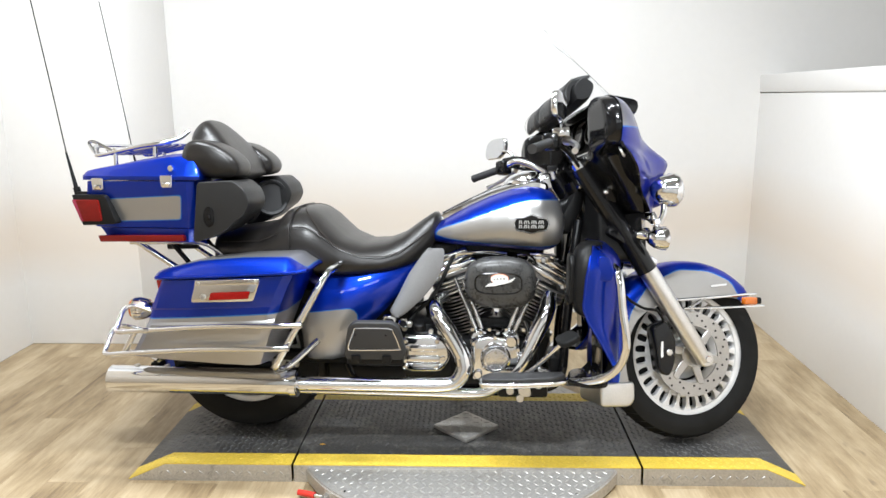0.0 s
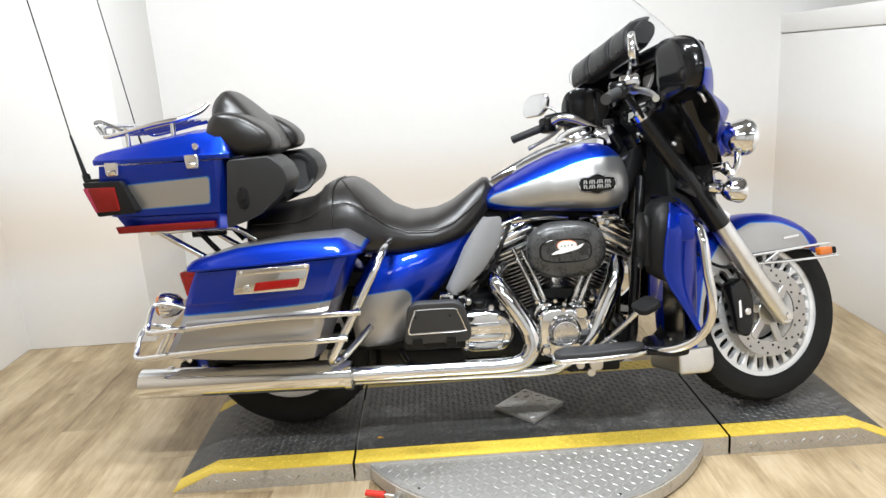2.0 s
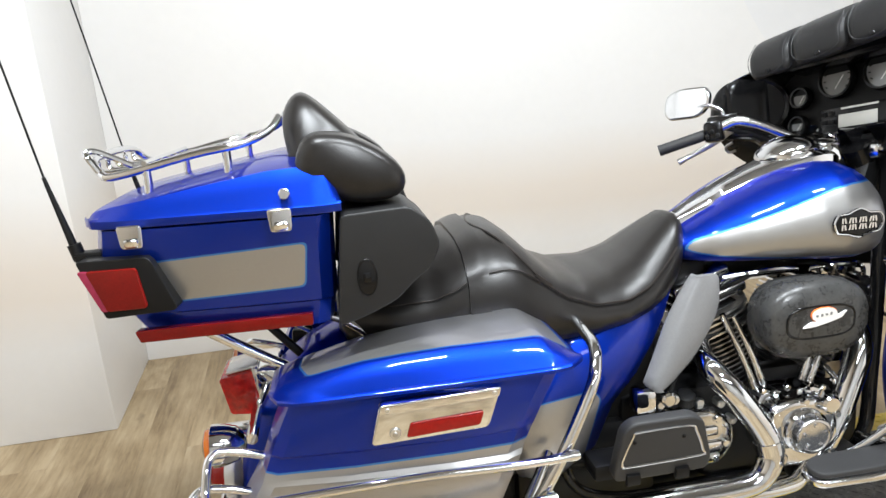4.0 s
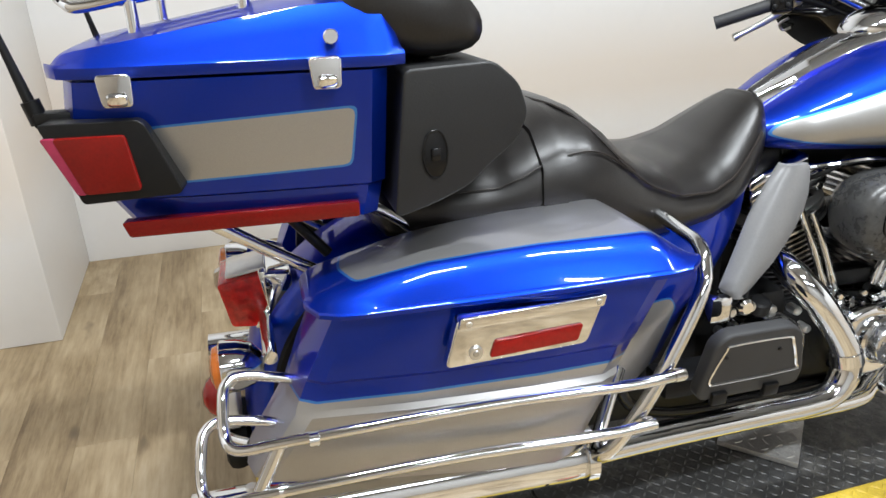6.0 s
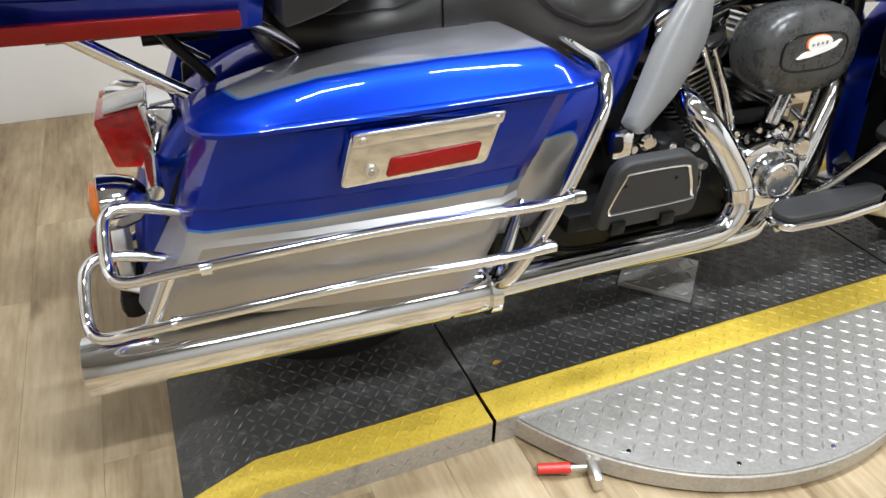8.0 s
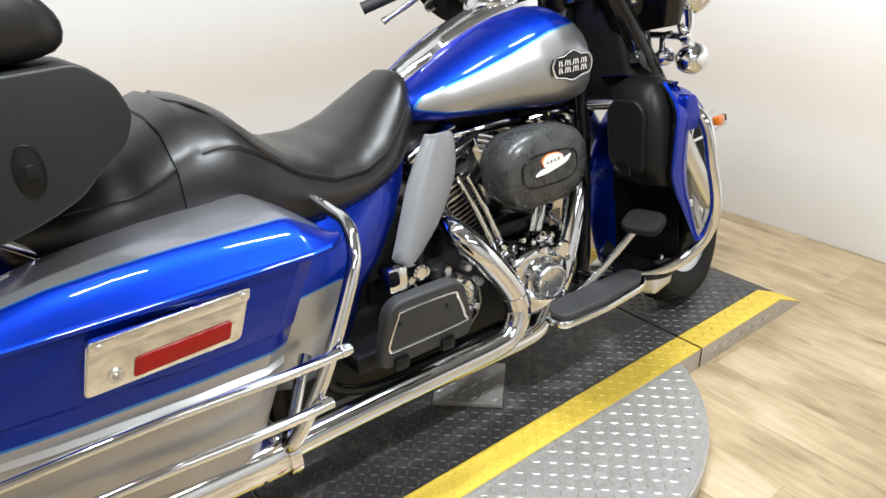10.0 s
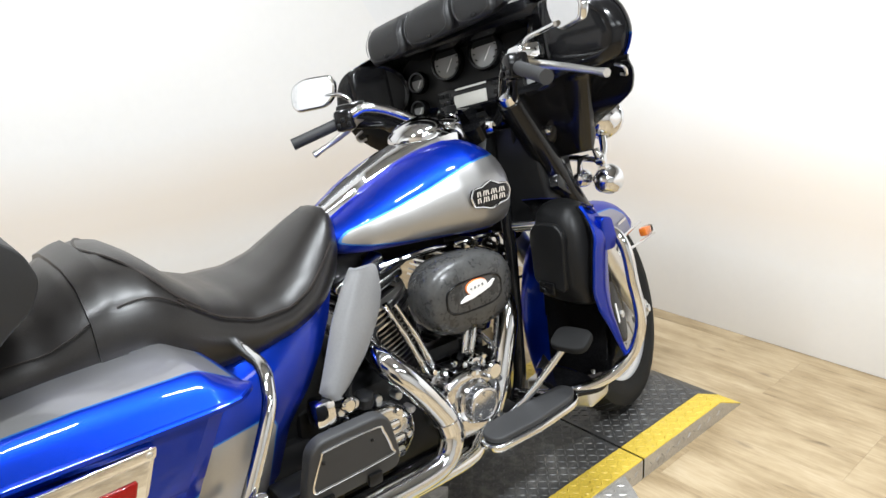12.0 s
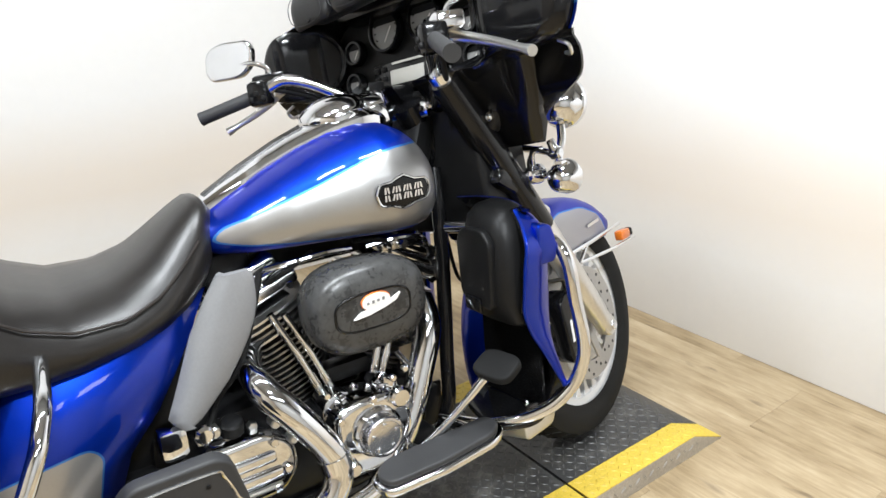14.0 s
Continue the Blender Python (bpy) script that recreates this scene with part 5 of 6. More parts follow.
# exhaust
muf = B("muffler", lathe(((0.030, 0.0), (0.041, 0.004), (0.0455, 0.02), (0.047, 0.05), (0.047, 0.30), (0.048, 0.66), (0.048, 0.690), (0.042, 0.692), (0.040, 0.62), (0.004, 0.615)), (-0.560, -0.310, 0.312), (-1, 0.028, -0.008), 40), chrome, "long chrome muffler")
B("muffler_band", lathe(((0.040, 0.0), (0.052, 0.002), (0.052, 0.022), (0.040, 0.024)), (-0.565, -0.310, 0.312), (-1, 0, 0), 32), chrome, "", muf)
B("muffler_bracket", box((-0.85, -0.25, 0.355), (0.34, 0.03, 0.02), 0.004), black_metal, "", muf)
for x in (-1.155, -1.045):
    B("bracket_bolt", disc((x, -0.29, 0.352), (0, 0, 1), 0.010, 0.008, 8), satin, "", muf)
lm = B("muffler", lathe(((0.030, 0.0), (0.0455, 0.02), (0.047, 0.05), (0.048, 0.690), (0.042, 0.692), (0.004, 0.615)), (-0.560, 0.297, 0.305), (-1, 0, 0.002), 32), chrome, "long chrome muffler")
ex = B("exhaust_pipe", tube([(-0.57, -0.305, 0.306), (-0.40, -0.292, 0.302), (-0.20, -0.285, 0.300), (-0.075, -0.283, 0.301), (-0.02, -0.280, 0.312), (0.008, -0.275, 0.345), (0.012, -0.270, 0.385), (-0.010, -0.262, 0.435), (-0.055, -0.245, 0.505), (-0.086, -0.220, 0.545), (-0.092, -0.17, 0.57), (-0.06, -0.10, 0.58)], ((0, 0.026), (0.36, 0.026), (0.45, 0.029), (0.85, 0.029), (0.93, 0.024), (1, 0.022)), 20, 6), chrome, "chrome exhaust with heat shields")
B("pipe_shield_band", tube([(0.013, -0.272, 0.372), (0.008, -0.268, 0.398)], 0.0315, 20), chrome, "", ex)
B("crossover_pipe", tube([(-0.57, -0.262, 0.272), (-0.2, -0.262, 0.270), (0.05, -0.258, 0.268), (0.115, -0.240, 0.280), (0.165, -0.22, 0.31), (0.215, -0.205, 0.37), (0.262, -0.19, 0.46), (0.300, -0.17, 0.54), (0.315, -0.13, 0.60)], ((0, 0.018), (0.45, 0.020), (0.6, 0.028), (0.9, 0.031), (1, 0.026)), 18, 6), chrome, "", ex)
# frame
fr = B("frame", tube([(0.42, -0.06, 0.86), (0.40, -0.10, 0.70), (0.375, -0.125, 0.45), (0.36, -0.13, 0.30), (0.28, -0.135, 0.245), (0.0, -0.14, 0.235), (-0.30, -0.14, 0.24), (-0.42, -0.14, 0.32), (-0.40, -0.14, 0.55), (-0.25, -0.10, 0.72)], 0.017, 12), black_gloss, "black tubular steel frame")
B("frame_tube", tube([(0.42, 0.06, 0.86), (0.40, 0.10, 0.70), (0.375, 0.125, 0.45), (0.36, 0.13, 0.30), (0.28, 0.135, 0.245), (0.0, 0.14, 0.235), (-0.30, 0.14, 0.24), (-0.42, 0.14, 0.32), (-0.40, 0.14, 0.55), (-0.25, 0.10, 0.72)], 0.017, 12), black_gloss, "", fr)
B("backbone", tube([(0.44, 0, 0.93), (0.2, 0, 0.83), (-0.2, 0, 0.74), (-0.7, 0, 0.70)], 0.035, 14), black_metal, "", fr)
# Added black blocks close see-through gaps where the machine looks dark
B("coil_cover", box((0.13, 0.02, 0.745), (0.34, 0.13, 0.085), 0.02), black_metal, "", fr)
B("top_bracket", box((-0.10, 0.0, 0.745), (0.16, 0.12, 0.065), 0.02), black_metal, "", fr)
B("lower_tray", box((-0.37, 0.0, 0.335), (0.34, 0.30, 0.20), 0.02), black_metal, "", fr)
B("steering_head", tube([(0.47, 0, 0.86), (0.40, 0, 1.0)], 0.035, 18), black_gloss, "", fr)
for s in (-1, 1):
    B("swingarm", tube([(-0.30, s * 0.14, 0.345), (-0.60, s * 0.135, 0.36), (-0.83, s * 0.13, 0.372)], 0.024, 12), black_metal, "", fr)
    B("fender_strut", box((-0.72, s * 0.135, 0.60), (0.62, 0.02, 0.05), 0.006, pose(0, 0, 0, 0, 6)), black_metal, "", fr)
    B("shock_absorber", tube([(-0.70, s * 0.15, 0.39), (-0.62, s * 0.15, 0.62)], 0.026, 14), black_metal, "", fr)
B("battery_box", box((-0.32, 0, 0.56), (0.26, 0.26, 0.28), 0.02), black_plastic, "", fr)
B("cable_loom", tube([(-0.26, -0.17, 0.52), (-0.20, -0.20, 0.50), (-0.16, -0.17, 0.54), (-0.10, -0.16, 0.60), (-0.03, -0.12, 0.74)], 0.007, 8), rubber, "", fr)
B("cable_loom", tube([(-0.24, -0.14, 0.46), (-0.27, -0.19, 0.49), (-0.23, -0.20, 0.545), (-0.13, -0.15, 0.57), (0.0, -0.10, 0.62)], 0.006, 8), rubber, "", fr)
B("pivot_cover", disc((-0.205, -0.215, 0.508), (0, -1, 0), 0.017, 0.018, 20, 0.005), chrome, "", fr)
B("side_stand", tube([(0.05, 0.16, 0.25), (0.0, 0.21, 0.16), (-0.06, 0.26, 0.09)], 0.012, 10), chrome, "chrome side stand")
B("foot_rest_mount", box((-0.30, -0.24, 0.385), (0.20, 0.08, 0.04), 0.01), black_metal, "", fr)
for x, z in ((0.175, 0.262), (0.235, 0.255), (0.275, 0.285), (0.21, 0.235)):
    B("lower_bolt", disc((x, -0.20, z), (0, -1, 0), 0.014, 0.016, 12), satin, "", fr)
B("stabiliser_link", disc((0.225, -0.215, 0.268), (0, -1, 0), 0.022, 0.014, 20), satin, "", fr)
B("cam_boss", disc((0.176, -0.233, 0.452), (0, -1, 0), 0.022, 0.022, 24, 0.005), chrome, "", cam_cover)
B("cam_boss", disc((0.060, -0.233, 0.330), (0, -1, 0), 0.016, 0.016, 20, 0.004), chrome, "", cam_cover)
B("oil_line", tube([(0.205, -0.20, 0.40), (0.235, -0.215, 0.425), (0.245, -0.20, 0.46), (0.23, -0.15, 0.50)], 0.007, 10), chrome, "", cam_cover)
for k in range(7):
    B("case_bolt", disc((0.04 + 0.03 * k, -0.190, 0.482 - 0.012 * (k % 2)), (0, -1, 0), 0.0075, 0.012, 8), chrome, "", engine)
# Added black block stands in for the dark gap between the lifter blocks
B("crank_web", box((0.118, -0.118, 0.492), (0.11, 0.05, 0.04), 0.012), black_metal, "", engine)
for x, z, r in ((-0.185, 0.50, 0.011), (-0.075, 0.475, 0.010), (-0.045, 0.43, 0.009), (-0.235, 0.40, 0.010), (-0.24, 0.45, 0.009)):
    B("case_bolt", disc((x, -0.19, z), (0, -1, 0), r, 0.03, 8, 0.003), satin, "", gb)
B("brake_reservoir", box((-0.255, -0.20, 0.505), (0.05, 0.05, 0.06), 0.012), chrome, "", fr)
hb = B("horn_bracket", box((0.285, -0.085, 0.725), (0.10, 0.05, 0.030), 0.008), brushed, "", engine)
for x, z in ((0.255, 0.730), (0.292, 0.722), (0.325, 0.735)):
    B("bracket_bolt", disc((x, -0.108, z), (0, -1, 0), 0.010, 0.014, 6, 0.002), chrome, "", hb)
B("breather_pipe", tube([(0.20, -0.12, 0.738), (0.26, -0.135, 0.745), (0.33, -0.125, 0.732), (0.36, -0.10, 0.70)], 0.006, 8), chrome, "", engine)
B("breather_pipe", tube([(-0.02, -0.12, 0.742), (0.04, -0.14, 0.750), (0.10, -0.14, 0.752), (0.16, -0.13, 0.745)], 0.006, 8), chrome, "", engine)
B("plug_cable", tube([(-0.02, -0.09, 0.70), (0.02, -0.135, 0.735), (0.08, -0.12, 0.755)], 0.005, 8), rubber, "", engine)
B("plug_cable", tube([(0.27, -0.09, 0.70), (0.24, -0.135, 0.745), (0.17, -0.12, 0.757)], 0.005, 8), rubber, "", engine)
B("lower_bracket", box((0.22, -0.15, 0.262), (0.18, 0.10, 0.06), 0.012), black_metal, "", fr)
# passenger boards
for s in (-1, 1):
    f = (lambda bm: bm) if s < 0 else flip
    pb = B("passenger_board", f(moved(prism(rounded([(-0.094, -0.062), (0.112, -0.060), (0.120, -0.03), (0.098, 0.058), (0.074, 0.074), (-0.052, 0.074), (-0.074, 0.056)], 0.024, 4), -0.014, 0.016, "y", 0.006), pose(-0.300, -0.356, 0.474, 8, 0, 0))), grey_rubber, "folded grey rubber passenger footboard")
    ln = [(-0.070, -0.026), (0.090, -0.022), (0.098, -0.010), (0.080, 0.040), (0.064, 0.053), (-0.040, 0.053), (-0.053, 0.044), (-0.074, -0.012), (-0.070, -0.026)]
    B("chrome_inlay", f(moved(tube([(x, -0.0145, z) for x, z in ln], 0.0028, 6, 3), pose(-0.300, -0.356, 0.474, 8, 0, 0))), chrome, "", pb)
    for x in (-0.05, 0.055):
        B("board_hinge", f(moved(box((x, -0.016, -0.056), (0.030, 0.012, 0.026), 0.003), pose(-0.300, -0.356, 0.474, 8, 0, 0))), black_metal, "", pb)
        B("board_screw", f(moved(disc((x, -0.014, 0.030), (0, -1, 0), 0.004, 0.003, 10), pose(-0.300, -0.356, 0.474, 8, 0, 0))), black_metal, "", pb)
    # rider boards
    out = rounded([(0.070, -0.372), (0.20, -0.385), (0.33, -0.378), (0.372, -0.345), (0.36, -0.298), (0.10, -0.280), (0.06, -0.318)], 0.025, 5)
    rb = B("rider_board", f(moved(prism(out, -0.018, 0.0, "z", 0.006), pose(0.0, 0.012, 0.331, 0, -3, 0))), chrome, "rider footboard with a black rubber pad and chrome edge")
    B("rubber_pad", f(moved(prism([(0.215 + (x - 0.215) * 0.93, -0.333 + (y + 0.333) * 0.84) for x, y in out], 0.0, 0.014, "z", 0.005), pose(0.0, 0.012, 0.331, 0, -3, 0))), grey_rubber, "black rubber pad", rb)
    B("board_support", f(tube([(0.20, -0.20, 0.30), (0.20, -0.34, 0.335)], 0.016, 12)), black_metal, "", rb)
    B("board_support", f(tube([(0.32, -0.18, 0.31), (0.32, -0.32, 0.345)], 0.012, 12)), chrome, "", rb)
bp = B("brake_pedal", tube([(0.205, -0.26, 0.325), (0.26, -0.285, 0.375), (0.345, -0.320, 0.470)], 0.0085, 12), chrome, "chrome brake pedal with a rubber pad")
B("pedal_pad", moved(prism(oval(0.036, 0.049, 3.5, 28), -0.010, 0.010, "z", 0.005), pose(0.362, -0.330, 0.486, 0, -24, 12)), rubber, "black rubber pad", bp)

# lower fairings with glove boxes
def offset_line(pts, d):
    """The open line moved to its left by d."""
    out = []
    for i, (x, y) in enumerate(pts):
        (a, b), (c, e) = pts[max(i - 1, 0)], pts[min(i + 1, len(pts) - 1)]
        k = math.hypot(c - a, e - b)
        out.append((x + d * (e - b) / k, y - d * (c - a) / k))
    return out


EDGE = [(0.33, 0.46), (0.36, 0.495), (0.40, 0.510), (0.45, 0.482), (0.50, 0.454), (0.55, 0.422), (0.60, 0.402), (0.70, 0.410), (0.76, 0.422), (0.805, 0.440)]
for s in (-1, 1):
    f = (lambda bm: bm) if s < 0 else flip
    outer, inner = [], []
    for k in range(25):
        z = 0.325 + 0.474 * k / 24
        xe = lerp(EDGE, z)
        top = max(0.0, (z - 0.72) / 0.08)
        bot = max(0.0, (0.40 - z) / 0.075)
        w = 0.374 - 0.060 * top ** 2 - 0.06 * bot
        xf = 0.550 - 0.055 * top ** 2 - 0.05 * bot ** 1.5
        pts = [(xf - 0.055, -0.115), (xf - 0.02, -0.15), (xf, -0.21), (xf - 0.012, -0.272), (xf - 0.042, -0.332), (xe + (xf - xe) * 0.35, -w + 0.006), (xe + 0.006, -w)]
        pts = [(p.x, p.y) for p in spline([(x, y, 0) for x, y in pts], 3)]
        inn = offset_line(pts, 0.008)
        outer.append([(x, y, z) for x, y in pts + inn[::-1]])
        inner.append([(x, y, z) for x, y in offset_line(pts, 0.0095) + offset_line(pts, 0.014)[::-1]])
    lf = B("lower_fairing", f(rings(bmesh.new(), outer)), blue_paint, "blue lower fairing with a black inner glove box", None, 40)
    B("inner_lining", f(rings(bmesh.new(), inner)), black_gloss, "glossy black inner lining", lf, 40)
    B("lining_floor", f(prism(rounded([(0.36, -0.30), (0.44, -0.345), (0.50, -0.33), (0.52, -0.20), (0.47, -0.13), (0.39, -0.16)], 0.03), 0.318, 0.332, "z", 0.004)), black_gloss, "", lf)
    gbx = B("glove_box", f(rings(bmesh.new(), [[(x, y, z) for x, y in oval(a, b, 3.0, 32, (cx, cy))] for z, a, b, cx, cy in ((0.560, 0.036, 0.066, 0.446, -0.276), (0.572, 0.048, 0.078, 0.436, -0.274), (0.62, 0.054, 0.082, 0.428, -0.270), (0.70, 0.056, 0.080, 0.430, -0.266), (0.745, 0.054, 0.074, 0.434, -0.262), (0.780, 0.048, 0.064, 0.438, -0.256), (0.800, 0.036, 0.048, 0.444, -0.252), (0.808, 0.018, 0.03, 0.450, -0.250))])), black_plastic, "black glove box", lf, 50)
    pan = [(0.466, -0.15), (0.474, -0.20), (0.476, -0.29), (0.470, -0.345)]
    B("inner_pan", f(rings(bmesh.new(), [[(x + 0.03 * max(0.0, 0.45 - z), y, z) for x, y in pan + [(x + 0.006, y) for x, y in pan[::-1]]] for z in (0.335, 0.36, 0.40, 0.45, 0.60)])), black_gloss, "", lf)
    B("glove_box_door", f(prism(rounded([(-0.318, 0.598), (-0.318, 0.742), (-0.294, 0.768), (-0.226, 0.764), (-0.206, 0.738), (-0.214, 0.612)], 0.02), 0.366, 0.384, "x", 0.005)), black_plastic, "", gbx)
    B("door_catch", f(box((0.363, -0.262, 0.607), (0.010, 0.05, 0.032), 0.004)), black_gloss, "", gbx)
    B("fairing_lip", f(tube([(lerp(EDGE, z) + 0.004, -0.372 + 0.060 * max(0, (z - 0.72) / 0.08) ** 2 + 0.06 * max(0, (0.40 - z) / 0.075), z) for z in [0.33 + 0.02 * k for k in range(23)]], 0.004, 8, 2)), blue_paint, "", lf)
    B("vent_door", f(prism(rounded([(0.452, 0.775), (0.452, 0.690), (0.500, 0.690), (0.504, 0.725), (0.488, 0.770)], 0.012), -0.368, -0.332, "y", 0.01)), blue_paint, "", lf)
    B("lining_screw", f(disc((0.44, -0.325, 0.372), (-1, 0, 0.4), 0.007, 0.005, 12)), chrome, "", lf)
    B("engine_guard", f(tube([(0.40, -0.08, 0.73), (0.47, -0.20, 0.735), (0.510, -0.330, 0.728), (0.520, -0.376, 0.690), (0.529, -0.390, 0.60), (0.541, -0.398, 0.52), (0.541, -0.394, 0.46), (0.518, -0.379, 0.40), (0.464, -0.347, 0.352), (0.38, -0.27, 0.318), (0.33, -0.15, 0.30)], 0.0145, 16)), chrome, "chrome engine guard tube")
B("inspection_card", box((0.268, -0.128, 0.478), (0.036, 0.002, 0.040), 0.0), card, "brown card tag on the engine", engine)

# ---- fairing, handlebar and lamps, all turning with the fork ----
FAIR = [  # z, half width, x of the edge, x of the plain front, x of the brow
    (0.866, 0.190, 0.602, 0.680, 0.690), (0.90, 0.214, 0.575, 0.675, 0.705), (0.93, 0.252, 0.538, 0.670, 0.715), (0.96, 0.325, 0.492, 0.666, 0.726), (0.985, 0.382, 0.459, 0.662, 0.736), (1.005, 0.404, 0.440, 0.660, 0.745), (1.04, 0.422, 0.408, 0.652, 0.770), (1.067, 0.424, 0.384, 0.646, 0.778),
    (1.09, 0.440, 0.378, 0.640, 0.755), (1.122, 0.451, 0.376, 0.632, 0.700), (1.162, 0.445, 0.376, 0.618, 0.648), (1.19, 0.430, 0.377, 0.606, 0.618), (1.215, 0.400, 0.378, 0.598, 0.602), (1.238, 0.335, 0.384, 0.590, 0.590), (1.262, 0.21, 0.42, 0.580, 0.580)]
fair_paint = paint("fairing_paint", [[(0.0, 0.0, -1.0, -1.188)]], 0.005)
FZ0, FZ1 = 0.866, 1.262
UPPER = Matrix.Translation((0, 0.035, 0))


def U(name, bm, mat, label="", parent=None, sharp=38):
    """A steered part of the upper group: fairing, dash, handlebar."""
    return S(name, moved(bm, UPPER), mat, label, parent, sharp)


def smooth_at(table, x):
    """Value at x on a smooth curve through a table of (x, value)."""
    n = len(table)
    for i in range(n - 1):
        if x <= table[i + 1][0] or i == n - 2:
            break
    (x0, v0), (x1, v1) = table[i], table[i + 1]
    xa, va = table[max(i - 1, 0)]
    xb, vb = table[min(i + 2, n - 1)]
    h = x1 - x0
    m0, m1 = (v1 - va) / (x1 - xa) * h, (vb - v0) / (xb - x0) * h
    t = min(1.0, max(0.0, (x - x0) / h))
    return (2 * t ** 3 - 3 * t * t + 1) * v0 + (t ** 3 - 2 * t * t + t) * m0 + (3 * t * t - 2 * t ** 3) * v1 + (t ** 3 - t * t) * m1


def fair_value(z, i):
    return smooth_at([(r[0], r[i]) for r in FAIR], z)


def fair_x(y, z):
    w, xe, xf = (fair_value(z, i) for i in (1, 2, 3))
    return xe + (xf - xe) * (1 - min(1.0, abs(y) / w) ** 1.5) ** 0.82


def fair_curve(z, off=0.0, n=36):
    """Plan of the fairing at one height: a brow in the middle, wings swept back."""
    w, xe, xf, xn = (fair_value(z, i) for i in (1, 2, 3, 4))
    w, xf, xn = w - off, xf - off, xn - off
    out = []
    for k in range(n + 1):
        v = math.sin(-math.pi / 2 + math.pi * k / n)
        y = w * v
        out.append((xe + off * 0.4 + (xf - xe - off * 0.4) * (1 - abs(v) ** 1.5) ** 0.82 + (xn - xf) * math.exp(-(y / 0.13) ** 2), y, z))
    return out


def fair_shell(lo, hi):
    rs = []
    for k in range(41):
        z = FZ0 + (FZ1 - FZ0) * k / 40
        rs.append(fair_curve(z, lo) + fair_curve(z, hi)[::-1])
    return rings(bmesh.new(), rs)


fairing = S("fairing", fair_shell(0.0, 0.008), fair_paint, "blue and silver fork-mounted fairing with a black dash", None, 45)
S("inner_shell", fair_shell(0.0085, 0.014), black_gloss, "glossy black fairing lining", fairing, 45)


def wing_ring(z, s):
    """Inner fairing at one height: a knee panel below, a rounded speaker barrel above."""
    up = min(1.0, max(0.0, (z - 1.045) / 0.03))
    up = up * up * (3 - 2 * up)
    yo = lerp([(0.868, 0.227), (0.95, 0.270), (1.045, 0.317)], z) * (1 - up) + (fair_value(z, 1) - 0.010) * up
    ex = 0.100 if s > 0 else 0.0
    yi = 0.03 * (1 - up) + (0.19 + ex) * up
    knee = 0.461 + 0.86 * (0.948 - z)
    bulge = math.sqrt(max(0.0, 1 - min(1.0, abs(z - 1.147) / 0.106) ** 4.5))
    pts = []
    for k in range(22):
        v = k / 21
        y = yi + (yo - yi) * v
        end = max(0.0, (v - 0.80) / 0.20)
        low = knee + 0.020 * end ** 2.5
        barrel = 0.400 - 0.058 * bulge + 0.036 * end ** 2.6 + lerp([(0.19, 0.085), (0.215, 0.06), (0.25, 0.008), (0.265, 0.0)], y - ex)
        pts.append((min(low * (1 - up) + barrel * up, fair_x(y, z) - 0.016), y))
    back = [(max(x + 0.003, min(lerp([(0.868, 0.56), (0.95, 0.53), (1.05, 0.50), (1.24, 0.49)], z), fair_x(y, z) - 0.018)), y) for x, y in pts]
    return [(x, s * y, z) for x, y in pts + back[::-1]]


for s in (-1, 1):
    S("inner_wing", rings(bmesh.new(), [wing_ring(0.868 + 0.370 * k / 56, s) for k in range(57)]), black_gloss, "glossy black inner fairing wing", fairing, 50)
    lobe = [[(x, s * y, z) for x, y in ((fair_value(z, 2) - 0.004, fair_value(z, 1) + 0.003), (fair_value(z, 2) + 0.006, fair_value(z, 1) - 0.06), (fair_value(z, 2) * 0.5 + 0.235, lerp([(0.868, 0.155), (1.05, 0.265)], z)), (fair_value(z, 2) * 0.5 + 0.26, lerp([(0.868, 0.155), (1.05, 0.265)], z)), (fair_value(z, 2) + 0.034, fair_value(z, 1) - 0.06), (fair_value(z, 2) + 0.004, fair_value(z, 1) + 0.003))] for z in [0.872 + 0.2 * k / 20 for k in range(21)]]
    S("wing_pocket", rings(bmesh.new(), lobe), black_gloss, "", fairing, 50)
    S("pocket_loop", tube([(0.392, s * 0.392, 1.058), (0.386, s * 0.414, 1.046), (0.396, s * 0.412, 1.030), (0.406, s * 0.396, 1.034)], 0.0040, 8), satin, "", fairing)
# dash panel with instruments
dash_out = rounded([(-0.255, 1.00), (-0.26, 1.12), (-0.25, 1.225), (-0.15, 1.265), (0.15, 1.265), (0.25, 1.225), (0.26, 1.12), (0.255, 1.00), (0.18, 0.89), (-0.18, 0.89)], 0.05, 5)
dash = U("dash_panel", moved(prism(dash_out, 0.0, 0.05, "x", 0.015, 3), pose(0.472, 0, 1.08, 0, 8, 0) @ Matrix.Translation((0, 0, -1.08))), black_plastic, "black instrument panel", fairing)
# Added black block hides the see-through gap between pouch and wing
U("dash_filler", box((0.495, -0.03, 1.240), (0.13, 0.46, 0.060), 0.026, pose(0, 0, 0, 0, 8)), black_gloss, "", fairing)
DM = pose(0.470, 0, 1.08, 0, 8, 0)
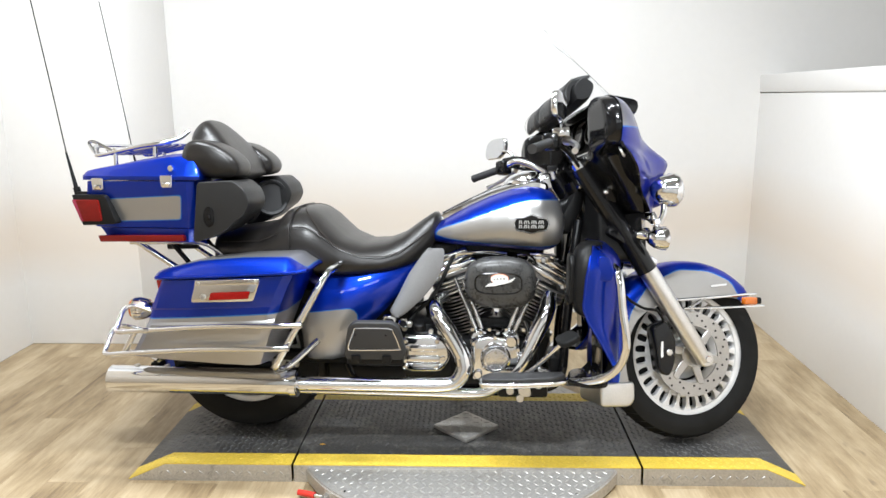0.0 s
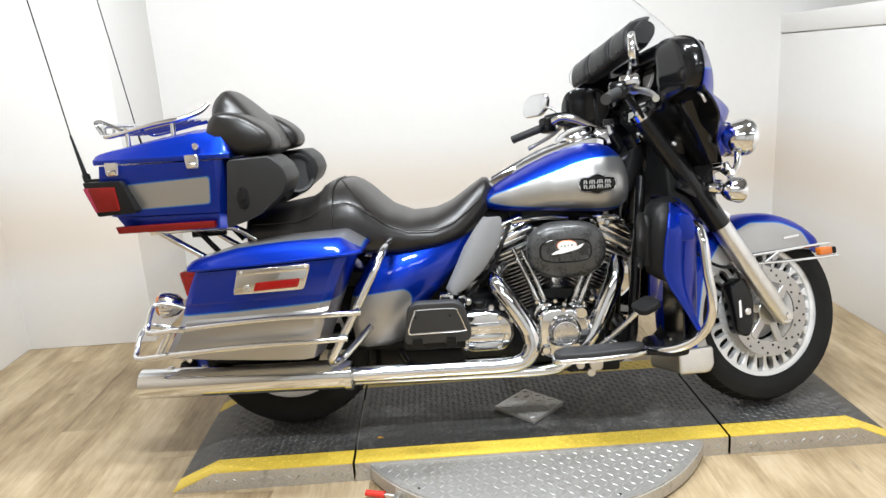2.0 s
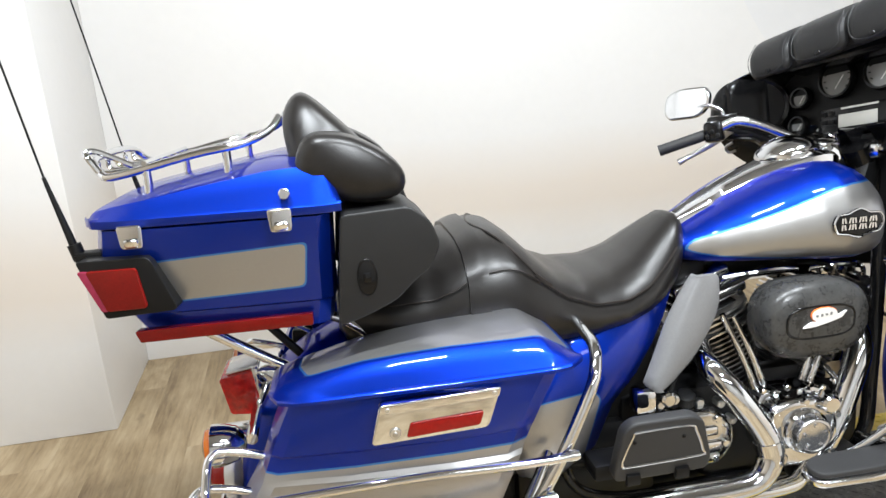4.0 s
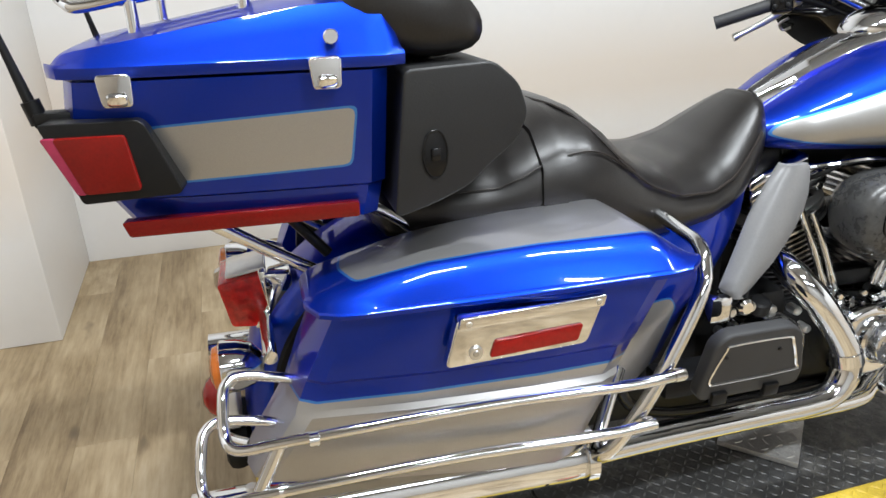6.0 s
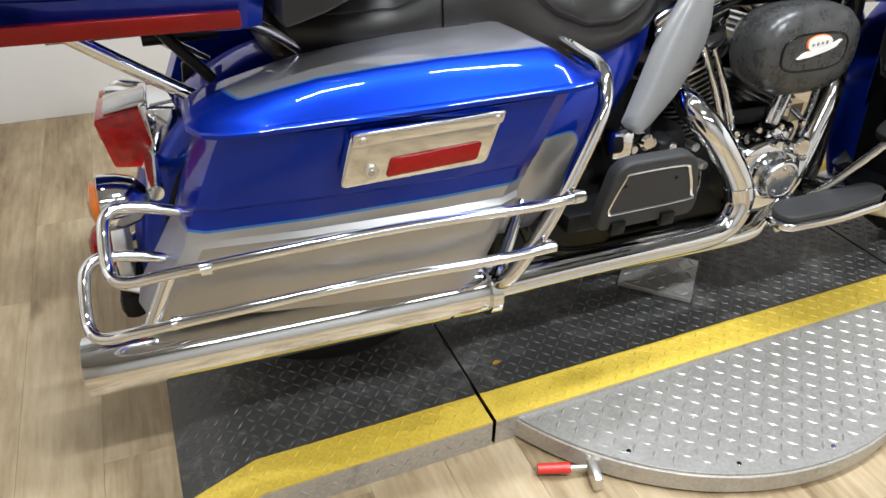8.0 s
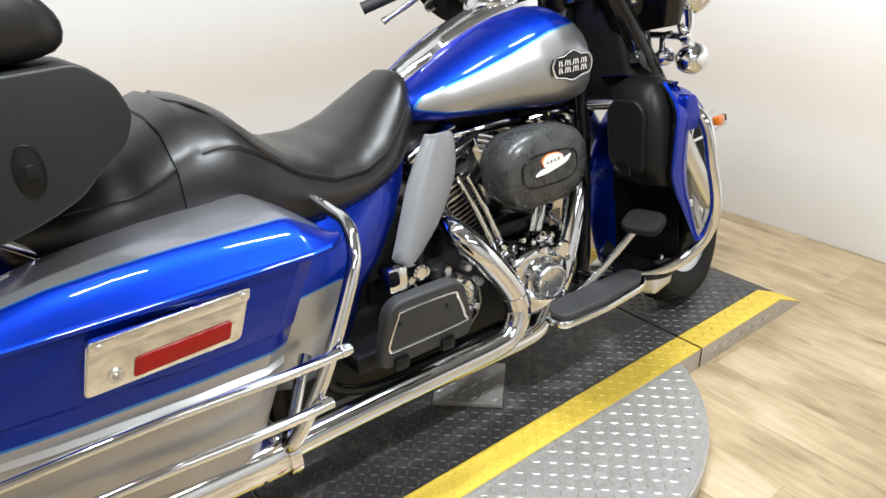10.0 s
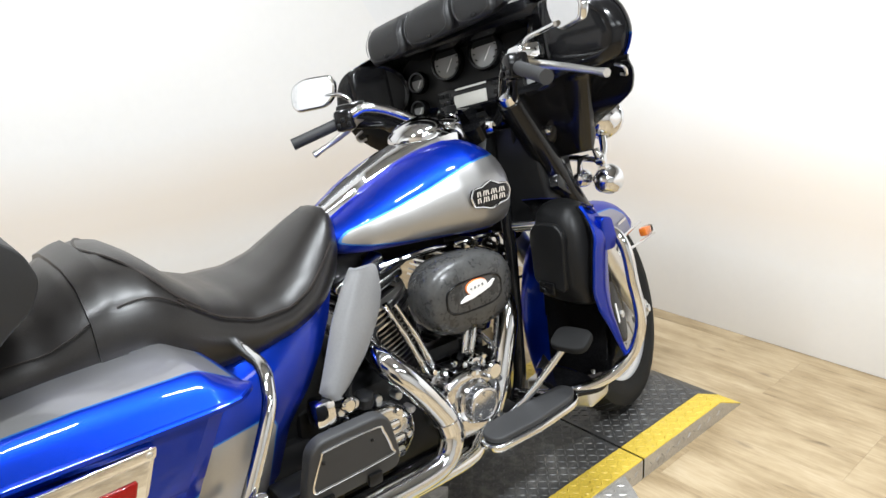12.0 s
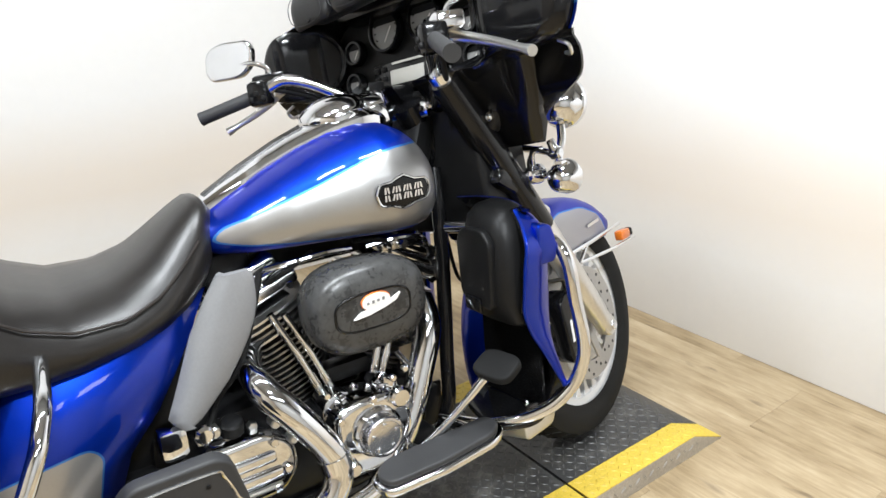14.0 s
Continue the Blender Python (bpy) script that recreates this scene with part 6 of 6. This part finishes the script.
for y, z, r, nm in ((0.070, 1.182, 0.047, "tachometer"), (-0.054, 1.182, 0.047, "speedometer"), (0.178, 1.150, 0.026, "gauge"), (-0.178, 1.150, 0.026, "gauge"), (0.185, 1.075, 0.024, "gauge"), (-0.185, 1.075, 0.024, "gauge")):
    g = U(nm, moved(lathe(((r - 0.004, 0.0), (r + 0.004, 0.0), (r + 0.006, 0.010), (r + 0.002, 0.022), (r - 0.003, 0.022), (r - 0.004, 0.012)), (0, y, z - 1.08), (-1, 0, 0), 40, None, False), DM), black_gloss, "round dial with a pale face", dash)
    U("dial_face", moved(disc((-0.004, y, z - 1.08), (-1, 0, 0), r - 0.002, 0.008, 40), DM), dial_face, "", g)
    U("needle", moved(box((-0.0135, y - r * 0.15, z - 1.08 - r * 0.2), (0.002, 0.0016, r * 0.85), 0.0, pose(0, 0, 0, 35)), DM), emblem_white, "", g)
    # Dark half-disc paints the two-tone glass reflection onto the dial
    U("dial_shade", moved(prism([(y + (r - 0.004) * math.cos(radians(a)), z - 1.08 + (r - 0.004) * math.sin(radians(a))) for a in range(20, 161, 14)], -0.0130, -0.0118, "x", 0.0), DM), black_plastic, "", g)
    if r > 0.03:
        for k in range(10):
            a = radians(220 - 28 * k)
            U("dial_mark", moved(box((-0.0125, y + math.cos(a) * r * 0.74, z - 1.08 + math.sin(a) * r * 0.74), (0.001, 0.007, 0.003), 0.0, pose(0, 0, 0, -(220 - 28 * k))), DM), black_plastic, "", g)
radio = U("radio", moved(box((-0.006, 0, -0.01), (0.03, 0.225, 0.072), 0.006), DM), black_gloss, "black radio with a pale display", dash)
U("display", moved(box((-0.021, 0.005, -0.012), (0.004, 0.105, 0.034), 0.002), DM), screen_face, "pale grey display", radio)
U("maker_bar", moved(box((-0.021, 0.0, 0.020), (0.003, 0.10, 0.005), 0.0), DM), satin, "", radio)
for s in (-1, 1):
    for j in range(3):
        for k in range(2):
            U("radio_button", moved(box((-0.022, s * (0.078 + k * 0.022), -0.033 + j * 0.022), (0.006, 0.015, 0.013), 0.003), DM), black_plastic, "", radio)
switches = U("switch_row", moved(box((-0.014, 0.0, -0.085), (0.035, 0.20, 0.036), 0.008), DM), black_gloss, "", dash)
for k in range(5):
    U("rocker_switch", moved(box((-0.032, -0.072 + 0.036 * k, -0.085), (0.006, 0.024, 0.018), 0.003), DM), black_plastic, "", switches)
for s in (-1, 1):
    sp = S("fairing_speaker", lathe(((0.030, -0.02), (0.080, 0.0), (0.084, 0.010), (0.076, 0.016), (0.064, 0.006), (0.01, 0.004)), (0.425, s * 0.215 + (0.100 if s > 0 else 0.0), 1.147), (-0.72, -s * 0.66, 0), 40), black_gloss, "black round speaker", dash)
    S("speaker_grille", disc((0.422, s * 0.2125 + (0.100 if s > 0 else 0.0), 1.147), (-0.72, -s * 0.66, 0), 0.066, 0.006, 32), black_plastic, "", sp)
    S("cap_nut", lathe(((0.011, 0.0), (0.012, 0.008), (0.009, 0.016), (0.002, 0.019)), (0.458, s * 0.163, 0.948), (-0.8, 0, -0.5), 14), chrome, "", dash)
    S("panel_screw", disc((0.470, s * 0.125, 0.935), (-0.8, 0, -0.5), 0.005, 0.006, 10), satin, "", dash)
U("fork_shroud", prism(rounded([(-0.17, 0.70), (-0.16, 0.92), (-0.13, 1.03), (0.13, 1.03), (0.16, 0.92), (0.17, 0.70)], 0.03), 0.44, 0.62, "x", 0.02), black_plastic, "black fork shroud under the dash", fairing)
# windscreen
rs = []
for k in range(9):
    u = k / 8
    z = 1.255 + 0.285 * u
    w = 0.24 - 0.075 * u ** 2
    xc = 0.545 - 0.245 * u
    a = [(xc - 0.10 * abs(math.sin(t)) ** 1.6, w * math.sin(t), z - 0.05 * math.sin(t) ** 2 * u) for t in [-math.pi / 2 + math.pi * j / 20 for j in range(21)]]
    rs.append(a + [(x - 0.0015, y, zz) for x, y, zz in a[::-1]])
ws = S("windscreen", rings(bmesh.new(), rs), glass, "clear plastic windscreen", fairing, 45)
ws.visible_shadow = False
PM = Matrix.Translation((0.025, 0, -0.015)) @ Matrix.Translation((0.37, 0, 1.345)) @ pose(0, 0, 0, -5) @ Matrix.Diagonal((0.80, 1, 0.67, 1)) @ Matrix.Translation((-0.37, 0, -1.345))
# three-pocket leather pouch on the screen
pouch = U("windscreen_pouch", moved(cushion([(0.30, 1.20), (0.285, 1.27), (0.325, 1.335), (0.37, 1.342), (0.405, 1.31), (0.395, 1.25), (0.35, 1.20)], -0.200, 0.205, 0.92), PM), pouch_leather, "black leather three-pocket windscreen pouch", fairing, 50)
for y0, y1 in ((-0.192, -0.082), (-0.068, 0.072), (0.086, 0.207)):
    fl = U("pouch_flap", moved(cushion([(0.262, 1.190), (0.255, 1.21), (0.262, 1.275), (0.30, 1.330), (0.375, 1.358), (0.385, 1.342), (0.318, 1.312), (0.285, 1.265), (0.275, 1.193)], y0, y1, 0.96), PM), pouch_leather, "", pouch, 50)
    U("flap_stud", moved(disc((0.259, (y0 + y1) / 2, 1.205), (-1, 0, 0.1), 0.008, 0.006, 16, 0.002), PM), black_gloss, "", fl)
    U("flap_piping", moved(tube([(0.300, y0 + 0.006, 1.334), (0.254, y0 + 0.006, 1.27), (0.250, y0 + 0.012, 1.21), (0.252, (y0 + y1) / 2, 1.192), (0.250, y1 - 0.012, 1.21), (0.254, y1 - 0.006, 1.27), (0.300, y1 - 0.006, 1.334)], 0.0011, 6), PM), grey_rubber, "", fl)
# headlamp and passing lamps
hl = U("headlamp", lathe(((0.02, -0.05), (0.050, -0.045), (0.056, -0.02), (0.0575, 0.005), (0.060, 0.012), (0.058, 0.030), (0.052, 0.036)), (0.782, -0.035, 0.965), (1, 0, -0.05), 40), chrome, "chrome ringed round headlamp")
U("lens", lathe(((0.052, 0.0), (0.044, 0.010), (0.025, 0.018), (0.003, 0.021)), (0.817, -0.035, 0.963), (1, 0, -0.05), 32), white_lens, "", hl)
U("trim_ring", lathe(((0.056, 0.0), (0.0605, 0.003), (0.0605, 0.008), (0.056, 0.011)), (0.765, -0.035, 0.966), (1, 0, -0.05), 36), chrome, "", hl)
U("lamp_nacelle", lathe(((0.070, -0.10), (0.068, -0.03), (0.058, 0.0)), (0.742, -0.035, 0.966), (1, 0, 0), 36), blue_paint, "", hl)
LAMP = STEERED.inverted() @ Vector((0.712, -0.166, 0.976))
for s in (-1, 1):
    y = s * abs(LAMP.y)
    sl = S("spot_lamp", lathe(((0.004, -0.062), (0.022, -0.058), (0.042, -0.040), (0.052, -0.014), (0.0555, 0.0), (0.0590, 0.004), (0.0595, 0.016), (0.056, 0.024), (0.052, 0.025)), (LAMP.x, y, LAMP.z), (1, 0, -0.04), 40), chrome, "round chrome spot lamp")
    S("lens", lathe(((0.052, 0.0), (0.044, 0.010), (0.026, 0.017), (0.003, 0.020)), (LAMP.x + 0.025, y, LAMP.z - 0.001), (1, 0, -0.04), 32), white_lens, "", sl)
    S("lamp_stem", tube([(LAMP.x - 0.015, y, LAMP.z - 0.05), (LAMP.x - 0.02, y, LAMP.z - 0.085), (LAMP.x - 0.03, y * 0.96, LAMP.z - 0.115)], 0.011, 12), chrome, "", sl)
S("lamp_bracket", tube([(0.606, -0.22, 0.835), (0.64, -0.12, 0.852), (0.66, 0, 0.858), (0.64, 0.12, 0.852), (0.606, 0.22, 0.835)], 0.009, 12), chrome, "chrome lamp bar")
for s in (-1, 1):
    pl = S("passing_lamp", lathe(((0.004, -0.050), (0.018, -0.046), (0.032, -0.028), (0.039, -0.004), (0.041, 0.004), (0.041, 0.012), (0.036, 0.016)), (0.625, s * 0.222, 0.778), (1, 0, 0), 36), chrome, "round chrome passing lamp")
    S("lens", lathe(((0.036, 0.0), (0.026, 0.008), (0.004, 0.012)), (0.640, s * 0.222, 0.778), (1, 0, 0), 28), white_lens, "", pl)
    S("lamp_stem", tube([(0.612, s * 0.222, 0.812), (0.604, s * 0.220, 0.838), (0.600, s * 0.212, 0.868)], ((0, 0.013), (0.3, 0.009), (0.6, 0.012), (1, 0.009)), 12), chrome, "", pl)
    S("stem_knuckle", disc((0.606, s * 0.220 - 0.014, 0.835), (0, 1, 0), 0.014, 0.028, 16, 0.004), chrome, "", pl)
    S("stem_nut", disc((0.612, s * 0.222, 0.808), (0, 0, 1), 0.016, 0.010, 6), chrome, "", pl)
    ts = S("front_turn_signal", lathe(((0.004, -0.040), (0.014, -0.036), (0.021, -0.018), (0.024, 0.0), (0.024, 0.010), (0.020, 0.014)), (0.595, s * 0.165, 0.795), (1, 0, 0), 28), chrome, "chrome bullet turn signal")
    S("lens", lathe(((0.020, 0.0), (0.014, 0.006), (0.003, 0.009)), (0.608, s * 0.165, 0.795), (1, 0, 0), 24), amber_lens, "", ts)
    S("signal_stem", tube([(0.588, s * 0.165, 0.812), (0.584, s * 0.172, 0.845), (0.600, s * 0.19, 0.850)], 0.007, 10), chrome, "", ts)
    S("lamp_wire", tube([(0.570, s * 0.168, 0.80), (0.555, s * 0.175, 0.825), (0.560, s * 0.19, 0.85), (0.585, s * 0.20, 0.845), (0.60, s * 0.215, 0.825)], 0.0035, 8), rubber, "", ts)
S("horn_cover", box((0.60, 0, 0.80), (0.05, 0.10, 0.08), 0.02), chrome, "chrome cover between the passing lamps")

# handlebar
hb = U("handlebar", tube([(0.222, -0.275, 1.085), (0.245, -0.245, 1.100), (0.27, -0.22, 1.108), (0.315, -0.185, 1.090), (0.38, -0.13, 1.04), (0.43, -0.06, 0.99), (0.43, 0.06, 0.99), (0.38, 0.13, 1.04), (0.315, 0.185, 1.090), (0.27, 0.22, 1.108), (0.245, 0.245, 1.100), (0.222, 0.275, 1.085)], 0.0135, 14), chrome, "chrome handlebar")
for s in (-1, 1):
    d = Vector((-0.112, s * 0.124, -0.046 if s < 0 else -0.036)).normalized()
    g0 = Vector((0.215, s * 0.282, 1.094 if s < 0 else 1.083))
    reach = 0.150 if s < 0 else 0.124
    U("grip", tube([g0, g0 + d * 0.06, g0 + d * reach], 0.0152, 18, 4), grey_rubber, "black rubber grip", hb)
    U("grip_end", tube([g0 + d * (reach - 0.002), g0 + d * (reach + 0.005)], 0.0158, 18), grey_rubber, "", hb)
    sw = U("switch_housing", moved(box((0, 0, 0), (0.055, 0.050, 0.058), 0.012), Matrix.Translation(g0 - d * 0.022) @ pose(0, 0, 0, 0, 0, s * 34)), black_gloss, "black switch housing", hb)
    for k in range(3):
        U("switch_button", moved(box((-0.028, (k - 1) * 0.014, -0.012 + 0.012 * (k % 2)), (0.010, 0.010, 0.012), 0.003), Matrix.Translation(g0 - d * 0.022) @ pose(0, 0, 0, 0, 0, s * 34)), black_plastic, "", sw)
    U("master_cylinder", moved(box((0.030, 0, 0.022), (0.06, 0.085, 0.034), 0.010), Matrix.Translation(g0 - d * 0.045) @ pose(0, 0, 0, 0, 0, s * 30)), chrome if s < 0 else black_gloss, "", hb)
    l0 = g0 - d * 0.035 + Vector((0.045, 0, 0.004))
    tip = Vector((0.222, s * 0.474, 1.036)) if s < 0 else Vector((0.19, 0.37, 1.018))
    lv = U("hand_lever", tube([l0, l0 + (tip - l0) * 0.25 + Vector((0.02, 0, 0.0)), l0 + (tip - l0) * 0.6 + Vector((0.022, 0, 0)), tip], ((0, 0.0145), (0.12, 0.0150), (0.2, 0.0105), (0.6, 0.0088), (0.88, 0.0070), (0.93, 0.0100), (1, 0.0098)), 12), satin, "silver hand lever", hb)
    bend = [(0.258, 0.255, 1.105), (0.264, 0.262, 1.140), (0.243, 0.285, 1.160), (0.232, 0.32, 1.165)] if s > 0 else [(0.250, -0.272, 1.105), (0.256, -0.290, 1.150), (0.225, -0.350, 1.156), (0.202, -0.392, 1.158)]
    st = U("mirror_stem", tube(bend, 0.006, 10), chrome, "", hb)
    mr = U("mirror", moved(prism(rounded([(-0.070, -0.022), (-0.055, -0.042), (0.030, -0.046), (0.062, -0.022), (0.070, 0.012), (0.060, 0.036), (-0.020, 0.044), (-0.062, 0.028)], 0.022, 4), -0.008, 0.010, "x", 0.005), Matrix.Translation((0.226, 0.350, 1.180) if s > 0 else (0.192, -0.428, 1.186)) @ pose(0, 0, 0, 0, 4 if s > 0 else 0, 20 if s > 0 else -36) @ Matrix.Diagonal((1, s * -1.0, 1, 1))), chrome, "chrome rear-view mirror", hb)
    U("mirror_glass", moved(prism(rounded([(-0.063, -0.018), (-0.05, -0.036), (0.028, -0.040), (0.056, -0.019), (0.063, 0.011), (0.054, 0.031), (-0.018, 0.038), (-0.055, 0.024)], 0.02, 4), -0.0095, -0.0075, "x", 0.0), Matrix.Translation((0.226, 0.350, 1.180) if s > 0 else (0.192, -0.428, 1.186)) @ pose(0, 0, 0, 0, 4 if s > 0 else 0, 20 if s > 0 else -36) @ Matrix.Diagonal((1, s * -1.0, 1, 1))), chrome, "mirror glass", mr)
    U("control_cable", tube([g0 - d * 0.05, (0.33, s * 0.20, 1.06), (0.42, s * 0.12, 0.98), (0.47, s * 0.08, 0.86)], 0.006, 8), rubber, "", hb)
U("bar_clamp", box((0.43, 0, 0.985), (0.05, 0.14, 0.04), 0.012), chrome, "", hb)
ns = U("neck_cover", box((0.40, 0, 0.90), (0.06, 0.10, 0.2), 0.02, pose(0, 0, 0, 0, 29)), black_plastic, "")

# ---- floor planks ----
PW, PL = 0.152, 1.22
plank_meshes = []
for length in (PL, 0.72, 0.46):
    bmq = box((0, 0, -0.002), (PW - 0.0003, length - 0.0003, 0.004), 0.0004, None, None, 1)
    meq = bpy.data.meshes.new("plank")
    bmq.to_mesh(meq)
    bmq.free()
    meq.materials.append(oak)
    plank_meshes.append((length, meq))
rnd = random.Random(7)
for i in range(36):
    x = LEFT_X + PW * (i + 0.5)
    y = 1.70 - rnd.choice((0.0, 0.35, 0.6, 0.85))
    first = True
    top_gap = 1.70 - y
    if top_gap > 0.1:
        q = new("plank", plank_meshes[1][1])
        q.location = (x, y + top_gap / 2, 0)
        q.scale = (1, top_gap / plank_meshes[1][0], 1)
        q.parent = floor
    while y > -4.80:
        q = new("plank", plank_meshes[0][1])
        run = min(PL, y + 4.84)
        q.location = (x, y - run / 2, 0)
        q.scale = (1, run / PL, 1)
        q.rotation_euler = (0, 0, rnd.choice((0.0, math.pi)))
        q.parent = floor
        y -= PL
